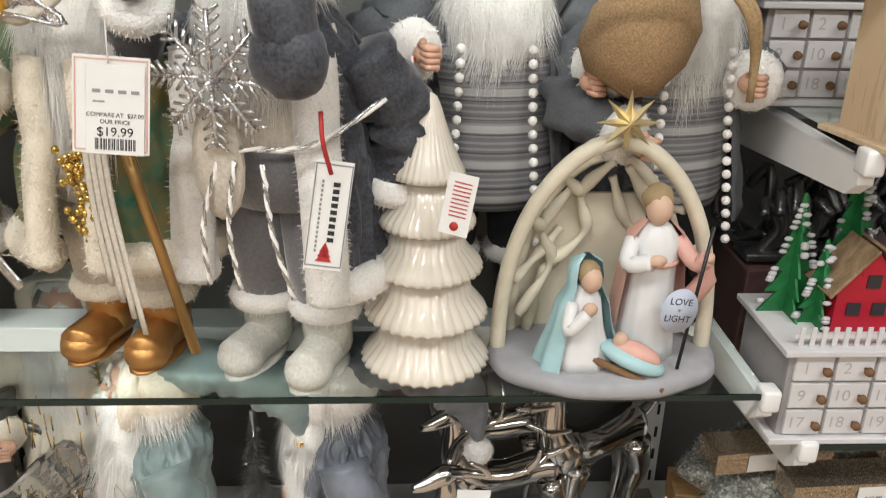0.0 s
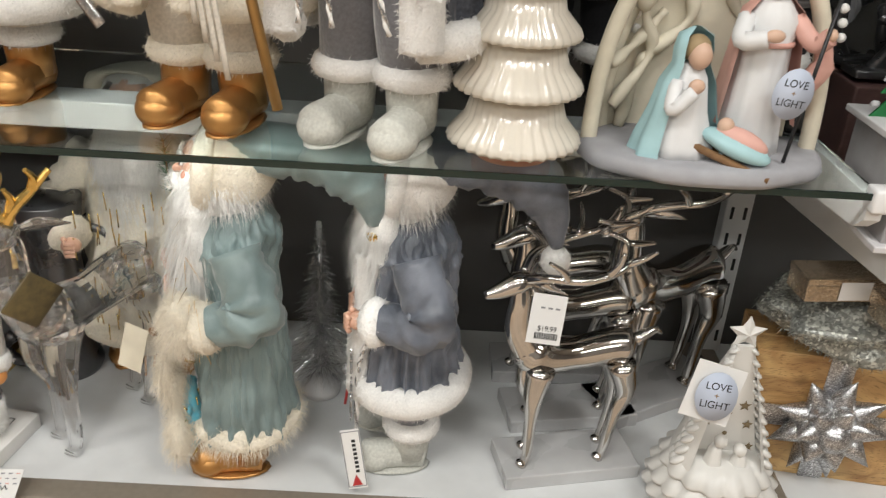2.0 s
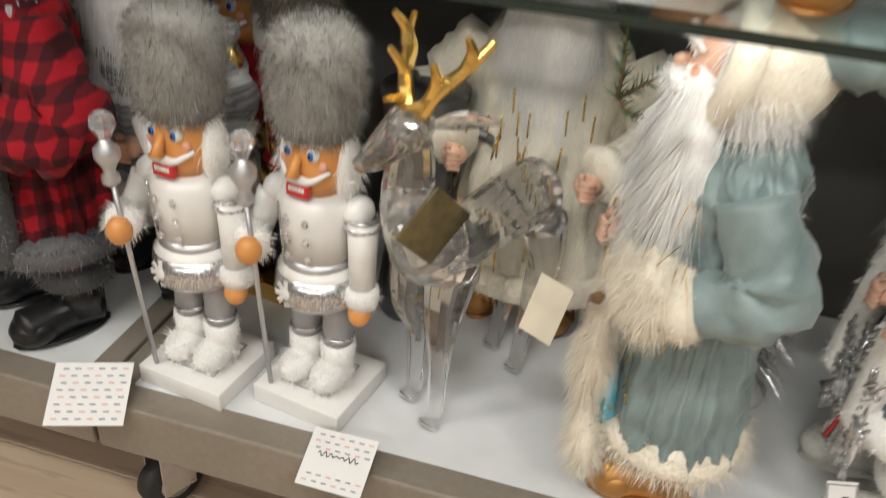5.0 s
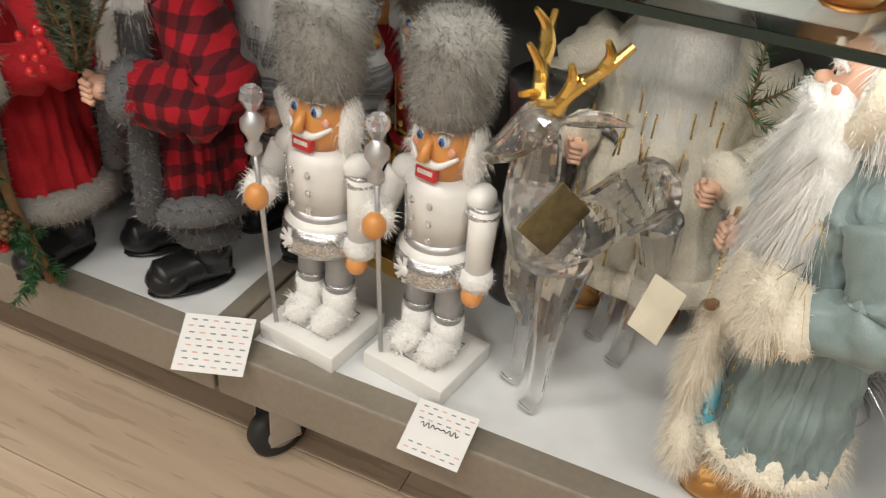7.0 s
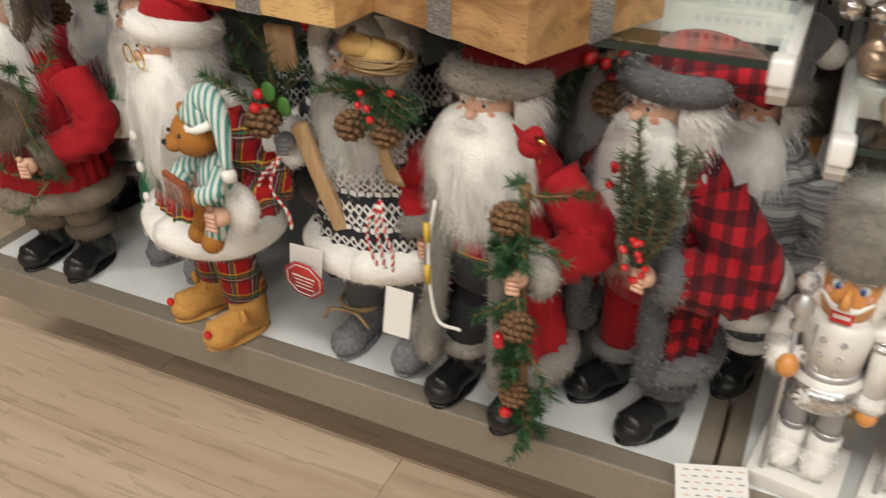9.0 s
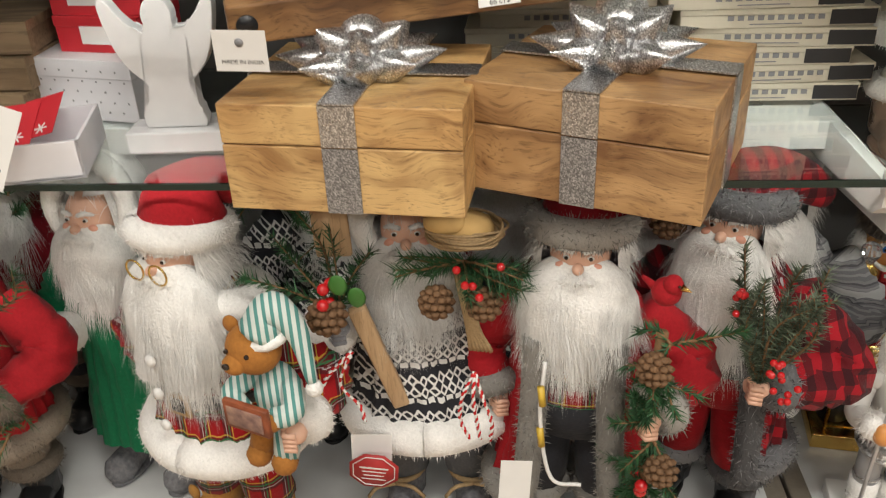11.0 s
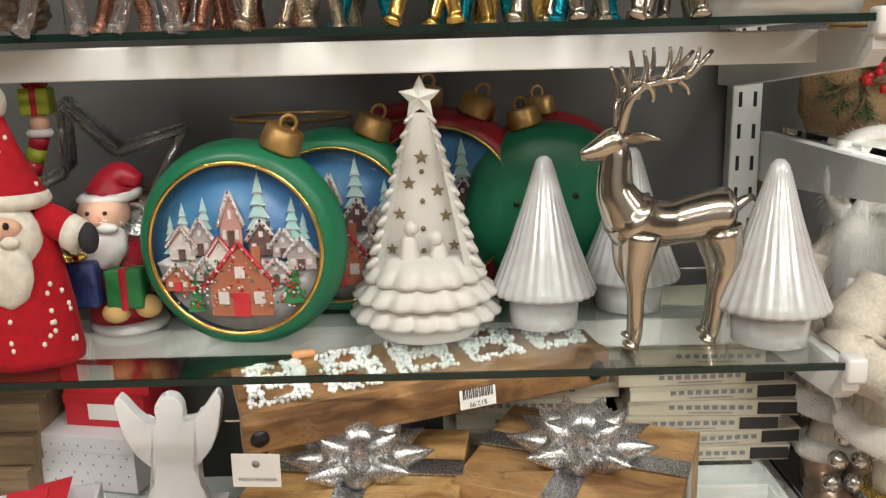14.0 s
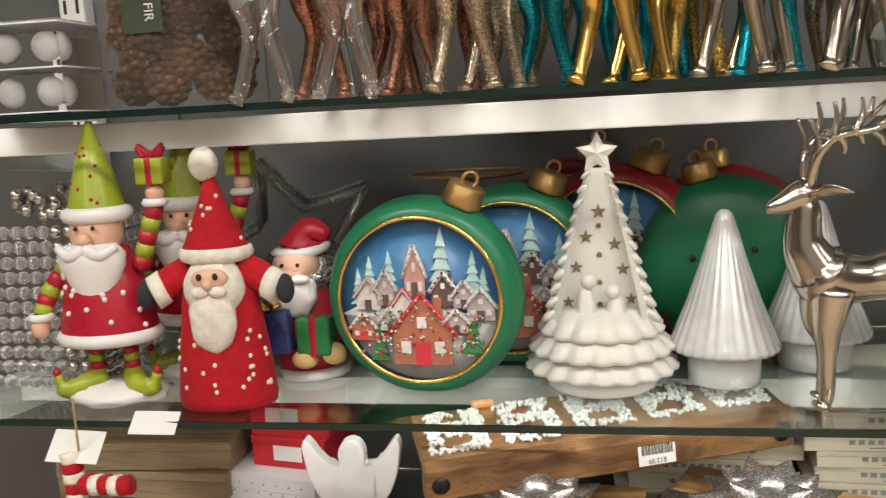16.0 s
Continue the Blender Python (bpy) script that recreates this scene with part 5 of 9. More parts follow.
# ---- deck of the right bay
def extra_teal(s):
    mark = len(s.v)
    ln = smooth_line([(-0.02, -0.20, 0.50), (0.02, -0.235, 0.36), (0.0, -0.235, 0.2), (0.05, -0.22, 0.08)], 6)
    wide = 0.028 + 0.009 * np.sin(np.arange(len(ln)) * 0.9)
    furry(s, tube(ln, wide, 12, 0.7), CREAM_FUR, 7500, 0.048, 0.0005, 0.9, 0.8)
    furry(s, ball((0.07, -0.18, 0.47), (0.060, 0.045, 0.062), 14, 10, 0.3), CREAM_FUR, 4200, 0.040, 0.0005, 0.7, 0.8)
    p, n = scatter(ball((0, -0.14, 0.55), (0.11, 0.06, 0.20), 14, 10), 160)
    p, n = p[n[:, 1] < 0], n[n[:, 1] < 0]
    s.add(strands(p, n * 0.2 + np.array([0, -0.05, -1]), 0.10, 0.0009, 0.1, 0.25, 3, n), GOLD)
    for k in range(34):
        p = np.array([RNG.uniform(-0.1, 0.1), -0.17 - RNG.uniform(0, 0.05), RNG.uniform(0.1, 0.6)])
        s.add(tube([p, p + RNG.normal(0, 0.012, 3)], 0.0016, 4), GOLD)
    s.add(tube(smooth_line([(-0.07, -0.24, 0.16), (-0.05, -0.25, 0.34), (0.06, -0.25, 0.44)], 6), 0.010, 7), STEM)
    for k in range(26):
        t = k / 25
        s.add(ball((-0.14 - 0.012 * math.sin(6 * t), -0.235, 0.50 - 0.2 * t), 0.007, 6, 5), GOLD)
    for k in range(mark, len(s.v)):
        s.v[k][:] += [0.07, 0.075, 0.0]
    stocking_cap(s, TEAL, [(0.0, 0.02, 0.84), (0.03, 0.10, 0.86), (0.05, 0.20, 0.84), (0.07, 0.29, 0.76), (0.08, 0.31, 0.68)])
    s.add(ball((0.08, 0.31, 0.655), (0.018, 0.018, 0.016), 14, 10), GOLD)
    hair = ball((0, -0.085, 0.64), (0.085, 0.05, 0.13), 16, 12)
    p, n = scatter(hair, 5200)
    s.add(strands(p, n * 0.12 + np.array([0.02, -0.22, -1]) + 0.3 * np.sin(p[:, [1, 2, 0]] * 75), 0.13, 0.0005, 0.2, 0.12, 3, n), BEARD)
    for ox, oy, oz in ((0.045, -0.125, 0.105), (-0.095, -0.13, 0.42)):
        seahorse(s, np.array([ox, oy, oz]))


AQUA = material("aqua_resin", (0.08, 0.42, 0.58), rough=0.4, var=0.3, scale=90, color2=(0.3, 0.6, 0.68))


def seahorse(s, c):
    ln = smooth_line([c + [-0.035, 0, 0.115], c + [-0.01, 0, 0.13], c + [0.005, 0, 0.10], c + [0.0, 0, 0.05], c + [0.012, 0, 0.0], c + [0.0, 0, -0.045], c + [-0.025, 0, -0.05], c + [-0.028, 0, -0.025], c + [-0.012, 0, -0.02]], 5)
    r = np.interp(np.linspace(0, 1, len(ln)), [0, 0.1, 0.2, 0.4, 0.6, 1], [0.005, 0.014, 0.017, 0.026, 0.016, 0.005])
    r = r * (1 + 0.08 * np.sin(np.arange(len(r)) * 2.1))
    s.add(tube(ln, r, 9), AQUA)
    s.add(tube([c + [0.02, 0, 0.07], c + [0.05, 0, 0.09]], [0.02, 0.006], 6, 0.3), AQUA)


santa("Santa doll in pale teal robe with cream fur and gold boots", -0.298, 0.125, DECK, -84, 0.56, TEAL, CREAM_FUR, CREAM_CLOTH, GOLD_BOOT, CREAM_FUR, brim=CREAM_FUR, hood=True, robe=True, hem=0.115, blen=0.36, crease=0.023, hemr=0.020, hemlen=0.042, puff=1.1, extra=extra_teal, room=0.486, cuff=None, fat=0.66,
      left=((0.11, 0.01, 0.63), (0.165, 0.05, 0.51), (0.15, -0.06, 0.46)), right=((-0.11, 0, 0.62), (-0.16, -0.03, 0.50), (-0.08, -0.12, 0.47)))


def extra_velvet(s):
    mark = len(s.v)
    snowflake(s, (-0.06, -0.235, 0.27), 0.12, SILVER_GLIT)
    for k in range(5):
        rope(s, [(-0.1 + 0.03 * k, -0.2, 0.40), (-0.11 + 0.03 * k, -0.22, 0.30), (-0.1 + 0.03 * k, -0.22, 0.14)], 0.006, (SILVER_GLIT, WHITE_FUR))
    s.add(tube(smooth_line([(-0.02, -0.22, 0.36), (-0.02, -0.24, 0.26), (-0.035, -0.25, 0.18)], 5), 0.004, 6), TAG_RED)
    for k in range(mark, len(s.v)):
        s.v[k][:] += [0.09, 0.09, 0.0]
    stocking_cap(s, VELVET, [(0.0, 0.02, 0.84), (0.03, 0.11, 0.86), (0.06, 0.22, 0.83), (0.08, 0.30, 0.75), (0.09, 0.33, 0.65)])
    furry(s, ball((0.09, 0.33, 0.615), 0.036, 12, 9), WHITE_FUR, 700, 0.014, 0.0010)


santa("Santa doll in slate velvet coat with white fur hem", -0.074, 0.15, DECK, -84, 0.545, VELVET, WHITE_FUR, GREY_PLUSH, FELT_BOOT, WHITE_FUR, brim=WHITE_FUR, hood=True, hem=0.24, blen=0.21, crease=0.025, gap=26, puff=1.05, hemr=0.040, extra=extra_velvet, room=0.486, fat=0.80,
      left=((0.12, 0, 0.63), (0.185, 0.03, 0.50), (0.13, -0.09, 0.47)), right=((-0.11, 0, 0.62), (-0.14, 0, 0.52), (-0.05, -0.09, 0.46)))
santa("Santa doll in cream fur robe with gold beads", -0.49, 0.36, DECK, -6, 0.56, CREAM_FUR, CREAM_FUR, CREAM_CLOTH, GOLD_BOOT, CREAM_FUR, hem=0.14, robe=True, blen=0.28, hood=True, room=0.486,
      extra=lambda s: [sprig(s, (0.16, -0.2, 0.62), (0.16 + 0.12 * math.sin(k), -0.23, 0.66 + 0.1 * math.cos(k)), NEEDLE, 0.034, 110, 0.0015) for k in range(3)] and extra_gold_lines(s))

# ---------------------------------------------------------------- nutcrackers
NC_WHITE = material("white_lacquer", (0.76, 0.745, 0.715), rough=0.35, var=0.03, bump=0.0)
NC_FACE = material("orange_wood_face", (0.68, 0.30, 0.09), rough=0.35, var=0.08, scale=30, bump=0)
NC_SILVER = material("silver_paint", (0.55, 0.55, 0.56), rough=0.35, metal=0.7, var=0.05)
NC_GREY = material("grey_leg_paint", (0.38, 0.38, 0.39), rough=0.35, metal=0.2)
BLUE_EYE = material("blue_eye", (0.03, 0.16, 0.5), rough=0.2, var=0, bump=0)
LIP_RED = material("mouth_red", (0.55, 0.03, 0.03), rough=0.35, var=0, bump=0)


def nutcracker(x, y, rz, h, hat_fur, coat, legs, face, label, gold=None, white_boot=True):
    s = Shape()
    trim = gold or SILVER_GLIT
    s.add(block((0, 0, 0.028), (0.30, 0.29, 0.055), 0.004), coat if gold is None else gold)
    s.add(ring((0, 0, 0.058), 0.12, 0.003, 4, 4), trim, pose(0, 0, 0, 0, 0, 45))
    for sx in (-1, 1):
        cx = sx * 0.055
        if white_boot:
            furry(s, ball((cx, -0.035, 0.095), (0.056, 0.078, 0.04), 14, 10), WHITE_FUR, 420, 0.03, 0.0015)
            furry(s, lathe([(0.05, 0.07), (0.051, 0.13), (0.054, 0.180)], 16), WHITE_FUR, 700, 0.022, 0.0012, m=pose(cx, 0.01, 0))
        else:
            s.add(lathe([(0.06, 0.055), (0.055, 0.09), (0.048, 0.22)], 16), BLACK_BOOT, pose(cx, 0, 0))
        s.add(lathe([(0.045, 0.16), (0.045, 0.34)], 18), legs, pose(cx, 0.01, 0))
        s.add(ring((cx, 0.01, 0.200), 0.046, 0.005, 18, 6), trim)
    s.add(lathe([(0.118, 0.32), (0.125, 0.335), (0.118, 0.40), (0.102, 0.42)], 26), coat if gold is None else coat)
    s.add(lathe([(0.120, 0.325), (0.128, 0.337), (0.121, 0.400)], 26, 1.01, 1.01), SILVER_GLIT if gold is None else gold)
    s.add(lathe([(0.098, 0.40), (0.102, 0.42), (0.098, 0.44)], 26), NC_SILVER if gold is None else gold)
    s.add(lathe([(0.095, 0.43), (0.104, 0.52), (0.112, 0.58), (0.09, 0.605), (0.05, 0.615)], 26), coat)
    for zz in (0.46, 0.51, 0.56):
        for sx in (-1, 1):
            s.add(ball((sx * 0.03, -0.104 - (zz - 0.46) * 0.06, zz), (0.011, 0.006, 0.011), 8, 6), CRYSTAL if gold is None else gold)
    for k in range(24):
        zz = 0.43 + 0.007 * k
        s.add(ball((-0.058, -0.085 - (zz - 0.43) * 0.1, zz), 0.004, 5, 4), trim)
    if gold is None:
        snow = Shape()
        snowflake(snow, (0, 0, 0), 0.035, PAPER)
        for q, f, mk in ((np.concatenate(snow.v), snow.f, None),):
            s.add((q * [1, 0.3, 1] + [-0.03, -0.121, 0.36], f), PAPER)
    for sx in (-1, 1):
        s.add(ball((sx * 0.128, 0, 0.575), (0.042, 0.05, 0.035), 14, 10), coat)
        if sx < 0:
            s.add(tube(smooth_line([(-0.145, -0.01, 0.56), (-0.165, -0.05, 0.48), (-0.135, -0.12, 0.485)], 5), 0.040, 14), coat)
            furry(s, ball((-0.125, -0.135, 0.487), (0.05, 0.05, 0.045), 14, 10), WHITE_FUR, 420, 0.03, 0.0014)
            s.add(ball((-0.105, -0.175, 0.485), 0.036, 14, 10), face)
            continue
        s.add(lathe([(0.036, 0.35), (0.040, 0.47), (0.043, 0.56)], 16), coat, pose(sx * 0.148, -0.012, 0))
        s.add(ring((sx * 0.142, -0.006, 0.545), 0.044, 0.009, 18, 6), trim)
        s.add(ring((sx * 0.142, -0.006, 0.565), 0.043, 0.006, 18, 6), trim)
        furry(s, lathe([(0.044, 0.335), (0.05, 0.355), (0.046, 0.385)], 16), WHITE_FUR, 350, 0.024, 0.0014, m=pose(sx * 0.15, -0.014, 0))
        s.add(ball((sx * 0.152, -0.03, 0.315), 0.034, 14, 10), face)
    # head
    s.add(lathe([(0.072, 0.61), (0.085, 0.65), (0.087, 0.70), (0.083, 0.75)], 26, 1.0, 1.0), face)
    s.add(tube([(0, -0.082, 0.715), (0, -0.118, 0.675), (0, -0.086, 0.668)], [0.010, 0.018, 0.010], 8), face)
    for sx in (-1, 1):
        s.add(ball((sx * 0.036, -0.074, 0.718), (0.020, 0.012, 0.017), 12, 8), PAPER)
        s.add(ball((sx * 0.035, -0.083, 0.717), (0.010, 0.007, 0.011), 10, 8), BLUE_EYE)
        s.add(ball((sx * 0.035, -0.088, 0.717), (0.005, 0.004, 0.006), 8, 6), EYE_DARK)
        s.add(tube(smooth_line([(sx * 0.012, -0.088, 0.738), (sx * 0.04, -0.085, 0.748), (sx * 0.062, -0.066, 0.738)], 4), 0.005, 6), NC_WHITE if gold is None else OLD_GOLD)
        s.add(tube(smooth_line([(0, -0.094, 0.660), (sx * 0.035, -0.088, 0.658), (sx * 0.075, -0.055, 0.678)], 5), np.linspace(0.013, 0.005, 11), 7), NC_WHITE)
        s.add(ball((sx * 0.055, -0.062, 0.690), (0.016, 0.010, 0.013), 10, 8), ROSY)
        furry(s, ball((sx * 0.086, 0.015, 0.66), (0.028, 0.05, 0.09), 12, 10), WHITE_FUR, 420, 0.05, 0.0013, 0.9)
    s.add(block((0, -0.088, 0.632), (0.066, 0.024, 0.032), 0.004), LIP_RED)
    for k in range(5):
        s.add(block((-0.02 + 0.01 * k, -0.100, 0.637), (0.0085, 0.004, 0.012), 0.001), PAPER)
    s.add(lathe([(0.060, 0.590), (0.064, 0.600), (0.062, 0.618)], 24), coat)
    furry(s, lathe([(0.098, 0.745), (0.115, 0.79), (0.122, 0.88), (0.115, 0.95), (0.07, 0.985), (0.01, 0.99)], 24), hat_fur, 5200, 0.035, 0.0011, 0.35, 0.6)
    # staff
    st = np.array([-0.105, -0.175, 0.0])
    s.add(tube([st + [0.0, 0.06, 0.06], st + [0.0, 0.0, 0.64]], 0.0075, 8), NC_SILVER if gold is None else gold)
    m = pose(st[0], st[1], 0.60)
    s.add(lathe([(0.010, 0.0), (0.024, 0.01), (0.024, 0.025), (0.014, 0.035), (0.020, 0.05), (0.034, 0.07), (0.034, 0.09), (0.018, 0.105), (0.014, 0.115)], 18), NC_SILVER if gold is None else gold, m)
    s.add(lathe([(0.012, 0.11), (0.034, 0.145), (0.030, 0.165), (0.016, 0.175)], 9), CRYSTAL, m, smooth=False)
    s.v = [q * [h * 0.84, h * 0.84, h] for q in s.v]
    return s.thing("nutcracker", label, "nutcracker", "nutcrackers", at=pose(x, y, DECK, 0, 0, rz))


nutcracker(-0.805, 0.092, -8, 0.430, GREY_FUR, NC_WHITE, NC_GREY, NC_FACE, "white and silver nutcracker with grey fur hat and staff")
nutcracker(-0.672, 0.105, -10, 0.430, GREY_FUR, NC_WHITE, NC_GREY, NC_FACE, "white and silver nutcracker with grey fur hat and staff")
nutcracker(-0.775, 0.29, -8, 0.475, BROWN_FUR, RED_CLOTH, BLACK_BOOT, NC_FACE, "red and black nutcracker with gold base and tall fur hat", GOLD, False)
nutcracker(-0.90, 0.38, -8, 0.475, BROWN_FUR, RED_CLOTH, BLACK_BOOT, NC_FACE, "red nutcracker with brown fur hat behind the dolls", GOLD, False)


# ---------------------------------------------------------------- reindeer
def reindeer(s, mat, antler_mat, size=1.0, style="slim", antler="tall", stride=0.0):
    """A standing deer looking to -x, feet at z = 0, about one unit to the back of the head."""
    horns, limbs = [], []
    body = smooth_line([(0.30, 0, 0.60), (0.20, 0, 0.62), (0.0, 0, 0.59), (-0.16, 0, 0.60), (-0.25, 0, 0.66)], 5)
    s.add(tube(body, size * np.interp(np.linspace(0, 1, len(body)), [0, 0.15, 0.5, 0.85, 1], [0.05, 0.11, 0.088, 0.12, 0.09]), 16), mat)
    neck = smooth_line([(-0.21, 0, 0.62), (-0.28, 0, 0.76), (-0.28, 0, 0.90), (-0.29, 0, 0.97)], 5)
    s.add(tube(neck, size * np.interp(np.linspace(0, 1, len(neck)), [0, 0.4, 1], [0.105, 0.07, 0.048]), 14), mat)
    head = smooth_line([(-0.24, 0, 0.985), (-0.30, 0, 0.98), (-0.38, 0, 0.945), (-0.45, 0, 0.925)], 4)
    s.add(tube(head, size * np.interp(np.linspace(0, 1, len(head)), [0, 0.3, 0.75, 1], [0.04, 0.062, 0.038, 0.02]), 12), mat)
    for sy in (-1, 1):
        ear = Shape()
        ear.add(tube(smooth_line([(-0.25, sy * 0.03, 0.985), (-0.20, sy * 0.10, 1.01), (-0.13, sy * 0.16, 1.0)], 4), [0.014, 0.018, 0.025, 0.029, 0.030, 0.026, 0.018, 0.010, 0.003], 10, 0.45), mat)
        limbs.append((ear, "ear"))
        for x0, kink in ((-0.17, -0.02), (0.22, 0.045)):
            y0 = sy * 0.065
            lift = 0.02 * sy
            ln = smooth_line([(x0, y0, 0.56), (x0 + kink, y0, 0.40), (x0 + (0.03 if x0 > 0 else 0.0) + lift, y0, 0.27), (x0 + lift * (1 + stride), y0 * (1 + 0.3 * abs(stride)), 0.06), (x0 - 0.025 + lift * (1 + 1.3 * stride), y0 * (1 + 0.4 * abs(stride)), 0.0)], 5)
            leg = Shape()
            leg.add(tube(ln, size * np.interp(np.linspace(0, 1, len(ln)), [0, 0.3, 0.55, 0.85, 0.95, 1], [0.080, 0.052, 0.032, 0.025, 0.036, 0.034]), 12), mat)
            limbs.append((leg, "leg"))
        if antler == "tall":
            beam = smooth_line([(-0.27, sy * 0.03, 1.02), (-0.25, sy * 0.07, 1.16), (-0.17, sy * 0.09, 1.24), (0.0, sy * 0.10, 1.27), (0.12, sy * 0.10, 1.38)], 5)
            tines = [(0.28, (-0.04, 0, 0.16)), (0.45, (0.0, 0, 0.16)), (0.6, (0.03, 0, 0.15)), (0.75, (0.06, 0, 0.13)), (0.5, (0.02, 0, -0.08)), (0.72, (0.05, 0, -0.07))]
        elif antler == "gold":
            beam = smooth_line([(-0.28, sy * 0.02, 1.01), (-0.26, sy * 0.05, 1.07), (-0.21, sy * 0.10, 1.14), (-0.16, sy * 0.13, 1.20)], 5)
            tines = [(0.3, (-0.03, sy * 0.03, 0.10)), (0.5, (0.05, sy * 0.04, 0.07)), (0.7, (-0.03, sy * 0.02, 0.08)), (0.15, (-0.07, 0, 0.02))]
        else:
            beam = smooth_line([(-0.27, sy * 0.03, 1.01), (-0.20, sy * 0.12, 1.06), (-0.06, sy * 0.19, 1.08), (0.10, sy * 0.18, 1.13), (0.14, sy * 0.10, 1.20), (0.06, sy * 0.06, 1.24)], 6)
            tines = [(0.3, (-0.10, sy * 0.02, 0.10)), (0.5, (0.02, sy * 0.07, 0.14)), (0.65, (0.10, sy * 0.05, 0.08)), (0.8, (0.12, 0, 0.0))]
        at = Shape()
        horns.append(at)
        at.add(tube(beam, np.linspace(0.024, 0.011, len(beam)), 9), antler_mat)
        for t, d in tines:
            p = beam[int(t * (len(beam) - 1))]
            d = np.array(d)
            at.add(tube(smooth_line([p, p + d * 0.5 + [0.015, 0, 0], p + d], 4), np.linspace(0.020, 0.008, 9), 8), antler_mat)
    tail = Shape()
    tail.add(tube(smooth_line([(0.30, 0, 0.64), (0.39, 0, 0.69), (0.43, 0, 0.67)], 4), np.linspace(0.034, 0.006, 9), 10), mat)
    limbs.append((tail, "tail"))
    return limbs + [(at, "antler") for at in horns]


CHROME = material("polished_nickel", (0.62, 0.60, 0.575), rough=0.10, metal=1.0, var=0.08, scale=12, bump=0.0)
BRUSHED = material("champagne_nickel", (0.58, 0.525, 0.46), rough=0.16, metal=1.0, var=0.1, scale=14, bump=0.0)
CLEAR_ACRYLIC = material("clear_acrylic", (1.0, 1.0, 1.0), rough=0.01, glass=0.97, var=0, bump=0, ior=1.42, coat=1.0)
MARBLE = material("white_marble", (0.66, 0.655, 0.65), rough=0.3, var=0.10, scale=9, big=3, bump=0.03, color2=(0.5, 0.5, 0.51))
GREY_MARBLE = material("grey_marble", (0.48, 0.48, 0.48), rough=0.3, var=0.12, scale=14, bump=0.03)


def deer_thing(x, y, z, rz, h, mat, amat, label, antler="tall", slab=None, name="reindeer_figurine", facets=False, stride=0.0, bulk=1.0):
    base = empty(name, pose(x, y, z, 0, 0, rz), label, "reindeer figurine", "reindeer figurines")
    s = Shape()
    limbs = reindeer(s, mat, amat, bulk, antler=antler, stride=stride)
    lift = 0.022 if slab else 0.0
    for q, part_name in [(s, "body")] + limbs:
        if facets:
            q.s = [False] * len(q.s)
        q.v = [w * h + [0, 0, lift] for w in q.v]
        q.part(part_name, base)
    if slab:
        s = Shape()
        s.add(block((0.01, 0, 0.011), (h * 0.68, h * 0.30, 0.022), 0.002), slab, smooth=False)
        s.part("slab", base, "grey marble base slab")
    return base


deer_thing(0.150, 0.122, DECK, 12, 0.292, CHROME, CHROME, "polished nickel reindeer figurine on a grey marble slab", "curled", GREY_MARBLE, bulk=0.86)
deer_thing(0.168, 0.245, DECK, 10, 0.300, CHROME, CHROME, "polished nickel reindeer figurine on a grey marble slab", "curled", GREY_MARBLE, bulk=0.86)
deer_thing(0.155, 0.365, DECK, 2, 0.305, CHROME, CHROME, "polished nickel reindeer figurine on a grey marble slab", "curled", GREY_MARBLE, bulk=0.86)
deer_thing(0.315, 0.30, DECK, 30, 0.33, CHROME, CHROME, "polished nickel reindeer figurine behind the small tree", "curled", GREY_MARBLE)
g = deer_thing(-0.525, 0.170, DECK, 62, 0.36, CLEAR_ACRYLIC, GOLD, "clear acrylic reindeer figurine with shiny gold antlers", "gold", facets=True)
s = Shape()
SNAKE = material("dark_damask_ribbon", (0.10, 0.075, 0.03), rough=0.5, var=0.5, scale=70, color2=(0.015, 0.012, 0.01), bump=0.2)
v, f = block((0, 0, 0), (0.055, 0.004, 0.060), 0.002)
s.add((v, f), SNAKE, pose(-0.098, -0.030, 0.265, 0, 45, -12))
s.part("ribbon", g, "dark gold damask ribbon")

# ---------------------------------------------------------------- ceramic tree, nativity, small trees on the right bay
CERAMIC = material("cream_ceramic", (0.72, 0.67, 0.58), rough=0.12, var=0.04, scale=20, bump=0.0, coat=0.6)
TERRA = material("terracotta", (0.45, 0.22, 0.14), rough=0.7, var=0.15)
WHITE_CER = material("white_bisque", (0.70, 0.685, 0.65), rough=0.35, var=0.03, scale=20, bump=0.02, coat=0.1)
PALE_STAR = material("brushed_pale_gold", (0.66, 0.55, 0.31), rough=0.36, metal=0.85, var=0.12, scale=160)
RESIN = material("cream_resin", (0.64, 0.59, 0.47), rough=0.55, var=0.1, scale=40, big=14, bump=0.2)
STONE = material("lilac_grey_stone", (0.34, 0.34, 0.36), rough=0.6, var=0.12, scale=50, bump=0.2)
ROBE_BLUE = material("pale_aqua_paint", (0.38, 0.58, 0.61), rough=0.5, var=0.1)
ROBE_PINK = material("rose_paint", (0.66, 0.38, 0.32), rough=0.5, var=0.08)
ROBE_WHITE = material("white_robe_paint", (0.72, 0.72, 0.72), rough=0.5, var=0.05)
HAIR = material("sandy_hair_paint", (0.33, 0.24, 0.13), rough=0.6, var=0.1)
FACE_PAINT = material("figurine_skin", (0.62, 0.42, 0.31), rough=0.5, var=0.05)
BLACK_METAL = material("black_metal", (0.015, 0.015, 0.017), rough=0.35)


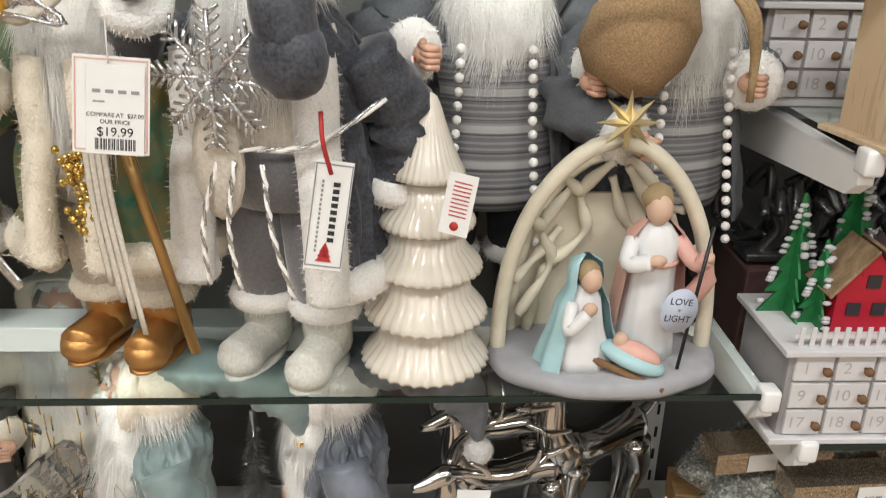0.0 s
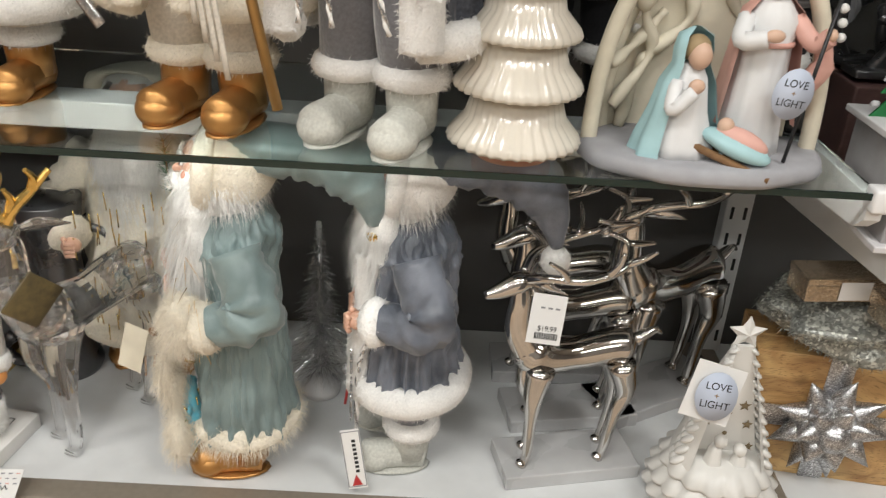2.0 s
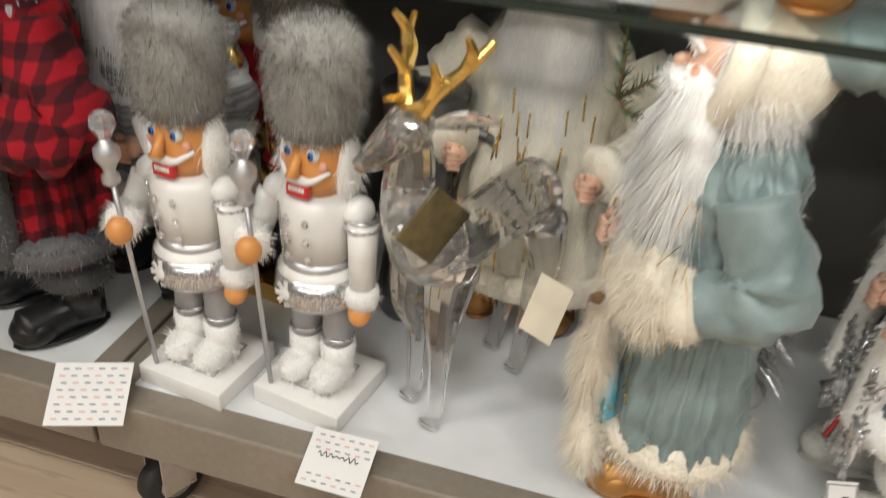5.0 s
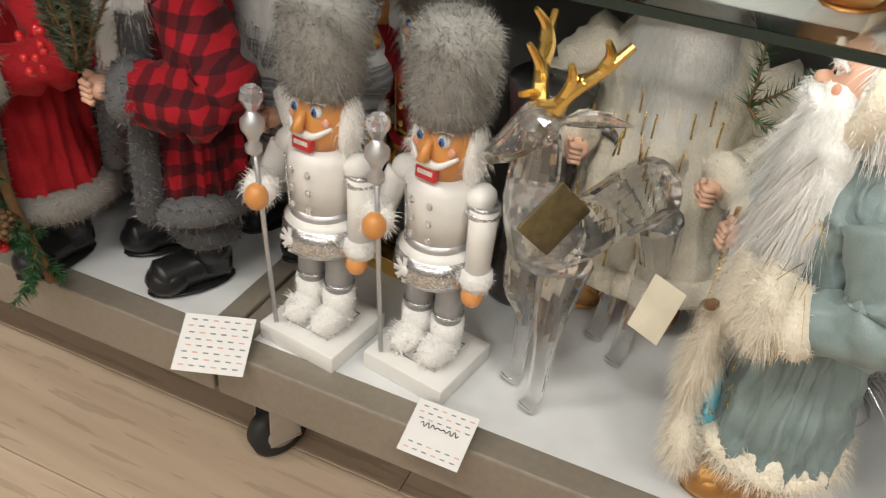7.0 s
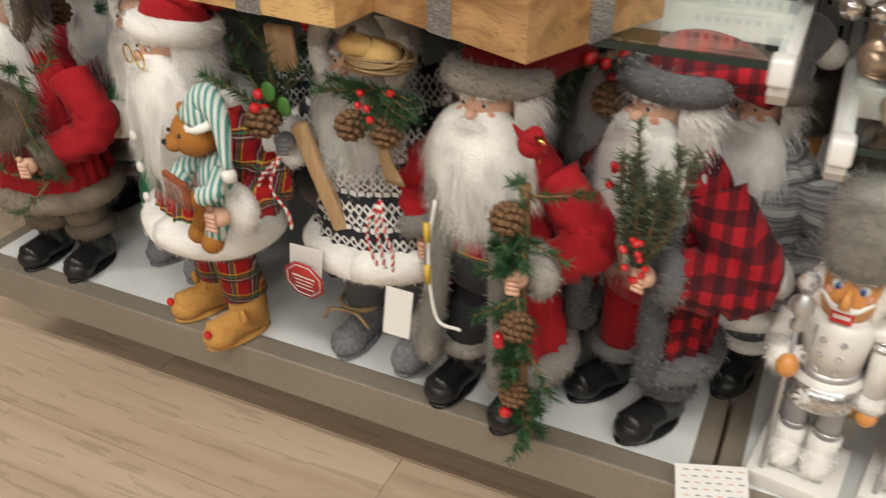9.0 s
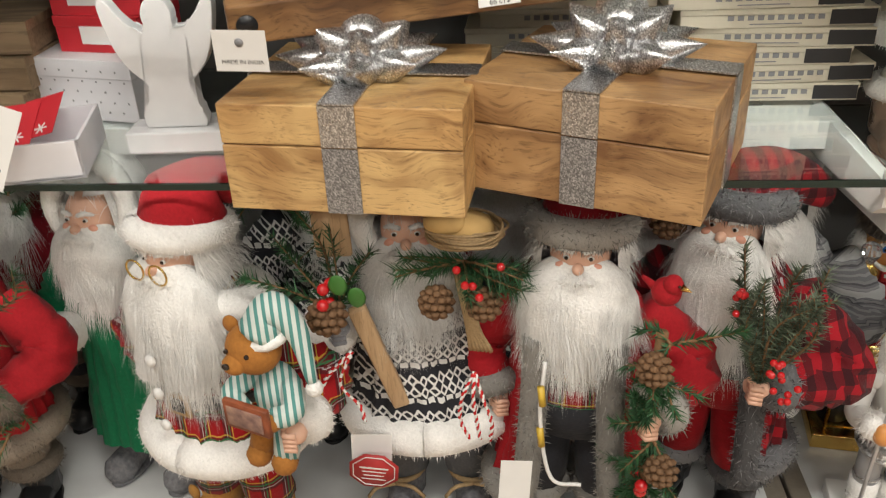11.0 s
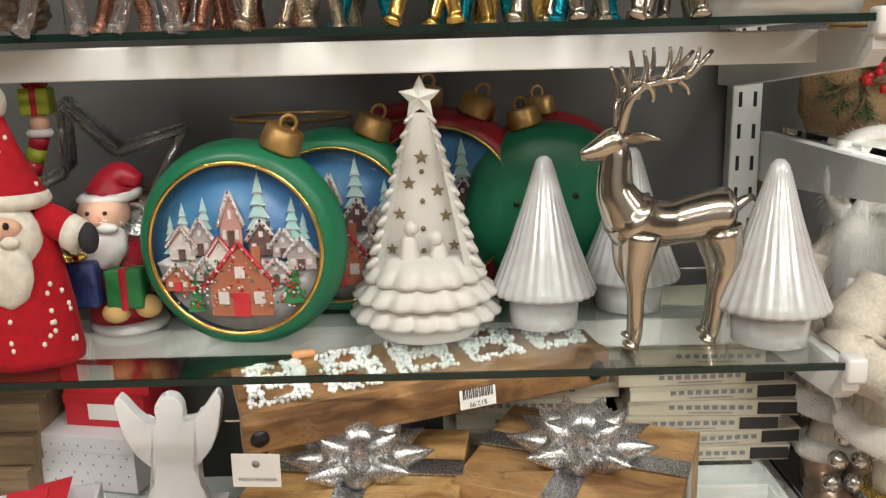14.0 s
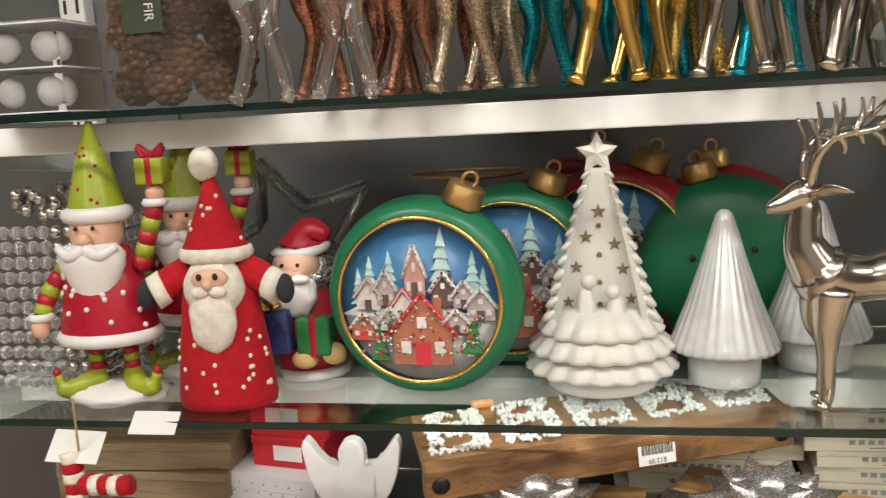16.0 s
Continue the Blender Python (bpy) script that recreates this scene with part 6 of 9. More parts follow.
def ceramic_tree(x, y, z, h):
    s = Shape()
    n = 96
    tiers = [(0.222, 0.148, 0.02), (0.210, 0.138, 0.20), (0.188, 0.116, 0.37), (0.160, 0.088, 0.53), (0.122, 0.056, 0.69)]
    base = empty("ceramic_tree", pose(x, y, z), "glossy cream ceramic tree with ribbed tiers", "ceramic tree")
    for k, (r0, r1, z0) in enumerate(tiers):
        s = Shape()
        zt = z0 + 0.20 if k < 4 else 0.80
        prof = [(r0 * 0.80, z0 + 0.035), (r0 * 0.97, z0 + 0.032), (r0, z0 + 0.045), (r0 * 0.95, z0 + 0.065), (r1 * 1.12, z0 + 0.12), (r1, zt - 0.005)]
        if k == 4:
            prof = [(r0 * 0.8, z0 + 0.035), (r0, z0 + 0.04), (r0 * 0.96, z0 + 0.06), (0.084, z0 + 0.13), (0.056, z0 + 0.21), (0.038, z0 + 0.27), (0.025, z0 + 0.30), (0.006, z0 + 0.312)]
        amp = [0.035 if i < len(prof) - (1 if k < 4 else 3) else 0.008 for i in range(len(prof))]
        s.add(lathe([(r * h, q * h) for r, q in prof], n, ripple=lambda a, i, amp=amp: 1 + amp[i] * np.cos(a * 32)), CERAMIC)
        s.part("tier", base)
    s = Shape()
    s.add(lathe([(0.125 * h, 0.0), (0.135 * h, 0.01 * h), (0.135 * h, 0.06 * h)], 40), TERRA)
    s.part("foot", base, "unglazed terracotta foot")


ceramic_tree(0.035, 0.06, GA, 0.33)


def star_shape(s, c, r, mat, depth, points=5, inner=0.42, ry=0.0):
    """A star with a raised middle, in the xz plane."""
    c = np.asarray(c, float)
    ring_pts = []
    for k in range(points * 2):
        a = math.pi / 2 + k * math.pi / points
        q = r if k % 2 == 0 else r * inner
        ring_pts.append([q * math.cos(a), 0, q * math.sin(a)])
    v = np.array(ring_pts + [[0, -depth, 0], [0, depth, 0]])
    n = points * 2
    f = [(i, (i + 1) % n, n) for i in range(n)] + [((i + 1) % n, i, n + 1) for i in range(n)]
    m = np.array(Matrix.Rotation(radians(ry), 3, "Z"))
    s.add((v @ m.T + c, f), mat, smooth=False)


def bell(s, c, prof, mat, sx=1.0, sy=1.0, folds=0, amp=0.06, m=None):
    s.add(lathe(prof, 32, sx, sy, ripple=None if not folds else (lambda a, k: 1 + amp * np.sin(a * folds))), mat, m if m is not None else pose(*c))


def nativity(x, y, z):
    base = empty("nativity_scene", pose(x, y, z), "resin nativity with arched branch stable and gold star", "nativity scene")
    s = Shape()
    s.add(lathe([(0.136, 0.0), (0.140, 0.006), (0.137, 0.016), (0.128, 0.020)], 48, 1.0, 0.62, ripple=lambda a, k: 1 + 0.012 * np.sin(a * 9)), STONE, pose(0, 0.0, 0))
    s.part("ground", base, "lilac grey stone-effect base")

    def arch(w, hgt, yy, n=28):
        t = np.linspace(0, 1, n)
        left = np.stack([-w * (1 - t**2.6) ** 0.62, np.full(n, yy), 0.012 + hgt * t], 1)
        return np.concatenate([left, (left * [-1, 1, 1])[::-1]])

    s = Shape()
    s.add(tube(arch(0.125, 0.265, 0.01), 0.0095, 12), RESIN)
    s.part("arch", base)
    s = Shape()
    s.add(tube(arch(0.105, 0.235, 0.055), 0.008, 10), RESIN)
    s.part("arch", base)
    s = Shape()
    twigs = [((-0.10, 0.03, 0.05), (-0.06, 0.05, 0.11), (-0.075, 0.04, 0.16), (-0.04, 0.05, 0.21)), ((-0.06, 0.05, 0.11), (-0.02, 0.055, 0.15), (-0.03, 0.05, 0.20), (0.0, 0.03, 0.245)), ((-0.11, 0.02, 0.10), (-0.08, 0.045, 0.12), (-0.05, 0.055, 0.155)), ((0.10, 0.03, 0.05), (0.075, 0.055, 0.12), (0.055, 0.055, 0.18), (0.02, 0.04, 0.235)), ((0.075, 0.055, 0.12), (0.03, 0.06, 0.16), (0.005, 0.05, 0.22)), ((-0.075, 0.04, 0.16), (-0.095, 0.02, 0.18)), ((0.055, 0.055, 0.18), (0.085, 0.02, 0.19)), ((-0.085, 0.05, 0.02), (-0.07, 0.055, 0.09), (-0.06, 0.05, 0.11)), ((-0.03, 0.05, 0.20), (-0.055, 0.04, 0.225))]
    for tw in twigs:
        ln = smooth_line(tw, 6)
        s.add(tube(ln, 0.0065 + 0.002 * np.sin(np.arange(len(ln))), 8), RESIN)
        s.part("branch", base)
        s = Shape()
    s = Shape()
    v = arch(0.100, 0.225, 0.062)
    low = np.concatenate([v[:23], v[-23:]])
    s.add(plate([(q[0], q[2]) for q in low], 0.006), RESIN, pose(0, 0.062, 0), smooth=False)
    s.part("back_wall", base)
    s = Shape()
    star_shape(s, (0, -0.012, 0.30), 0.036, PALE_STAR, 0.009, 8, 0.36, 0)
    s.part("star", base, "faceted brushed gold star")
    # standing figure
    s = Shape()
    j = pose(0.047, -0.005, 0.018)
    bell(s, None, [(0.036, 0.0), (0.034, 0.02), (0.028, 0.08), (0.026, 0.12), (0.030, 0.145), (0.016, 0.165), (0.008, 0.170)], ROBE_WHITE, 1, 0.85, 11, 0.05, j)
    s.add(wrap([(0.046, 0.035), (0.040, 0.09), (0.036, 0.13), (0.032, 0.155), (0.014, 0.172)], -30, 210, 30, 1, 0.9, 0.06), ROBE_PINK, j)
    s.add(ball((0.045, -0.012, 0.203), (0.015, 0.016, 0.019), 14, 10), FACE_PAINT)
    s.add(ball((0.045, -0.004, 0.212), (0.018, 0.018, 0.017), 14, 10, 0.15), HAIR)
    s.add(tube(smooth_line([(0.020, -0.01, 0.165), (0.012, -0.03, 0.145), (0.034, -0.042, 0.150)], 5), 0.010, 9), ROBE_WHITE)
    s.add(ball((0.040, -0.044, 0.153), (0.011, 0.006, 0.007), 8, 6), FACE_PAINT)
    s.add(tube(smooth_line([(0.072, -0.008, 0.165), (0.088, -0.03, 0.145), (0.098, -0.04, 0.155)], 5), 0.010, 9), ROBE_PINK)
    s.add(tube(smooth_line([(0.098, -0.02, 0.15), (0.106, -0.02, 0.12), (0.092, -0.012, 0.09)], 5), [0.010] * 5 + [0.014] * 5 + [0.006], 9, 0.5), ROBE_PINK)
    s.add(ball((0.097, -0.043, 0.157), 0.007, 8, 6), FACE_PAINT)
    s.add(ring((0.047, -0.006, 0.140), 0.027, 0.003, 22, 6, 0.85), ROBE_PINK)
    s.part("standing_figure", base, "standing robed figure in white and rose")
    s = Shape()
    s.add(tube([(0.076, -0.052, 0.022), (0.096, -0.047, 0.195)], 0.0022, 8), BLACK_METAL)
    s.part("staff", base, "thin black metal staff")
    # kneeling figure
    s = Shape()
    q = pose(-0.035, -0.028, 0.018)
    bell(s, None, [(0.040, 0.0), (0.038, 0.015), (0.026, 0.05), (0.020, 0.085), (0.012, 0.10)], ROBE_WHITE, 1.0, 0.8, 9, 0.06, q)
    s.add(wrap([(0.050, 0.0), (0.046, 0.02), (0.036, 0.05), (0.030, 0.08), (0.020, 0.10), (0.021, 0.115), (0.018, 0.13), (0.004, 0.138)], -25, 235, 34, 1, 0.85, 0.08), ROBE_BLUE, q)
    s.add(ball((-0.030, -0.038, 0.128), (0.0125, 0.013, 0.015), 14, 10), FACE_PAINT)
    s.add(ball((-0.033, -0.031, 0.134), (0.015, 0.014, 0.015), 12, 9), HAIR)
    s.add(tube(smooth_line([(-0.050, -0.040, 0.100), (-0.055, -0.058, 0.075), (-0.035, -0.058, 0.095)], 5), 0.008, 8), ROBE_WHITE)
    s.add(ball((-0.033, -0.056, 0.100), (0.009, 0.006, 0.008), 8, 6), FACE_PAINT)
    s.part("kneeling_figure", base, "kneeling robed figure in white and aqua")
    s = Shape()
    m = pose(0.018, -0.052, 0.026, 0, 18, -18)
    for sy in (-0.014, 0.014):
        s.add(tube([(-0.040, sy, -0.003), (0.045, sy, -0.003)], 0.0045, 8), STEM, m)
    s.add(ball((0, 0, 0.012), (0.040, 0.022, 0.012), 18, 10), ROBE_BLUE, m)
    s.add(ball((0.002, 0, 0.020), (0.030, 0.014, 0.012), 16, 10), ROBE_PINK, m)
    s.add(ball((-0.020, 0, 0.027), 0.009, 12, 8), FACE_PAINT, m)
    s.part("cradle", base, "cradle with swaddled bundle")


nativity(0.248, 0.072, GA)


def lattice_tree(x, y, z, h, label, star=True):
    """White bisque tree with scalloped skirts and star openings."""
    base = empty("ceramic_lantern_tree", pose(x, y, z), label, "ceramic tree", "white ceramic trees")
    s = Shape()
    s.add(lathe([(0.205 * h, 0.0), (0.215 * h, 0.01 * h), (0.21 * h, 0.075 * h), (0.17 * h, 0.085 * h)], 44), WHITE_CER)
    s.part("foot", base)
    rows = [(0.285, 0.075, 18), (0.272, 0.150, 18), (0.235, 0.225, 15)]
    for r, zz, k in rows:
        s = Shape()
        s.add(lathe([(r * 0.72 * h, (zz - 0.005) * h), (r * 0.98 * h, zz * h), (r * h, (zz + 0.02) * h), (r * 0.86 * h, (zz + 0.065) * h), (r * 0.7 * h, (zz + 0.095) * h)], 112, ripple=lambda a, i, k=k: 1 + (0.10 if 0 < i < 3 else 0.03) * np.abs(np.sin(a * k / 2)) - 0.02), WHITE_CER)
        s.part("skirt", base)
    s = Shape()
    v, f = wrap([(0.210 * h, 0.27 * h), (0.172 * h, 0.42 * h), (0.132 * h, 0.57 * h), (0.09 * h, 0.72 * h), (0.042 * h, 0.86 * h)], -40, 220, 44, 1, 1, 0)
    s.add((v, f), WHITE_CER)
    s.part("shell", base)
    s = Shape()
    v, f = plate([(-0.17 * h, 0.27 * h), (0.17 * h, 0.27 * h), (0.035 * h, 0.87 * h), (-0.035 * h, 0.87 * h)], 0.006)
    s.add((v + [0, -0.02 * h, 0], f), WHITE_CER, smooth=False)
    s.part("niche_wall", base)
    s = Shape()
    for sx in (-1, 1):
        for k in range(11):
            t = k / 10
            s = Shape()
            p = np.array([sx * (0.200 - 0.155 * t) * h, -0.05 * h * (1 - t) - 0.02 * h, (0.30 + 0.55 * t) * h])
            for q in range(3):
                leaf = ball((0, 0, 0), np.array([0.040, 0.026, 0.017]) * h * (1 - 0.4 * t), 12, 8)
                s.add(leaf, WHITE_CER, pose(p[0] - sx * 0.006 * q * h, p[1] + 0.032 * q * h * (1 - 0.5 * t), p[2] + 0.006 * h * (q - 1), 0, sx * 38, -sx * 28 * (q - 1)))
            s.part("scallop", base)
    s = Shape()
    for sx, zz, r in ((0, 0.70, 0.032), (-0.05, 0.60, 0.030), (0.06, 0.57, 0.03), (-0.09, 0.48, 0.028), (0.09, 0.47, 0.028), (0.12, 0.35, 0.026), (-0.125, 0.34, 0.026)):
        s = Shape()
        star_shape(s, (sx * h, -0.024 * h, zz * h), r * h, DARK_GAP, 0.0006, 5, 0.42)
        s.part("opening", base)
    for zz in (0.645, 0.53, 0.42, 0.33):
        s = Shape()
        s.add(lathe([(0.010 * h, 0), (0.010 * h, 0.001)], 14), DARK_GAP, pose(0.0, -0.024 * h, zz * h, 90, 0, 0))
        s.part("opening", base)
    s = Shape()
    for px, hh, r in ((-0.055, 0.20, 0.052), (0.06, 0.155, 0.05)):
        s.add(lathe([(r * h, 0), (r * 0.8 * h, 0.05 * h), (r * 0.55 * h, hh * 0.7 * h), (r * 0.35 * h, hh * 0.8 * h)], 18, ripple=lambda a, k: 1 + 0.08 * np.sin(a * 5)), WHITE_CER, pose(px * h, -0.10 * h, 0.255 * h))
        s.add(ball((px * h * 0.8, -0.11 * h, (0.255 + hh * 0.92) * h), 0.03 * h, 12, 9), WHITE_CER)
        s.part("moulded_figure", base)
        s = Shape()
    s.add(ball((0.0, -0.15 * h, 0.285 * h), (0.045 * h, 0.03 * h, 0.03 * h), 12, 8), WHITE_CER)
    s.part("moulded_cradle", base)
    if star:
        s = Shape()
        star_shape(s, (0, 0, 0.925 * h), 0.085 * h, WHITE_CER, 0.025 * h, 5, 0.5)
        s.part("star", base)


DARK_GAP = material("tan_opening", (0.22, 0.17, 0.10), rough=0.9, var=0.2)
lattice_tree(0.352, 0.062, DECK, 0.30, "small white ceramic nativity tree with star top")
lattice_tree(-1.373, 0.145, GB2, 0.298, "white ceramic nativity tree lantern with star top")

# ---------------------------------------------------------------- paper tags and writing


def words(text, size, mat, parent, m, name="lettering"):
    """Raised flat lettering in the xz plane, facing -y."""
    cu = bpy.data.curves.new("lettering", "FONT")
    cu.body, cu.size, cu.align_x, cu.align_y = text, size, "CENTER", "CENTER"
    tmp = bpy.data.objects.new("tmp", cu)
    me = bpy.data.meshes.new_from_object(tmp)
    me.name = name
    me.materials.clear()
    me.materials.append(mat)
    bpy.data.objects.remove(tmp)
    ob = new(name, me)
    ob.parent = parent
    ob.matrix_local = m @ pose(0, 0, 0, 90, 0, 0)
    return ob


def bar(parent, x, z, w, h, mat, y=-0.0008):
    s = Shape()
    s.add(block((x, y, z), (w, 0.0004, h), 0), mat, smooth=False)
    return s.part("print", parent)


def barcode(parent, x, z, w, h, y=-0.0008):
    s = Shape()
    q, k = -w / 2, 0
    while q < w / 2:
        t = w * (0.012 + 0.02 * ((k * 7) % 5) / 5)
        s.add(block((x + q, y, z), (t, 0.0004, h), 0), INK, smooth=False)
        q += t * 2.1
        k += 1
    ob = s.part("barcode", parent)
    ob["kind"] = "stuff"


def tag(at, w, h, label, mat=None, edge=None, category="price tag", name="price_tag"):
    base = empty(name, at, label, category, "paper tags")
    s = Shape()
    s.add(block((0, 0, 0), (w, 0.0008, h), 0.0002, 1), mat or PAPER, smooth=False)
    s.part("card", base)
    if edge:
        for sx, sz, a, b in ((0, 1, w * 0.94, 0.0012), (0, -1, w * 0.94, 0.0012), (1, 0, 0.0012, h * 0.94), (-1, 0, 0.0012, h * 0.94)):
            bar(base, sx * w * 0.465, sz * h * 0.465, a, b, edge)
    return base


def cord(points, r, mat, label, name="tag_cord"):
    s = Shape()
    s.add(tube(smooth_line(points, 6), r, 6), mat)
    return s.thing(name, label, "cord")


t = tag(pose(-0.249, -0.062, 1.058, -12, 4, 2), 0.066, 0.085, "white price tag with pink border and barcode", edge=ROBE_PINK)
s = Shape()
s.add(block((0.004, -0.002, -0.004), (0.050, 0.0008, 0.078), 0.0002, 1), PAPER, smooth=False)
s.part("sticker", t)
words("COMPARE AT  $27.00", 0.0052, INK, t, pose(0.004, -0.003, -0.0085))
words("OUR PRICE", 0.0052, INK, t, pose(0.004, -0.003, -0.0145))
words("$19.99", 0.0115, INK, t, pose(0.004, -0.003, -0.0235))
barcode(t, 0.004, -0.034, 0.034, 0.010, -0.0026)
for k in range(4):
    bar(t, -0.012 + 0.011 * k, 0.012, 0.007, 0.0030, INK_GREY, -0.0026)
bar(t, -0.010, 0.003, 0.010, 0.0015, INK_GREY, -0.0026)
cord([(-0.249, -0.056, 1.094), (-0.247, -0.06, 1.11), (-0.249, -0.05, 1.13)], 0.0007, PAPER, "thin white plastic tag loop")

t = tag(pose(-0.062, -0.062, 0.955, -12, 9, 4), 0.036, 0.104, "white cardboard brand tag with red fir print", edge=INK_GREY)
for k in range(9):
    bar(t, 0.004, 0.030 - 0.0066 * k, 0.0062, 0.0042, INK)
for k in range(16):
    bar(t, -0.009, 0.032 - 0.0044 * k, 0.0020, 0.0026, INK_GREY)
s = Shape()
for k in range(3):
    s.add(plate([(-0.008 + 0.0016 * k, -0.044 + 0.0045 * k), (0.008 - 0.0016 * k, -0.044 + 0.0045 * k), (0, -0.034 + 0.0045 * k)], 0.0004), TAG_RED, pose(0, -0.0012, 0), smooth=False)
s.part("fir_print", t, "red fir tree print")
cord([(-0.058, -0.068, 0.998), (-0.064, -0.075, 1.03), (-0.066, -0.065, 1.055)], 0.0022, TAG_RED, "red satin tag ribbon")

t = tag(pose(0.062, -0.030, 0.955, -10, 8, -18), 0.030, 0.062, "white and red curled tag on the ceramic tree")
for k in range(9):
    bar(t, 0.001, 0.022 - 0.0042 * k, 0.018, 0.0012, TAG_RED)
s = Shape()
s.add(lathe([(0.0045, 0), (0.0045, 0.0006)], 18), TAG_RED, pose(0, -0.0006, -0.022, 90, 0, 0))
s.part("seal_print", t, "round red seal print")


def love_tag(at, r):
    base = empty("love_light_tag", at, "oval pale blue paper tag reading love and light", "paper tag", "paper tags")
    s = Shape()
    s.add(lathe([(r, 0), (r, 0.0008)], 36, 0.82, 1.0), BLUE_CARD, pose(0, 0, 0, 90, 0, 0))
    s.part("card", base)
    words("LOVE", r * 0.42, INK, base, pose(0, -0.0013, r * 0.40))
    words("+", r * 0.36, OLD_GOLD, base, pose(0, -0.0013, r * 0.02))
    words("LIGHT", r * 0.42, INK, base, pose(0, -0.0013, -r * 0.36))


BLUE_CARD = material("pale_blue_card", (0.50, 0.55, 0.66), rough=0.6, var=0.03, bump=0)
love_tag(pose(0.316, 0.0185, 0.813, -2, 8, 6), 0.027)
t = tag(pose(0.300, -0.003, 0.448, -14, 14, -4), 0.062, 0.074, "white square tag backing on the small tree", name="backing_tag", category="paper tag")
love_tag(pose(0.302, -0.010, 0.448, -14, 6, -4), 0.031)

t = tag(pose(0.097, 0.048, 0.508, -20, 12, 12), 0.046, 0.062, "white price tag on the nickel reindeer")
words("$19.99", 0.0095, INK, t, pose(0.002, -0.001, -0.012))
barcode(t, 0.002, -0.021, 0.030, 0.008)
for k in range(3):
    bar(t, -0.008 + 0.010 * k, 0.014, 0.006, 0.0022, INK_GREY)


def pattern_card(at, w, h, label, script=False):
    base = tag(at, w, h, label, name="gift_card", category="paper tag")
    for r in range(8):
        for c in range(6):
            if script and r in (2, 3, 4):
                continue
            bar(base, (c - 2.5) * w / 6.6 + 0.003 * ((r * 3) % 2), (r - 3.5) * h / 8.8, w * 0.075, h * 0.024, INK_GREY if (r + c) % 3 else ROBE_PINK)
    if script:
        s = Shape()
        q = np.linspace(0, 1, 60)
        ln = np.stack([(q - 0.5) * w * 0.62, np.full(60, -0.0012), h * 0.05 * np.sin(q * 44) * (0.6 + 0.4 * np.sin(q * 9)) + h * 0.08], 1)
        s.add(tube(ln, 0.0005, 4), INK)
        s.part("scrawl", base, "thin black handwriting line")


pattern_card(pose(-0.897, 0.000, 0.229, -58, -6, 14), 0.088, 0.070, "small white card printed with grey firs at the deck rim")
pattern_card(pose(-0.610, 0.000, 0.228, -58, -10, -8), 0.076, 0.060, "small white card with handwriting at the deck rim", True)

t = tag(pose(-1.298, -0.064, 0.428, -6, 4, 4), 0.036, 0.068, "plain white swing tag on striped cord")
s = Shape()
s.add(lathe([(0.033, 0), (0.033, 0.0012)], 8), TAG_RED, pose(0, 0, 0, 90, 22.5, 0))
base = empty("octagon_tag", pose(-1.472, -0.012, 0.395, 8, 6, 0), "red octagonal cardboard tag with white rim", "paper tag", "paper tags")
s.part("card", base)
s = Shape()
s.add(ring((0, -0.0016, 0), 0.028, 0.0008, 8, 4, 1.0, 90), PAPER, pose(0, 0, 0, 0, 22.5, 0))
s.part("rim_print", base, "white rim print")
for k, w in enumerate((0.036, 0.030, 0.026, 0.030)):
    bar(base, 0, 0.006 - 0.007 * k, w, 0.0026 if k < 1 else 0.0016, PAPER, -0.0016)
t = tag(pose(-1.475, 0.0, 0.415, -8, 2, 4), 0.05, 0.05, "white card behind the octagonal tag", name="backing_card", category="paper tag")
t = tag(pose(-0.138, 0.045, 0.275, -16, -10, 4), 0.026, 0.085, "white brand tag with red print on red cord", edge=INK_GREY)
for k in range(8):
    bar(t, 0.003, 0.026 - 0.0062 * k, 0.0050, 0.0038, INK)
s = Shape()
s.add(plate([(-0.007, -0.038), (0.007, -0.038), (0, -0.022)], 0.0004), TAG_RED, pose(0, -0.0012, 0), smooth=False)
s.part("fir_print", t, "red fir tree print")
t = tag(pose(-0.435, 0.09, 0.405, -14, 8, -20), 0.036, 0.062, "cream paper tag with small star print", RESIN)

# ---------------------------------------------------------------- left bay, lower glass: gift boxes, sign, angel, boxes
OAK = mango("mango_wood", (0.68, 0.46, 0.20), (0.54, 0.32, 0.125), (0.27, 0.135, 0.048))
DARK_OAK = mango("brown_mango_wood", (0.54, 0.33, 0.15), (0.41, 0.235, 0.095), (0.19, 0.09, 0.036))
SIGN_WOOD = mango("acacia_wood", (0.36, 0.20, 0.085), (0.24, 0.12, 0.048), (0.10, 0.045, 0.018))
SILVER_FOIL = glitter("silver_foil", (0.62, 0.62, 0.63), 0.30, 0.95, 800)
DULL_FOIL = glitter("dull_silver_foil", (0.40, 0.40, 0.41), 0.45, 0.8, 800)
CREAM_BOX = material("cream_carton", (0.66, 0.61, 0.49), rough=0.45, var=0.04, bump=0)
BLACK_PRINT = material("black_carton", (0.03, 0.03, 0.032), rough=0.4, var=0.05, bump=0)
RED_CARTON = material("red_carton", (0.48, 0.02, 0.03), rough=0.45, var=0.05, bump=0)
WHITE_CARTON = material("white_carton", (0.74, 0.73, 0.76), rough=0.5, var=0.03, bump=0)
BROWN_WOOD = wood("weathered_pine", (0.34, 0.24, 0.14), (0.17, 0.11, 0.06), scale=2.0, rough=0.7)


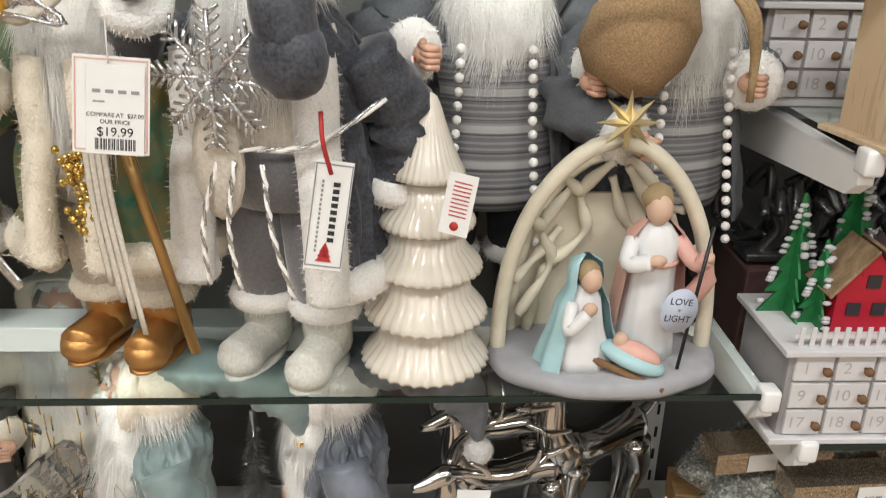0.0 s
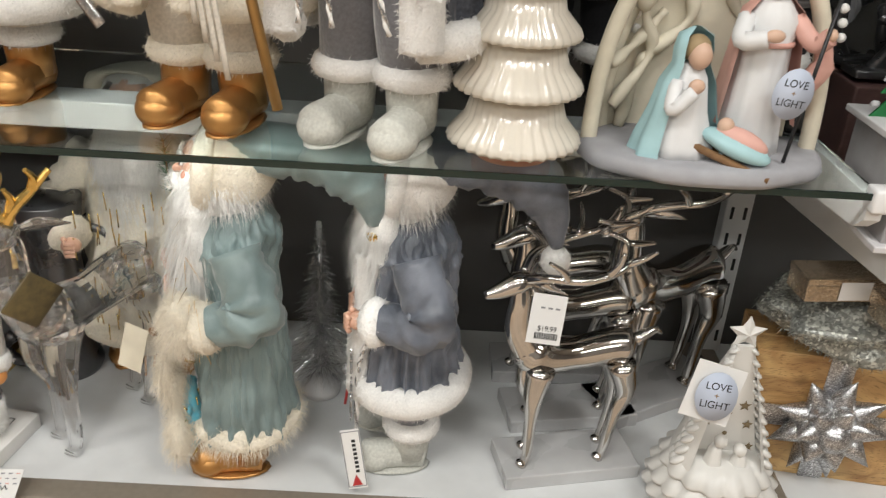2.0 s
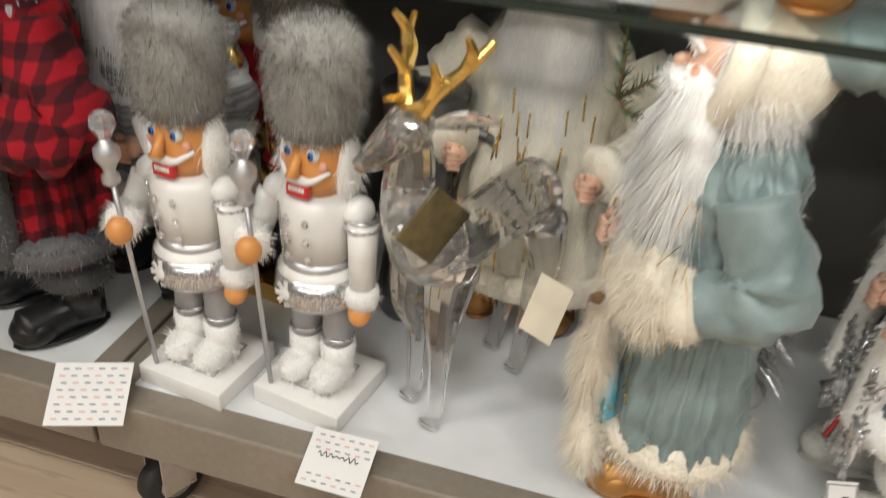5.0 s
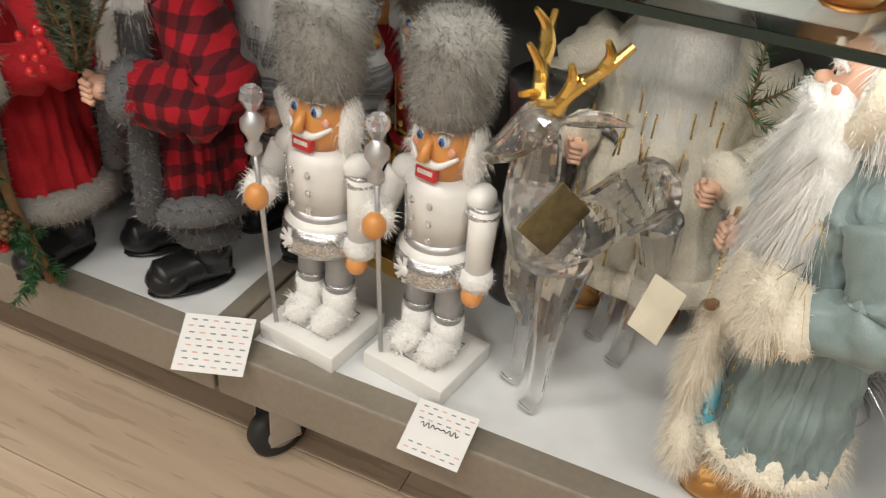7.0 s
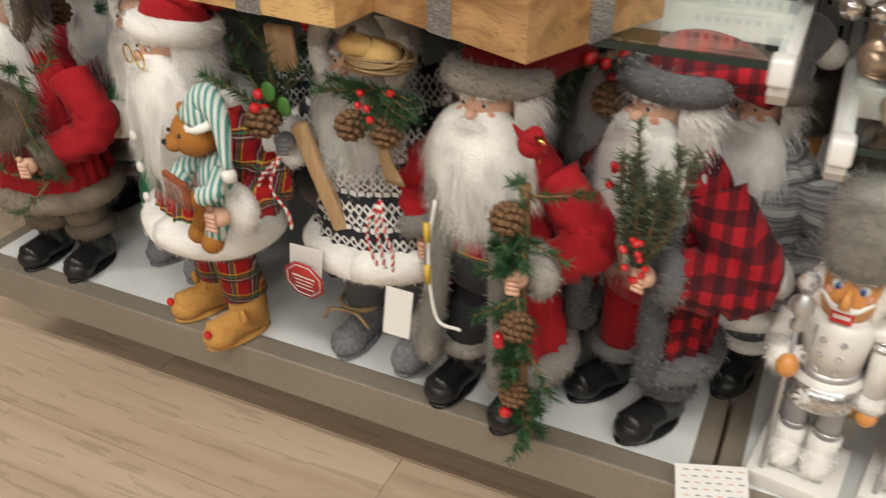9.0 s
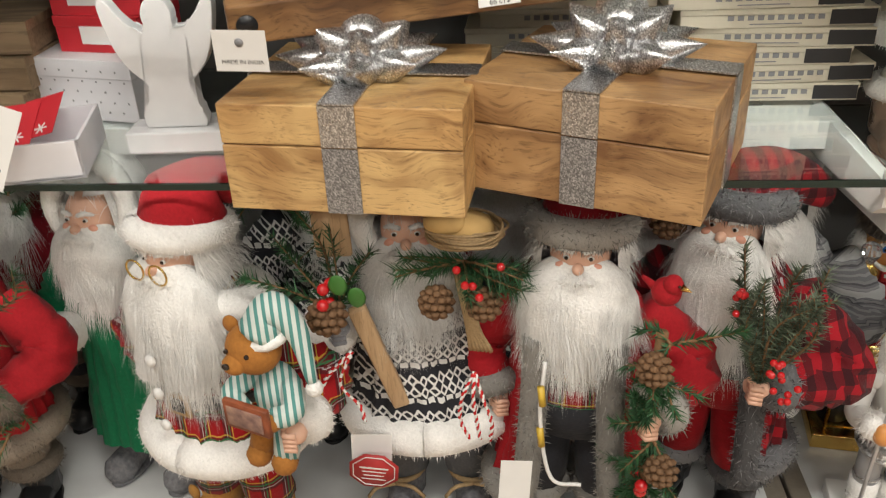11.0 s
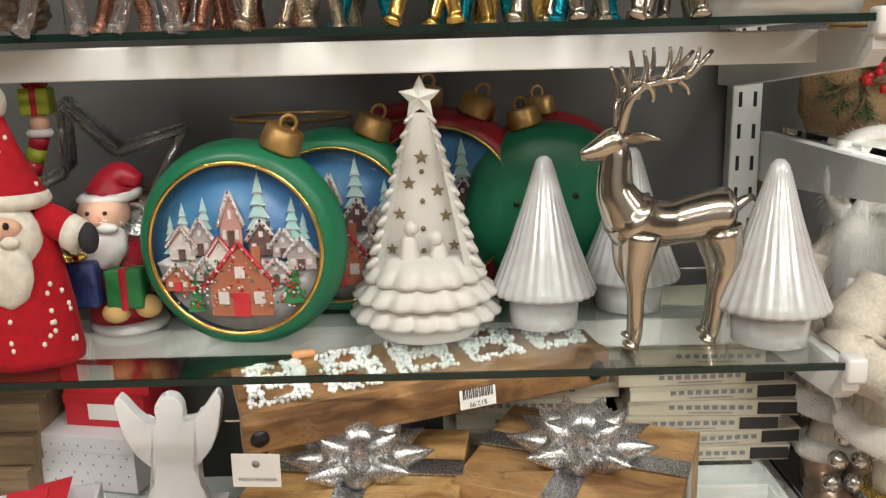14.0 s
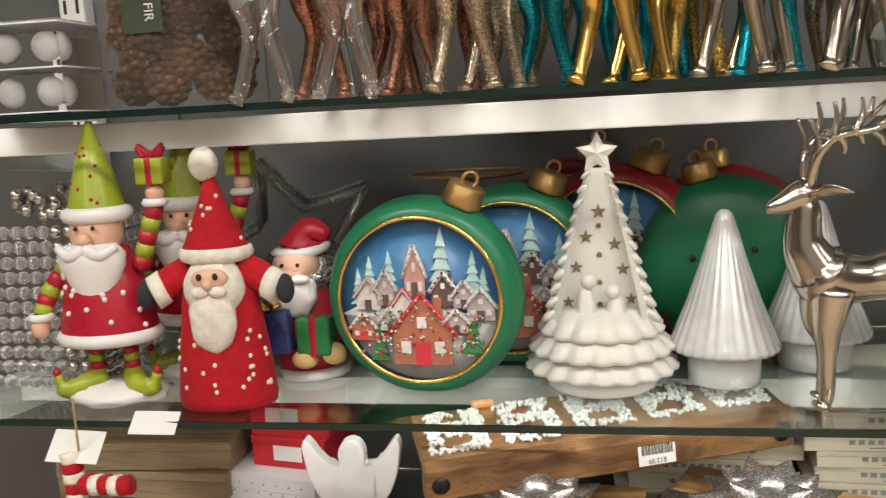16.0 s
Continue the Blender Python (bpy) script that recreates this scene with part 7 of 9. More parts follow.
def bow(parent, at, r, mat):
    """A foil bow: a ball in the middle and pointed cones round it."""
    for ringk, (n, up, ln) in enumerate(((9, 0.22, 1.0), (7, 0.75, 0.8))):
        for k in range(n):
            a = (k + 0.5 * ringk) * 2 * math.pi / n
            d = np.array([math.cos(a) * math.cos(up), math.sin(a) * math.cos(up), math.sin(up)])
            s = Shape()
            ln3 = np.array([d * r * 0.15, d * r * 0.40, d * r * 0.56, d * r * ln * 1.06])
            s.add(tube(ln3, [r * 0.08, r * 0.23, r * 0.21, r * 0.006], 12), mat)
            s.v = [np.array(at @ Matrix.Identity(4))[:3, :3] @ q.T for q in s.v]
            s.v = [q.T + np.array(at.translation) for q in s.v]
            s.part("bow_loop", parent)
    s = Shape()
    s.add(ball((0, 0, r * 0.36), r * 0.32, 18, 12), mat, at)
    s.part("bow_centre", parent)


def gift_box(x, y, z, rz, w, d, h, label, timber=None, rx=0, ry=0):
    timber = timber or OAK
    base = empty("wooden_gift_box", pose(x, y, z, rx, ry, rz), label, "wooden box", "wooden gift boxes")
    s = Shape()
    s.add(block((0, 0, h * 0.31), (w, d, h * 0.615), 0.0015), timber, smooth=False)
    s.part("box", base)
    s = Shape()
    s.add(block((0, 0, h * 0.812), (w, d, h * 0.365), 0.0015), timber, smooth=False)
    s.part("lid", base)
    b = 0.034
    s = Shape()
    s.add(block((0, -d / 2 - 0.001, h * 0.31), (b, 0.0016, h * 0.61), 0), DULL_FOIL, smooth=False)
    s.part("lower_strap", base, "dull silver strap")
    s = Shape()
    s.add(block((0, -d / 2 - 0.001, h * 0.812), (b, 0.0016, h * 0.365), 0), SILVER_FOIL, smooth=False)
    s.add(block((0, 0, h * 0.995 + 0.0015), (b, d + 0.003, 0.0016), 0), SILVER_FOIL, smooth=False)
    s.part("strap", base, "silver glitter strap")
    s = Shape()
    s.add(block((0, 0, h * 0.995 + 0.0032), (w + 0.003, b, 0.0016), 0), SILVER_FOIL, smooth=False)
    for sx in (-1, 1):
        s.add(block((sx * (w / 2 + 0.001), 0, h * 0.5), (0.0016, b, h), 0), SILVER_FOIL, smooth=False)
    s.part("cross_strap", base, "silver glitter strap")
    bow(base, pose(0, 0, h + 0.004), 0.082, SILVER_FOIL)


gift_box(-1.449, 0.030, GB1, -6, 0.230, 0.205, 0.108, "wooden gift box with silver glitter strap and foil bow")
gift_box(-1.200, 0.040, GB1, -23, 0.232, 0.21, 0.112, "brown wooden gift box with silver glitter strap and foil bow", DARK_OAK)
gift_box(0.537, 0.235, DECK + 0.103, -8, 0.23, 0.205, 0.112, "wooden gift box lying on its back with silver foil bow", rx=90)

# long wooden sign with beaded letters, lying on the boxes
BEADS = material("white_glass_beads", (0.8, 0.82, 0.82), rough=0.08, var=0.1, bump=0, coat=1.0)
sign = empty("wooden_sign", pose(-1.362, 0.062, 0.957, 11, -1.5, 20), "wooden word sign with white beaded letters", "sign")
s = Shape()
s.add(block((0, 0.0, 0), (0.435, 0.020, 0.040), 0.003), SIGN_WOOD, smooth=False)
s.part("front_edge", sign)
s = Shape()
s.add(block((0, 0.055, 0.010), (0.43, 0.088, 0.016), 0.002), SIGN_WOOD, smooth=False)
s.part("board", sign)
for sx in (-1, 1):
    s = Shape()
    s.add(lathe([(0.010, 0), (0.010, 0.0015)], 20), BLACK_METAL, pose(sx * 0.200, -0.0102, 0.0, 90, 0, 0))
    s.part("screw_cap", sign)
s = Shape()
for q in range(5):
    cx = -0.17 + 0.085 * q
    for k in range(330):
        u, w = RNG.uniform(-0.034, 0.034), RNG.uniform(0.02, 0.092)
        if (abs(u) < 0.017 and abs(w - 0.04) < 0.009) or (abs(u) < 0.012 and abs(w - 0.074) < 0.008):
            continue
        s.add(ball((cx + u, w, 0.0195 + RNG.uniform(0, 0.002)), 0.0028, 6, 4), BEADS)
ob = s.part("beaded_letters", sign, "white glass bead letters")
ob["kind"] = "stuff"
st = tag(pose(-1.315, 0.066, 0.957, -5, -2, 20), 0.044, 0.026, "white barcode price sticker upside down")
barcode(st, 0, 0.005, 0.036, 0.012)
words("$12.99", 0.008, INK, st, pose(0, -0.001, -0.008, 0, 180, 0))
t = tag(pose(-1.540, -0.066, 0.940, 6, 2, 0), 0.048, 0.038, "white swing tag reading made in India")
words("MADE IN INDIA", 0.0055, INK, t, pose(0.001, -0.001, -0.010))
s = Shape()
s.add(lathe([(0.004, 0), (0.004, 0.0005)], 14), INK_GREY, pose(0, -0.0006, 0.008, 90, 0, 0))
s.part("emblem_print", t)

# marble angel
base = empty("marble_angel", pose(-1.680, 0.105, GB1, 0, 0, 4), "white marble angel silhouette on a marble base", "ornament")
s = Shape()
s.add(block((0, 0, 0.0125), (0.112, 0.05, 0.025), 0.002), MARBLE, smooth=False)
s.part("base", base)
s = Shape()
half = [(0.034, 0.0), (0.036, 0.008), (0.028, 0.030), (0.021, 0.050), (0.030, 0.057), (0.045, 0.074), (0.055, 0.098), (0.060, 0.122), (0.0615, 0.138), (0.057, 0.146), (0.050, 0.140), (0.042, 0.128), (0.033, 0.118), (0.023, 0.110), (0.0145, 0.111), (0.0165, 0.122), (0.0155, 0.132), (0.010, 0.141)]
rim = smooth_line([(x, 0, z + 0.0255) for x, z in half[1:]] + [(0, 0, 0.1705)] + [(-x, 0, z + 0.0255) for x, z in half[:0:-1]], 5)
s.add(plate([(0.034, 0.0255)] + [(q[0], q[2]) for q in rim] + [(-0.034, 0.0255)], 0.02, bevel=0.0015), MARBLE, pose(0, -0.01, 0), smooth=False)
s.part("body", base)


def carton(x, y, z, rz, w, d, h, mat, label, prints=(), name="carton", cat="box", group="boxes"):
    base = empty(name, pose(x, y, z, 0, 0, rz), label, cat, group)
    s = Shape()
    s.add(block((0, 0, h * 0.35), (w, d, h * 0.70), 0.001), mat, smooth=False)
    s.part("base", base)
    s = Shape()
    s.add(block((0, 0, h * 0.85), (w + 0.002, d + 0.002, h * 0.295), 0.001), mat, smooth=False)
    s.part("lid", base)
    for px, pz, pw, ph, pm in prints:
        bar(base, px, pz, pw, ph, pm, -d / 2 - 0.0014)
    return base


for k in range(9):
    dx = 0.016 * math.sin(k * 2.3)
    carton(-0.998 + dx, 0.305, GB1 + 0.0225 * k, 3 * math.sin(k * 1.7), 0.225, 0.15, 0.022, CREAM_BOX, "flat cream gift carton with black printed end",
           [(0.085, 0.011, 0.052, 0.017, BLACK_PRINT)] + [(-0.055 + 0.0115 * q, 0.012, 0.0072, 0.0058, INK_GREY) for q in range(10)] + [(-0.003, 0.0045, 0.06, 0.0012, INK_GREY)], "gift_carton", "gift box", "cream gift cartons")
for k in range(8):
    carton(-1.235 + 0.01 * math.cos(k * 3), 0.325, GB1 + 0.0225 * k, 2 * math.cos(k), 0.225, 0.15, 0.022, CREAM_BOX, "flat cream gift carton behind the wooden boxes",
           [(-0.055 + 0.0115 * q, 0.012, 0.0072, 0.0058, INK_GREY) for q in range(10)], "gift_carton", "gift box", "cream gift cartons")
polka = [(-0.08 + 0.02 * q + 0.01 * (r % 2), 0.012 + 0.013 * r, 0.0022, 0.0022, INK_GREY) for q in range(9) for r in range(5)]
carton(-1.845, 0.255, GB1, -12, 0.20, 0.12, 0.078, WHITE_CARTON, "white carton with small grey polka dots", polka, "polka_dot_box")
carton(-1.80, 0.265, GB1 + 0.078, -10, 0.115, 0.10, 0.045, RED_CARTON, "red carton with white barcode label", [(0, 0.022, 0.045, 0.022, PAPER)], "red_box")
carton(-1.80, 0.27, GB1 + 0.123, -6, 0.12, 0.10, 0.045, RED_CARTON, "red carton with white barcode label", [(-0.01, 0.024, 0.05, 0.024, PAPER)], "red_box")
tray = empty("open_gift_tray", pose(-1.868, 0.050, GB1, 0, 0, 14), "open white carton tray with red cards inside", "open box")
for px, py, pw, pd in ((0, -0.058, 0.20, 0.004), (0, 0.058, 0.20, 0.004), (-0.098, 0, 0.004, 0.12), (0.098, 0, 0.004, 0.12)):
    s = Shape()
    s.add(block((px, py, 0.021), (pw, pd, 0.042), 0.0006), WHITE_CARTON, smooth=False)
    s.part("side", tray)
s = Shape()
s.add(block((0, 0, 0.0015), (0.2, 0.12, 0.003), 0), WHITE_CARTON, smooth=False)
s.part("bottom", tray)
for k in range(4):
    c = tag(pose(-1.905 + 0.026 * k, 0.045 + 0.010 * k, 0.812 + 0.006 * k, -62, 12 - 9 * k, 16 - 6 * k), 0.050, 0.062, "red carton card with white snowflake print", RED_CARTON, name="snowflake_card", category="paper card")
    s = Shape()
    for a in range(3):
        s.add(block((0, -0.0009, 0), (0.016, 0.0004, 0.002), 0), PAPER, pose(0.008, 0, -0.02, 0, 60 * a, 0), smooth=False)
    s.part("snowflake_print", c)
t = tag(pose(-1.822, -0.036, 0.842, -12, 24, 8), 0.050, 0.085, "white price tag hanging over the tray edge")
words("$16.99", 0.010, INK, t, pose(0, -0.001, -0.012))
barcode(t, 0, -0.025, 0.036, 0.010)
for k in range(3):
    w0 = carton(-2.02, 0.27, GB1 + 0.042 * k, -6 + 5 * k, 0.26, 0.17, 0.04, BROWN_WOOD, "weathered wooden crate tray stacked on others", (), "wooden_crate", "crate", "wooden crates")

# ---------------------------------------------------------------- left bay, middle glass: ornaments, trees, figures
ORN_GREEN = material("satin_green", (0.012, 0.16, 0.075), rough=0.35, var=0.05, bump=0.0)
ORN_RED = material("satin_red", (0.28, 0.01, 0.018), rough=0.35, var=0.05, bump=0.0)
NIGHT = material("night_sky_print", (0.012, 0.055, 0.20), rough=0.3, var=0.5, scale=12, color2=(0.07, 0.22, 0.36), bump=0)
SNOW_PRINT = material("snow_print", (0.48, 0.48, 0.49), rough=0.5, var=0.25, scale=60)
GINGER = material("ginger_print", (0.33, 0.11, 0.06), rough=0.5, var=0.2, scale=40)
PINK_PRINT = material("pink_print", (0.46, 0.24, 0.21), rough=0.5, var=0.2, scale=40)
STONE_PRINT = material("stone_house_print", (0.36, 0.31, 0.31), rough=0.5, var=0.35, scale=90)
TREE_PRINT = material("fir_print", (0.16, 0.36, 0.33), rough=0.5, var=0.4, scale=60, color2=(0.5, 0.6, 0.6))
GREEN_PRINT = material("green_print", (0.02, 0.17, 0.05), rough=0.5, var=0.3, scale=60)
ROOF_PRINT = material("icing_print", (0.58, 0.53, 0.51), rough=0.5, var=0.15)
BROWN_PRINT = material("dark_timber_print", (0.10, 0.055, 0.05), rough=0.5, var=0.3)
FILM = material("clear_film", (0.96, 0.97, 0.97), rough=0.02, glass=0.97, var=0, bump=0, ior=1.04)
DOME = material("clear_dome", (0.97, 0.98, 0.98), rough=0.0, glass=1.0, var=0, bump=0, ior=1.3)


def house(s, x, z, w, h, wall, roof, y=-0.004, door=None, chimney=False):
    s.add(plate([(-w / 2, 0), (w / 2, 0), (w / 2, h * 0.5), (0, h), (-w / 2, h * 0.5)], 0.003), wall, pose(x, y, z), smooth=False)
    for sx in (-1, 1):
        s.add(tube([(x + sx * w * 0.60, y - 0.001, z + h * 0.42), (x, y - 0.001, z + h * 1.03)], 0.0026, 6), roof)
    s.add(block((x, y - 0.001, z + h * 0.16), (w * 0.26, 0.002, h * 0.34), 0), door or RED_CARTON, smooth=False)
    for sx in (-1, 1):
        s.add(block((x + sx * w * 0.29, y - 0.001, z + h * 0.26), (w * 0.17, 0.002, h * 0.17), 0), ROOF_PRINT, smooth=False)
    s.add(block((x, y - 0.001, z + h * 0.62), (w * 0.16, 0.002, h * 0.16), 0), ROOF_PRINT, smooth=False)
    if chimney:
        s.add(block((x + w * 0.28, y + 0.001, z + h * 0.82), (w * 0.14, 0.003, h * 0.32), 0), wall, smooth=False)


def fir(s, x, z, h, mat, y=-0.003, snow=None):
    for k in range(5):
        w = h * (0.24 - 0.04 * k)
        z0 = z + h * 0.18 * k
        s.add(plate([(-w, 0), (w, 0), (0, h * 0.30)], 0.003), mat, pose(x, y + 0.0004 * k, z0), smooth=False)
        if snow:
            s.add(tube([(x - w, y, z0), (x, y - 0.001, z0 + h * 0.03), (x + w, y, z0)], h * 0.012, 5), snow)


def ornament(x, y, z, r, tilt, mat, label, scene_in=True, rz=0.0, lean=0.0, front=True):
    base = empty("ornament_lantern", pose(x, y, z + r * 0.985, lean, 0, rz), label, "ornament lantern", "ornament lanterns")
    s = Shape()
    m = pose(0, 0, 0, 90 if front else -90, 0, 0)
    d = r * 0.30
    prof = [(r * 0.80, d * 0.96), (r * 0.82, d * 1.0), (r * 0.93, d * 0.72), (r * 0.985, d * 0.30), (r, 0), (r * 0.985, -d * 0.30), (r * 0.93, -d * 0.72), (r * 0.80, -d), (r * 0.40, -d * 1.06), (0.001, -d * 1.07)]
    s.add(lathe(prof, 64, caps=False), mat, m)
    s.v[-1][:, 2] = np.maximum(s.v[-1][:, 2], -r * 0.97)
    s.part("body", base)
    c = empty("cap", Matrix.Identity(4))
    c.parent = base
    a = radians(tilt)
    cm = Matrix.Rotation(a, 4, "Y") @ Matrix.Translation((0, 0, r * 0.965))
    s = Shape()
    s.add(lathe([(r * 0.195, 0.0), (r * 0.20, r * 0.03), (r * 0.185, r * 0.20), (r * 0.16, r * 0.225)], 30, ripple=lambda q, k: 1 + (0.05 * np.sin(q * 5) if k == 0 else 0)), OLD_GOLD, cm)
    s.part("collar", c)
    s = Shape()
    s.add(ring((0, 0, 0), r * 0.075, r * 0.018, 22, 8), OLD_GOLD, cm @ pose(0, 0, r * 0.27, 90, 0, 30))
    s.part("loop", c)
    if not front:
        for px, pz in ((-0.35, 0.1), (0.3, 0.2)):
            s = Shape()
            s.add(lathe([(r * 0.035, 0), (r * 0.035, 0.002)], 12), BLACK_PRINT, pose(px * r, -d * 1.10, pz * r, 90, 0, 0))
            s.part("screw_hole", base)
        s = Shape()
        s.add(block((-0.15 * r, -d * 1.09, -0.25 * r), (0.3 * r, 0.001, 0.3 * r), 0), PAPER, smooth=False)
        s.part("sticker", base)
        return
    s = Shape()
    s.add(ring((0, -d * 0.97, 0), r * 0.81, r * 0.022, 64, 8, 1.0, 90), GOLD, None)
    s.part("bezel", base, "thin gold bezel")
    s = Shape()
    s.add(lathe([(r * 0.80, 0), (r * 0.80, 0.002)], 56), NIGHT, pose(0, -d * 0.45, 0, 90, 0, 0))
    s.part("sky_print", base, "printed blue night sky")
    k = r / 0.088
    scn = Shape()
    y0 = -d * 0.55
    scn.add(lathe([(r * 0.78, 0), (r * 0.78, 0.003)], 56), SNOW_PRINT, pose(0, y0 + 0.003, 0, 90, 0, 0))
    v = scn.v[-1]
    top = -r * 0.10 + 0.06 * r * np.sin(v[:, 0] / r * 9)
    v[:, 2] = np.minimum(v[:, 2], top)
    scn.part("snow_field", base, "printed snow field")
    for px, pz, h in ((-0.50, 0.0, 0.42), (-0.30, 0.02, 0.45), (0.22, 0.06, 0.62), (0.52, 0.0, 0.46), (-0.62, -0.05, 0.35), (0.62, -0.05, 0.36)):
        s = Shape()
        fir(s, px * r, pz * r, h * r, TREE_PRINT, y0 - 0.002, SNOW_PRINT)
        s.part("fir", base)
    plan = [(-0.52, -0.10, 0.24, 0.30, ROOF_PRINT, PINK_PRINT, True), (-0.34, -0.06, 0.20, 0.34, STONE_PRINT, SNOW_PRINT, False), (-0.04, 0.0, 0.20, 0.52, PINK_PRINT, ROOF_PRINT, False), (-0.16, -0.20, 0.22, 0.30, ROOF_PRINT, RED_CARTON, False),
            (0.24, -0.06, 0.24, 0.32, BROWN_PRINT, ROOF_PRINT, True), (0.44, -0.08, 0.20, 0.26, STONE_PRINT, SNOW_PRINT, True), (0.60, -0.20, 0.26, 0.30, STONE_PRINT, SNOW_PRINT, False), (-0.58, -0.40, 0.24, 0.26, GINGER, ROOF_PRINT, False), (-0.30, -0.30, 0.20, 0.22, STONE_PRINT, SNOW_PRINT, False), (0.36, -0.32, 0.22, 0.22, STONE_PRINT, ROOF_PRINT, False), (0.02, -0.64, 0.58, 0.68, GINGER, RED_CARTON, True)]
    for q, (px, pz, w, h, wall, roof, ch) in enumerate(plan):
        s = Shape()
        house(s, px * r, pz * r, w * r, h * r, wall, roof, y0 - 0.004 - 0.0005 * q, RED_CARTON if wall is GINGER else BROWN_PRINT, ch)
        for u in range(9):
            t = u / 8
            for sx in (-1, 1):
                s.add(ball((px * r + sx * w * r * 0.60 * (1 - t), y0 - 0.0075 - 0.0005 * q, (pz + h * (0.42 + 0.6 * t)) * r), 0.0016, 6, 4), ROOF_PRINT if u % 2 else wall)
        s.part("house", base)
    for px, pz, h in ((-0.42, -0.60, 0.38), (0.50, -0.52, 0.50)):
        s = Shape()
        fir(s, px * r, pz * r, h * r, GREEN_PRINT, y0 - 0.008, None)
        for q in range(8):
            s.add(ball((px * r + RNG.uniform(-0.06, 0.06) * r, y0 - 0.009, pz * r + RNG.uniform(0.02, 0.3) * r), 0.0013 * k, 6, 4), BERRY)
        s.part("fir", base)
    s = Shape()
    for q in range(150):
        s.add(ball((RNG.uniform(-0.62, 0.62) * r, y0 - 0.0105, RNG.uniform(-0.55, -0.1) * r), (0.0013 * k, 0.001, 0.0012 * k), 6, 4), [PINK_PRINT, ROOF_PRINT, SNOW_PRINT, GINGER, GREEN_PRINT, STONE_PRINT, BERRY][q % 7])
    ob = s.part("printed_sweets", base)
    ob["kind"] = "stuff"
    s = Shape()
    cap = [(r * 0.80 * math.cos(q), d * 0.92 + r * 0.10 * math.sin(q)) for q in np.linspace(0, math.pi / 2 - 0.01, 10)]
    s.add(lathe(cap, 48, caps=False), DOME, m)
    ob = s.part("dome", base, "clear domed window")
    ob.visible_shadow = False


R0 = 0.120
ornament(-1.578, 0.115, GB2, R0, 24, ORN_GREEN, "green ornament-shaped lantern with printed snowy village", rz=-4)
ornament(-1.482, 0.235, GB2, R0, 22, ORN_GREEN, "green ornament-shaped lantern with printed snowy village", rz=-6)
ornament(-1.345, 0.335, GB2, R0 * 1.06, 20, ORN_RED, "red ornament-shaped lantern behind the ceramic tree", rz=-14)
ornament(-1.395, 0.40, GB2, R0 * 1.08, 10, ORN_RED, "red ornament-shaped lantern behind the ceramic tree", rz=-14)
ornament(-1.205, 0.30, GB2, R0 * 0.98, -16, ORN_GREEN, "green ornament lantern turned to show its plain back", rz=-10, front=False)
ornament(-1.19, 0.41, GB2, R0 * 1.0, -8, ORN_RED, "red ornament lantern turned to show its back", rz=-8, front=False)

PEARL_GLASS = material("pearl_lustre_glass", (0.66, 0.70, 0.69), rough=0.2, var=0.05, scale=70, bump=0.3, coat=1.0, metal=0.08, color2=(0.60, 0.575, 0.60))
PEARL_GLASS.node_tree.nodes["Principled BSDF"].inputs["Thin Film Thickness"].default_value = 430
PEARL_GLASS.node_tree.nodes["Principled BSDF"].inputs["Thin Film IOR"].default_value = 1.5


def pearl_tree(x, y, z, h, r):
    base = empty("pearl_glass_tree", pose(x, y, z), "ribbed iridescent white glass tree", "glass tree", "iridescent glass trees")
    s = Shape()
    prof = [(r * 0.80, 0.205), (r * 0.98, 0.20), (r, 0.225), (r * 0.93, 0.27), (r * 0.66, 0.48), (r * 0.40, 0.72), (r * 0.21, 0.92), (r * 0.15, 0.975), (r * 0.07, 0.998), (0.001, 1.0)]
    s.add(lathe([(q, zz * h) for q, zz in prof], 120, ripple=lambda a, k: 1 + (0.016 if k < 7 else 0.0) * np.cos(a * 28)), PEARL_GLASS)
    s.part("crown", base)
    s = Shape()
    s.add(lathe([(r * 0.60, 0), (r * 0.67, 0.01 * h), (r * 0.68, 0.19 * h), (r * 0.62, 0.205 * h)], 40), PEARL_GLASS)
    s.part("foot", base)


pearl_tree(-1.230, 0.155, GB2, 0.205, 0.063)
pearl_tree(-0.985, 0.075, GB2, 0.205, 0.063)
pearl_tree(-1.113, 0.215, GB2, 0.205, 0.063)

deer_thing(-1.098, 0.082, GB2, 8, 0.232, BRUSHED, BRUSHED, "polished champagne nickel reindeer figurine with tall antlers", "tall", bulk=1.22)
s = Shape()
s.add(block((0, 0, 0.004), (0.026, 0.010, 0.008), 0.003), material("orange_sticker", (0.65, 0.20, 0.03), rough=0.5, var=0.4, scale=150, color2=(0.7, 0.5, 0.3)))
s.thing("sticker_scrap", "crumpled orange sticker scrap on the glass", "scrap", at=pose(-1.508, 0.055, GB2, 0, 0, 20))

FELT_RED = cloth("red_felt", (0.40, 0.012, 0.02), scale=90, bump=0.8)
FELT_WHITE = cloth("white_felt", (0.72, 0.68, 0.60), scale=90, bump=0.8)


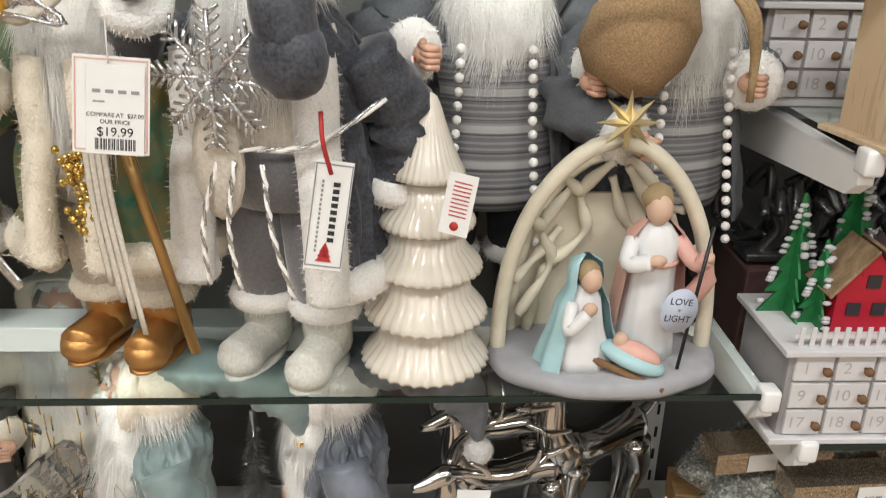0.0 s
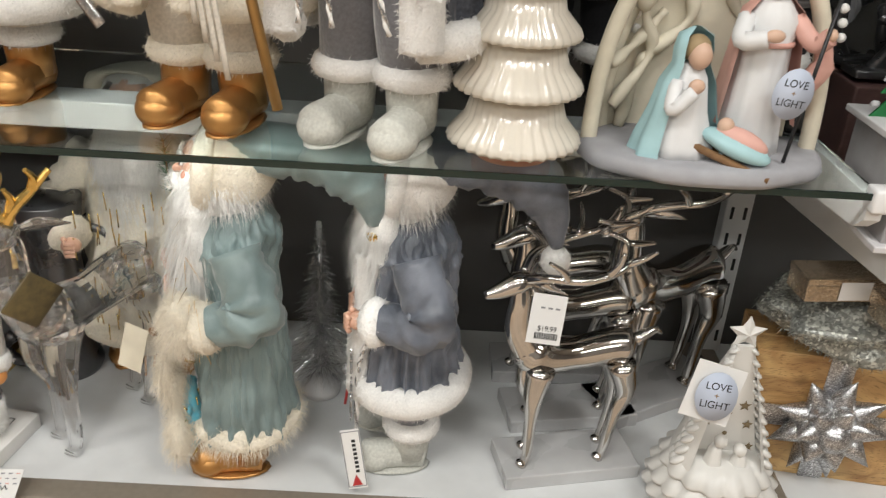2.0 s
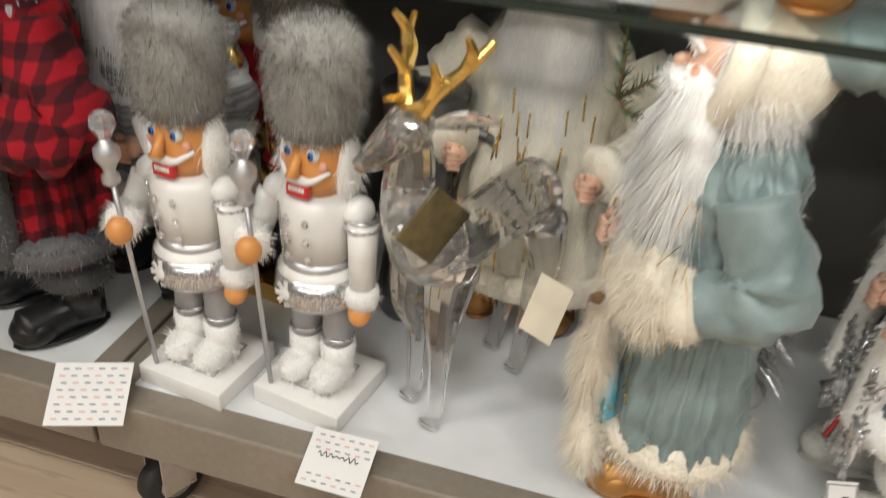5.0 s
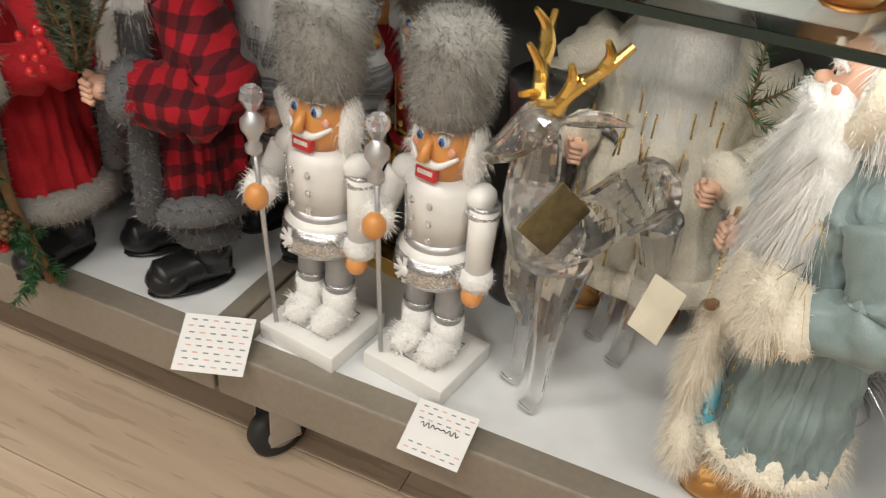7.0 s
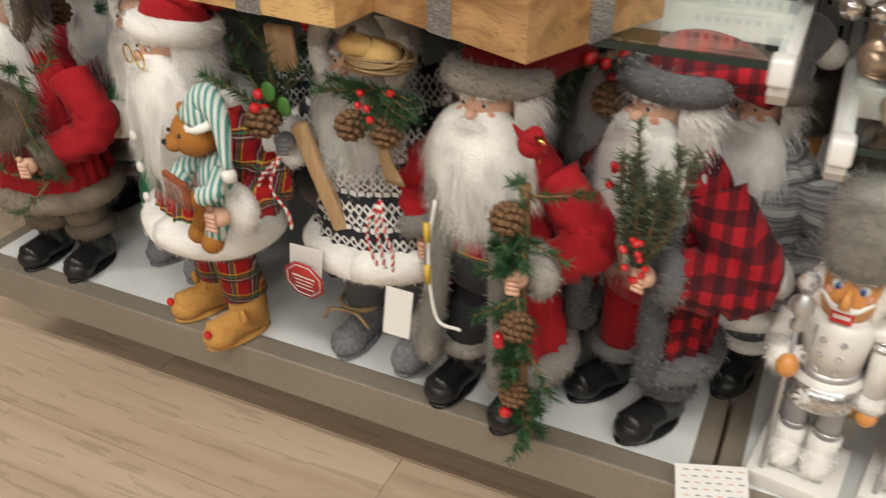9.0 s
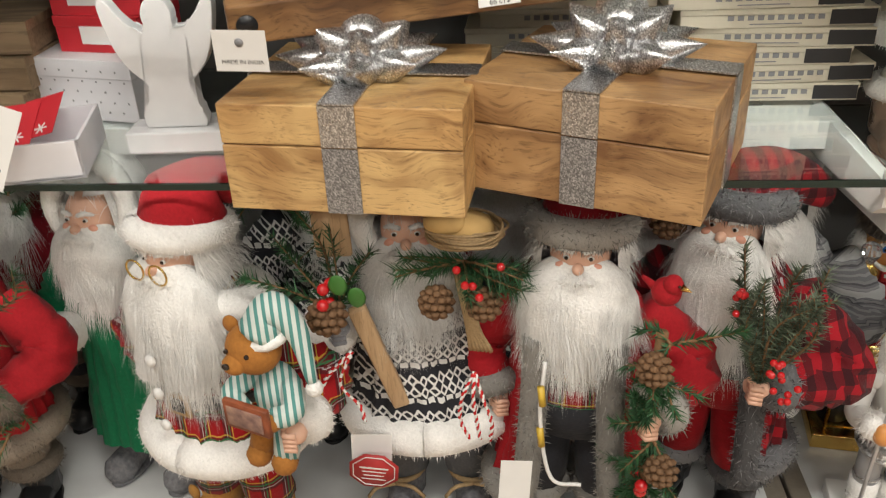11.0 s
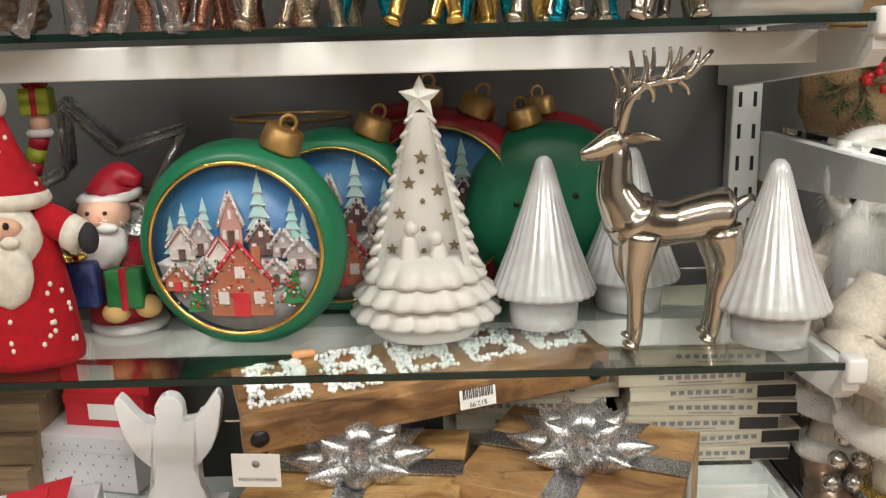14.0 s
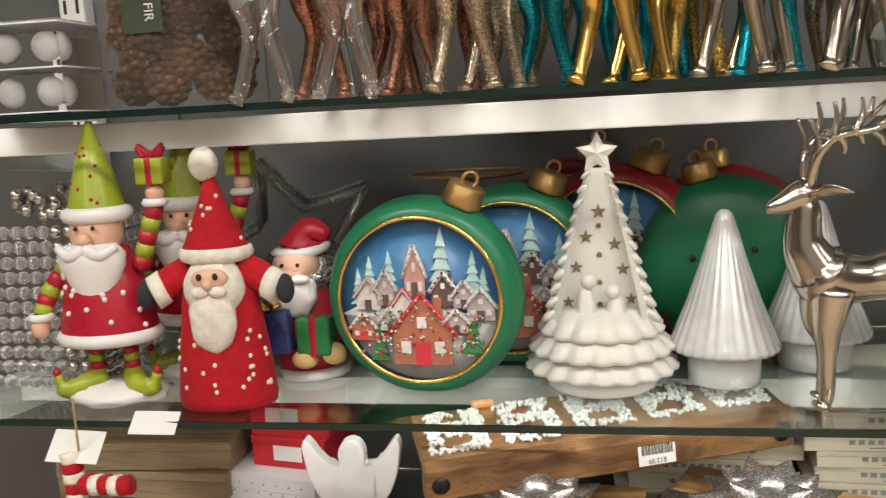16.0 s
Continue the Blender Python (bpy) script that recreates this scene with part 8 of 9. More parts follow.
def felt_santa(x, y, z):
    s = Shape()
    s.add(lathe([(0.062, 0.0), (0.064, 0.01), (0.058, 0.06), (0.048, 0.12), (0.038, 0.148), (0.015, 0.158)], 36, 1.0, 0.72), FELT_RED)
    s.add(ball((0, -0.020, 0.128), (0.038, 0.026, 0.036), 20, 14, 0.06), FELT_WHITE)
    s.add(ball((0, -0.038, 0.098), (0.030, 0.014, 0.036), 16, 12, 0.08), FELT_WHITE)
    s.add(ball((0, -0.037, 0.140), (0.024, 0.012, 0.012), 14, 10), SKIN)
    s.add(ball((0, -0.049, 0.136), (0.007, 0.006, 0.006), 10, 8), SKIN)
    for sx in (-1, 1):
        s.add(ball((sx * 0.010, -0.048, 0.144), 0.0038, 8, 6), EYE_DARK)
        s.add(ball((sx * 0.011, -0.047, 0.128), (0.012, 0.006, 0.006), 10, 8), FELT_WHITE)
        s.add(tube(smooth_line([(sx * 0.034, 0, 0.145), (sx * 0.060, -0.008, 0.135), (sx * 0.074, -0.014, 0.126)], 5), np.linspace(0.018, 0.016, 11), 12), FELT_RED)
        s.add(tube([(sx * 0.066, -0.011, 0.131), (sx * 0.080, -0.016, 0.124)], [0.019, 0.019], 12), FELT_WHITE)
        s.add(ball((sx * 0.088, -0.018, 0.124), (0.012, 0.012, 0.016), 12, 8), DARK_FELT)
    s.add(lathe([(0.044, 0.158), (0.045, 0.166), (0.038, 0.176), (0.018, 0.215), (0.005, 0.248)], 28, 1.0, 0.85), FELT_RED)
    s.add(ring((0, 0, 0.163), 0.039, 0.0085, 28, 8, 0.85), FELT_WHITE)
    s.add(ball((-0.006, 0, 0.256), 0.018, 16, 12, 0.08), FELT_WHITE)
    for k in range(26):
        a, zz = RNG.uniform(math.pi, 2 * math.pi), RNG.uniform(0.012, 0.085)
        r = np.interp(zz, [0, 0.06, 0.12], [0.064, 0.058, 0.048])
        s.add(ball((r * math.cos(a), 0.72 * r * math.sin(a), zz), 0.0028, 8, 6), FELT_WHITE)
    for k in range(9):
        a, zz = RNG.uniform(math.pi, 2 * math.pi), RNG.uniform(0.178, 0.225)
        r = np.interp(zz, [0.176, 0.215, 0.248], [0.038, 0.018, 0.005])
        s.add(ball((r * math.cos(a), 0.85 * r * math.sin(a), zz), 0.0026, 8, 6), FELT_WHITE)
    s.v = [q * [0.93, 0.93, 1.12] for q in s.v]
    return s.thing("felt_santa", "red felt Santa doll with white beads on the glass", "santa figure", at=pose(x, y, z, 0, 0, 8))


felt_santa(-1.818, 0.070, GB2)
ELF_LIME = material("lime_paint", (0.30, 0.36, 0.03), rough=0.3, var=0.12, scale=25, bump=0)
ELF_RED = material("crimson_paint", (0.40, 0.012, 0.03), rough=0.3, var=0.08, bump=0)
ELF_WHITE = material("white_resin", (0.74, 0.72, 0.72), rough=0.35, var=0.04, bump=0)


def elf_santa(x, y, z, rz):
    s = Shape()
    s.add(ball((0, 0, 0.010), (0.060, 0.042, 0.014), 22, 10, 0.25), ELF_WHITE)
    for sx in (-1, 1):
        for k in range(6):
            s.add(tube([(sx * 0.022, 0, 0.03 + 0.0085 * k), (sx * 0.021, 0, 0.0385 + 0.0085 * k)], 0.009, 12), ELF_RED if k % 2 else ELF_LIME)
        s.add(tube(smooth_line([(sx * 0.018, 0.004, 0.028), (sx * 0.034, -0.016, 0.022), (sx * 0.052, -0.022, 0.022), (sx * 0.060, -0.022, 0.036)], 5), [0.013] * 6 + [0.011] * 6 + [0.006] * 4, 10), ELF_LIME)
        s.add(ball((sx * 0.060, -0.022, 0.04), 0.005, 8, 6), ELF_RED)
    s.add(lathe([(0.058, 0.075), (0.056, 0.09), (0.046, 0.14), (0.032, 0.175), (0.012, 0.182)], 30, 1, 0.8), ELF_RED)
    s.add(ring((0, 0, 0.078), 0.054, 0.008, 30, 8, 0.8), ELF_WHITE)
    s.add(ball((0, -0.008, 0.193), (0.030, 0.028, 0.030), 18, 12), SKIN)
    s.add(lathe([(0.002, 0.082), (0.010, 0.100), (0.026, 0.135), (0.038, 0.158), (0.039, 0.172), (0.030, 0.182)], 22, 1, 0.55), ELF_WHITE, pose(0, -0.026, 0))
    s.add(ball((0, -0.040, 0.188), (0.009, 0.009, 0.008), 10, 8), SKIN)
    for sx in (-1, 1):
        s.add(tube(smooth_line([(0, -0.040, 0.178), (sx * 0.018, -0.042, 0.172), (sx * 0.034, -0.034, 0.180)], 5), np.linspace(0.009, 0.005, 11), 9), ELF_WHITE)
        s.add(ball((sx * 0.010, -0.036, 0.200), 0.0026, 8, 6), EYE_DARK)
    s.add(lathe([(0.034, 0.21), (0.032, 0.22), (0.020, 0.265), (0.002, 0.312)], 26), ELF_LIME)
    s.add(ring((0, 0, 0.212), 0.031, 0.009, 26, 8), ELF_WHITE)
    arm = smooth_line([(-0.040, 0, 0.160), (-0.062, -0.01, 0.130), (-0.070, -0.02, 0.105)], 5)
    for k in range(0, len(arm) - 2, 2):
        s.add(tube(arm[k : k + 3], 0.0105, 10), ELF_RED if k % 4 else ELF_LIME)
    s.add(ring((-0.071, -0.021, 0.103), 0.010, 0.005, 14, 6), ELF_WHITE)
    s.add(ball((-0.072, -0.024, 0.092), (0.010, 0.010, 0.014), 10, 8), SKIN)
    for k in range(5):
        s.add(tube([(0.046 + 0.005 * k, -0.004, 0.150 + 0.014 * k), (0.051 + 0.005 * k, -0.004, 0.164 + 0.014 * k)], 0.0105, 10), ELF_RED if k % 2 == 0 else ELF_LIME)
    s.add(ring((0.071, -0.004, 0.222), 0.010, 0.005, 14, 6), ELF_WHITE)
    s.add(ball((0.073, -0.006, 0.233), 0.011, 10, 8), SKIN)
    s.add(block((0.073, -0.006, 0.256), (0.032, 0.028, 0.028), 0.002), ELF_LIME)
    s.add(block((0.073, -0.006, 0.256), (0.007, 0.0295, 0.0295), 0.001), ELF_RED)
    for sx in (-1, 1):
        s.add(tube(smooth_line([(0.073, -0.006, 0.271), (0.073 + sx * 0.014, -0.008, 0.282), (0.073 + sx * 0.008, -0.008, 0.270)], 5), 0.004, 7), ELF_RED)
    for k in range(18):
        a, zz = RNG.uniform(math.pi, 2 * math.pi), RNG.uniform(0.09, 0.15)
        r = np.interp(zz, [0.09, 0.14], [0.056, 0.046])
        s.add(ball((r * math.cos(a), 0.8 * r * math.sin(a), zz), 0.0032, 8, 6), ELF_WHITE)
    for k in range(10):
        a, zz = RNG.uniform(math.pi, 2 * math.pi), RNG.uniform(0.225, 0.29)
        r = np.interp(zz, [0.22, 0.265, 0.312], [0.032, 0.020, 0.002])
        s.add(ball((r * math.cos(a), r * math.sin(a), zz), 0.0022, 6, 5), ELF_RED)
    s.v = [q * [1.04, 1.04, 1.10] for q in s.v]
    return s.thing("resin_santa", "resin Santa figure with lime pointed hat raising a gift", "santa figure", "resin figures", at=pose(x, y, z, 0, 0, rz))


elf_santa(-1.965, 0.070, GB2, 6)
elf_santa(-1.900, 0.175, GB2, 6)

# snow globe figure
base = empty("snow_globe", pose(-1.746, 0.185, GB2), "glass snow globe with Santa holding presents", "snow globe")
s = Shape()
s.add(ball((0, 0, 0.108), 0.074, 36, 22), DOME)
ob = s.part("globe", base, "clear glass globe")
ob.visible_shadow = False
s = Shape()
s.add(ball((0, -0.020, 0.116), (0.022, 0.022, 0.020), 16, 12), SKIN)
s.add(ball((0, -0.043, 0.113), (0.006, 0.005, 0.005), 10, 8), ROSY)
for sx in (-1, 1):
    s.add(ball((sx * 0.008, -0.040, 0.120), 0.0022, 8, 6), EYE_DARK)
    s.add(ball((sx * 0.009, -0.041, 0.106), (0.011, 0.006, 0.005), 12, 8, 0.1), ELF_WHITE)
s.add(ring((0, -0.006, 0.130), 0.023, 0.006, 22, 8), ELF_WHITE)
s.add(ball((0, -0.030, 0.090), (0.022, 0.014, 0.022), 16, 12, 0.25), ELF_WHITE)
s.add(block((0.024, -0.045, 0.050), (0.036, 0.026, 0.040), 0.003), GREEN_PRINT)
s.add(block((0.024, -0.045, 0.050), (0.007, 0.028, 0.042), 0.001), ELF_RED)
s.add(tube(smooth_line([(0, -0.005, 0.13), (0.01, 0, 0.15), (0.03, 0, 0.145)], 5), np.linspace(0.027, 0.008, 11), 12), ELF_RED)
s.add(lathe([(0.034, 0.0), (0.035, 0.02), (0.030, 0.06), (0.02, 0.085)], 24), ELF_RED)
s.add(block((-0.022, -0.045, 0.055), (0.042, 0.026, 0.046), 0.003), material("navy_paper", (0.03, 0.045, 0.16), rough=0.4, scale=120, var=0.6))
for sx in (-1, 1):
    s.add(tube([(-0.022, -0.059, 0.079), (-0.022 + sx * 0.014, -0.060, 0.088)], [0.003, 0.006], 8), GOLD)
s.add(ball((0.012, -0.052, 0.025), (0.014, 0.010, 0.010), 10, 8), BREAD)
s.add(ball((0.042, -0.046, 0.030), (0.014, 0.010, 0.012), 10, 8), BREAD)
s.v = [q * 1.22 + [-0.008, 0.004, 0.004] for q in s.v]
s.part("figure", base, "painted Santa with navy and green presents")
s = Shape()
s.add(lathe([(0.045, 0), (0.048, 0.006), (0.045, 0.012)], 26), ELF_WHITE)
s.part("plinth", base)

# bead lantern
BEAD_SILVER = material("silver_bead", (0.62, 0.60, 0.58), rough=0.16, metal=0.9, var=0.1, bump=0)
base = empty("bead_lantern", pose(-2.085, 0.175, GB2), "square lantern of strung clear and pearl beads", "lantern")
bead_data = {}
for bead_name, mat in (("pearl_bead", BEAD_SILVER), ("crystal_bead", CRYSTAL)):
    s = Shape()
    s.add(ball((0, 0, 0), 0.0088, 12, 8), mat)
    bead_data[bead_name] = s.data(bead_name)
spots = []
for row in range(11):
    zz = 0.012 + 0.0196 * row
    spots += [("pearl_bead" if q > 5 else "crystal_bead", (-0.075 + 0.0188 * q, -0.07 + 0.002 * (row % 2), zz)) for q in range(9)]
    spots += [("pearl_bead" if q < 2 else "crystal_bead", (0.08, -0.055 + 0.0188 * q, zz)) for q in range(8)]
for k in range(34):
    a = RNG.uniform(0, 6.28)
    spots.append(("pearl_bead", (0.055 * math.cos(a), 0.05 * math.sin(a), 0.226 + RNG.uniform(0, 0.03))))
for bead_name, spot in spots:
    ob = new(bead_name, bead_data[bead_name])
    ob.parent = base
    ob.location = spot
s = Shape()
for sx in (-1, 1):
    for sy in (-1, 1):
        s.add(tube([(sx * 0.078, sy * 0.072, 0), (sx * 0.078, sy * 0.072, 0.22)], 0.003, 6), STEEL)
s.part("frame", base)

# silver wire star
star = empty("wire_star", pose(-1.815, 0.34, GB2 + 0.148, 4, 0, 14), "silver glitter wire star leaning against the back", "star decoration")
star_pts = []
for k in range(10):
    a = math.pi / 2 + k * math.pi / 5 + 0.35
    q = 0.135 if k % 2 == 0 else 0.06
    star_pts.append(np.array([q * math.cos(a), 0, q * math.sin(a)]))
for k in range(10):
    p, q = star_pts[k], star_pts[(k + 1) % 10]
    s = Shape()
    s.add(tube([p + [0, -0.032, 0], q + [0, -0.032, 0]], 0.006, 7), SILVER_GLIT)
    s.add(tube([p + [0, 0.032, 0], q + [0, 0.032, 0]], 0.006, 7), SILVER_GLIT)
    for w in np.linspace(0, 1, 9):
        c = p + (q - p) * w
        s.add(tube([c + [0, -0.032, 0], c + [0, 0.032, 0]], 0.003, 5), SILVER_GLIT)
    s.part("ladder_bar", star)
base = empty("glass_vase", pose(-1.562, 0.385, GB2), "clear glass cylinder vase with gold rim", "vase")
s = Shape()
s.add(lathe([(0.085, 0.0), (0.086, 0.24)], 40, caps=False), FILM)
s.part("body", base)
s = Shape()
s.add(ring((0, 0, 0.241), 0.0848, 0.0028, 44, 7), OLD_GOLD)
s.part("rim", base, "gold painted rim")

# burlap pouch and greenery beyond the upright, on the right bay's back
s = Shape()
s.add(lathe([(0.05, 0.0), (0.062, 0.03), (0.06, 0.09), (0.035, 0.13), (0.022, 0.145), (0.045, 0.18)], 24, 1, 0.8, ripple=lambda a, k: 1 + 0.06 * np.sin(a * 6 + k)), BURLAP)
s.add(ring((0, 0, 0.143), 0.024, 0.006, 16, 6), TWINE)
for k in range(12):
    a = RNG.uniform(0, 6.28)
    sprig(s, (0, -0.04, 0.07), (0.06 * math.cos(a), -0.055, 0.07 + 0.05 * math.sin(a)), NEEDLE, 0.016, 90, 0.0009)
berries(s, (0.0, -0.07, 0.07), 0.014, 7, 0.006)
s.thing("burlap_pouch", "burlap pouch with pine and berries on the glass", "pouch", at=pose(-0.80, 0.33, 1.22))

# ---------------------------------------------------------------- left bay, top glass: deer legs, jar, votives
STRIDES = (-1.8, 1.4, 0.3, -1.0, 2.2)
ROSE_GLIT = glitter("rose_glitter", (0.55, 0.27, 0.19))
BLUE_GLIT = glitter("turquoise_glitter", (0.02, 0.38, 0.50))
CHAMP_GLIT = glitter("champagne_glitter", (0.58, 0.48, 0.36))
deer_row = [(-1.695, 0.035, CLEAR_ACRYLIC, 70), (-1.645, 0.10, ROSE_GLIT, 60), (-1.605, 0.04, CLEAR_ACRYLIC, 66), (-1.560, 0.14, ROSE_GLIT, 74), (-1.495, 0.05, CHAMP_GLIT, 80), (-1.405, 0.15, BLUE_GLIT, 60), (-1.345, 0.045, GOLD, 70), (-1.27, 0.16, GOLD_GLIT, 95), (-1.225, 0.05, BRUSHED, 66), (-1.185, 0.15, BLUE_GLIT, 80), (-1.115, 0.045, BRUSHED, 72),
            (-1.610, 0.22, ROSE_GLIT, 84), (-1.455, 0.235, CHAMP_GLIT, 66), (-1.300, 0.25, BLUE_GLIT, 100), (-1.150, 0.245, CHAMP_GLIT, 60), (-1.070, 0.19, BRUSHED, 88)]
for dx, dy, dm, rz in deer_row:
    deer_thing(dx, dy, GB3, rz, 0.27, dm, dm, {"clear_acrylic": "clear acrylic reindeer on the top glass shelf", "rose_glitter": "rose glitter reindeer on the top glass shelf", "champagne_glitter": "champagne glitter reindeer on the top glass shelf", "turquoise_glitter": "turquoise glitter reindeer on the top glass shelf", "gold_metal": "shiny gold reindeer on the top glass shelf", "gold_glitter": "gold glitter reindeer on the top glass shelf", "champagne_nickel": "polished nickel reindeer on the top glass shelf"}[dm.name], "tall", stride=STRIDES[int(abs(dx) * 1000) % 5])
lattice = empty("white_tree_base", pose(-0.995, 0.075, GB3), "large white ceramic tree on the top glass", "ceramic tree")
s = Shape()
s.add(lathe([(0.075, 0), (0.078, 0.02), (0.074, 0.03)], 40), WHITE_CER)
s.part("foot", lattice)
for z0, r0 in ((0.028, 0.098), (0.060, 0.09), (0.095, 0.078)):
    s = Shape()
    s.add(lathe([(r0 * 0.8, z0), (r0, z0 + 0.004), (r0 * 0.97, z0 + 0.014), (r0 * 0.72, z0 + 0.045)], 96, ripple=lambda a, k: 1 + 0.05 * np.abs(np.sin(a * 8))), WHITE_CER)
    s.part("skirt", lattice)
jar = empty("pinecone_jar", pose(-1.850, 0.105, GB3), "clear jar filled with pine cones and dark label", "jar")
s = Shape()
s.add(lathe([(0.090, 0.0), (0.094, 0.01), (0.094, 0.17)], 40, caps=False), FILM)
s.part("glass", jar)
for k in range(24):
    s = Shape()
    a = k * 2.4
    pinecone(s, (0.058 * math.cos(a), 0.058 * math.sin(a), 0.030 + 0.028 * (k // 6)), 0.026)
    s.part("pine_cone", jar)
s = Shape()
s.add(block((0.002, -0.0955, 0.112), (0.046, 0.001, 0.064), 0), material("dark_green_label", (0.035, 0.05, 0.028), rough=0.5), smooth=False)
s.part("label", jar)
words("& FIR", 0.015, PAPER, jar, pose(0.010, -0.0966, 0.108, 0, 90, 0))
s = Shape()
s.add(lathe([(0.0945, 0.138), (0.0955, 0.139), (0.0955, 0.152), (0.0945, 0.153)], 40, caps=False), RED_CARTON)
s.part("ribbon_band", jar, "red ribbon band")
vot = empty("votive_box", pose(-2.030, 0.075, GB3), "clear box holding round white votive candles", "candle box")
for r in range(2):
    for c in range(3):
        s = Shape()
        s.add(ball((-0.05 + 0.05 * c, -0.035, 0.026 + 0.05 * r), 0.017, 16, 12), ELF_WHITE)
        s.part("candle", vot)
s = Shape()
s.add(block((0, 0, 0.052), (0.156, 0.12, 0.104), 0.001), DOME, smooth=False)
s.part("clear_box", vot)
for zz in (0.003, 0.052, 0.101):
    s = Shape()
    s.add(block((0, 0, zz), (0.157, 0.121, 0.0018), 0.0003), WHITE_CARTON, smooth=False)
    s.part("divider", vot)

# striped hanging ornament at the shelf edge
s = Shape()
s.add(tube(smooth_line([(0, 0, 0.05), (0.003, -0.004, 0.02), (0, 0, -0.012)], 5), 0.0014, 6), TWINE)
for k in range(5):
    s.add(tube(smooth_line([(-0.012 + 0.001 * k, 0, -0.014 - 0.012 * k), (-0.010, 0, -0.026 - 0.012 * k)], 3), 0.012, 10), FELT_RED if k % 2 else FELT_WHITE)
    s.add(tube([(0.0 + 0.012 * k, 0, -0.055), (0.012 + 0.012 * k, 0, -0.052)], 0.012, 10), FELT_WHITE if k % 2 else FELT_RED)
s.thing("felt_candy_cane", "red and white felt candy cane hanging on twine", "ornament", at=pose(-1.968, -0.018, 0.995))
t = tag(pose(-1.975, -0.012, 0.985, -45, 4, 4), 0.062, 0.040, "white paper tag at the foot of the resin figure")
t = tag(pose(-1.878, -0.004, 1.012, -50, 2, 4), 0.055, 0.03, "white polka dot paper tag under the felt doll")

# ---------------------------------------------------------------- far right bay: advent calendar, garlands, bags
CAL_WHITE = material("whitewashed_ply", (0.62, 0.61, 0.62), rough=0.55, var=0.06, scale=40)
CAL_NUMBER = material("pale_grey_number", (0.42, 0.41, 0.41), rough=0.6)
CAL_GREY = material("grey_edge", (0.30, 0.29, 0.29), rough=0.6)
PLY = wood("birch_ply", (0.62, 0.49, 0.33), (0.50, 0.37, 0.23), scale=0.8, rough=0.6, axis="Z")


def calendar(x, y, z, first, scene_on=True):
    base = empty("advent_calendar", pose(x, y, z), "white wooden advent calendar with numbered drawers", "advent calendar", "advent calendars")
    w, d, h = 0.30, 0.13, 0.118
    s = Shape()
    s.add(block((0, 0, h / 2), (w, d, h), 0.0015), CAL_GREY, smooth=False)
    s.part("case", base)
    for zz in (0.0, h):
        s = Shape()
        s.add(block((0, 0, zz), (w + 0.022, d + 0.022, 0.008), 0.0015), CAL_WHITE, smooth=False)
        s.part("plate", base)
    for r in range(3):
        for c in range(6):
            dr = empty("drawer", Matrix.Identity(4))
            dr.parent = base
            dr.location = (-w / 2 + 0.029 + 0.0485 * c, -d / 2 - 0.001, h - 0.0225 - 0.0365 * r)
            s = Shape()
            s.add(block((0, 0, 0), (0.044, 0.006, 0.0325), 0.001), CAL_WHITE, smooth=False)
            s.part("front", dr)
            s = Shape()
            s.add(lathe([(0.002, 0), (0.002, 0.004), (0.0055, 0.006), (0.005, 0.011), (0.001, 0.012)], 14), CONE, pose(0.012, -0.003, 0, 90, 0, 0))
            s.part("knob", dr)
            words(str(first + c + 8 * r), 0.021, CAL_NUMBER, dr, pose(-0.009, -0.0034, 0))
    if not scene_on:
        return
    for px, py, hh in ((-0.120, 0.025, 0.15), (-0.098, -0.005, 0.105), (-0.045, 0.042, 0.19), (0.045, 0.035, 0.17)):
        tr = empty("model_fir", Matrix.Identity(4))
        tr.parent = base
        tr.location = (px, py, h + 0.004)
        s = Shape()
        for q in range(2):
            fs = Shape()
            fir(fs, 0, 0, hh, GREEN_PRINT, 0, None)
            s.add((np.concatenate(fs.v), fs.f), GREEN_PRINT, pose(0, 0, 0, 0, 0, 90 * q), smooth=False)
        s.part("board", tr)
        s = Shape()
        for k in range(46):
            lv = RNG.uniform(0.05, 0.95)
            a = RNG.integers(0, 4) * math.pi / 2
            rr = hh * 0.26 * (1 - lv)
            s.add(ball((rr * math.cos(a), rr * math.sin(a) - 0.002, hh * lv), (0.006, 0.004, 0.003), 6, 4), SNOW_PRINT)
        ob = s.part("snow", tr)
        ob["kind"] = "stuff"
    hs = empty("model_house", Matrix.Identity(4))
    hs.parent = base
    hs.location = (-0.050, -0.004, h + 0.004)
    s = Shape()
    s.add(plate([(-0.04, 0), (0.04, 0), (0.04, 0.05), (0, 0.10), (-0.04, 0.05)], 0.05), ELF_RED, pose(0, -0.025, 0), smooth=False)
    s.part("house_wall", hs)
    for sx in (-1, 1):
        s = Shape()
        s.add(block((0, 0, 0), (0.075, 0.064, 0.004), 0.0005), BROWN_WOOD, pose(sx * 0.028, 0, 0.076, 0, sx * 51, 0), smooth=False)
        s.part("roof_board", hs)
    for px, pz in ((-0.018, 0.03), (0.012, 0.03), (0.0, 0.065)):
        s = Shape()
        s.add(block((px, -0.0258, pz), (0.016, 0.002, 0.016), 0), BLACK_PRINT, smooth=False)
        s.part("window", hs)
    for k in range(12):
        s = Shape()
        s.add(block((-0.14 + 0.013 * k, -d / 2 + 0.002, h + 0.016), (0.006, 0.002, 0.024), 0.0006), CAL_WHITE, smooth=False)
        s.part("picket", base)
    s = Shape()
    s.add(block((-0.068, -d / 2 + 0.0035, h + 0.016), (0.16, 0.0012, 0.005), 0), CAL_WHITE, smooth=False)
    s.part("fence_rail", base)
    s = Shape()
    s.add(ball((0.035, -0.03, h + 0.028), (0.026, 0.014, 0.016), 14, 10), ELF_RED)
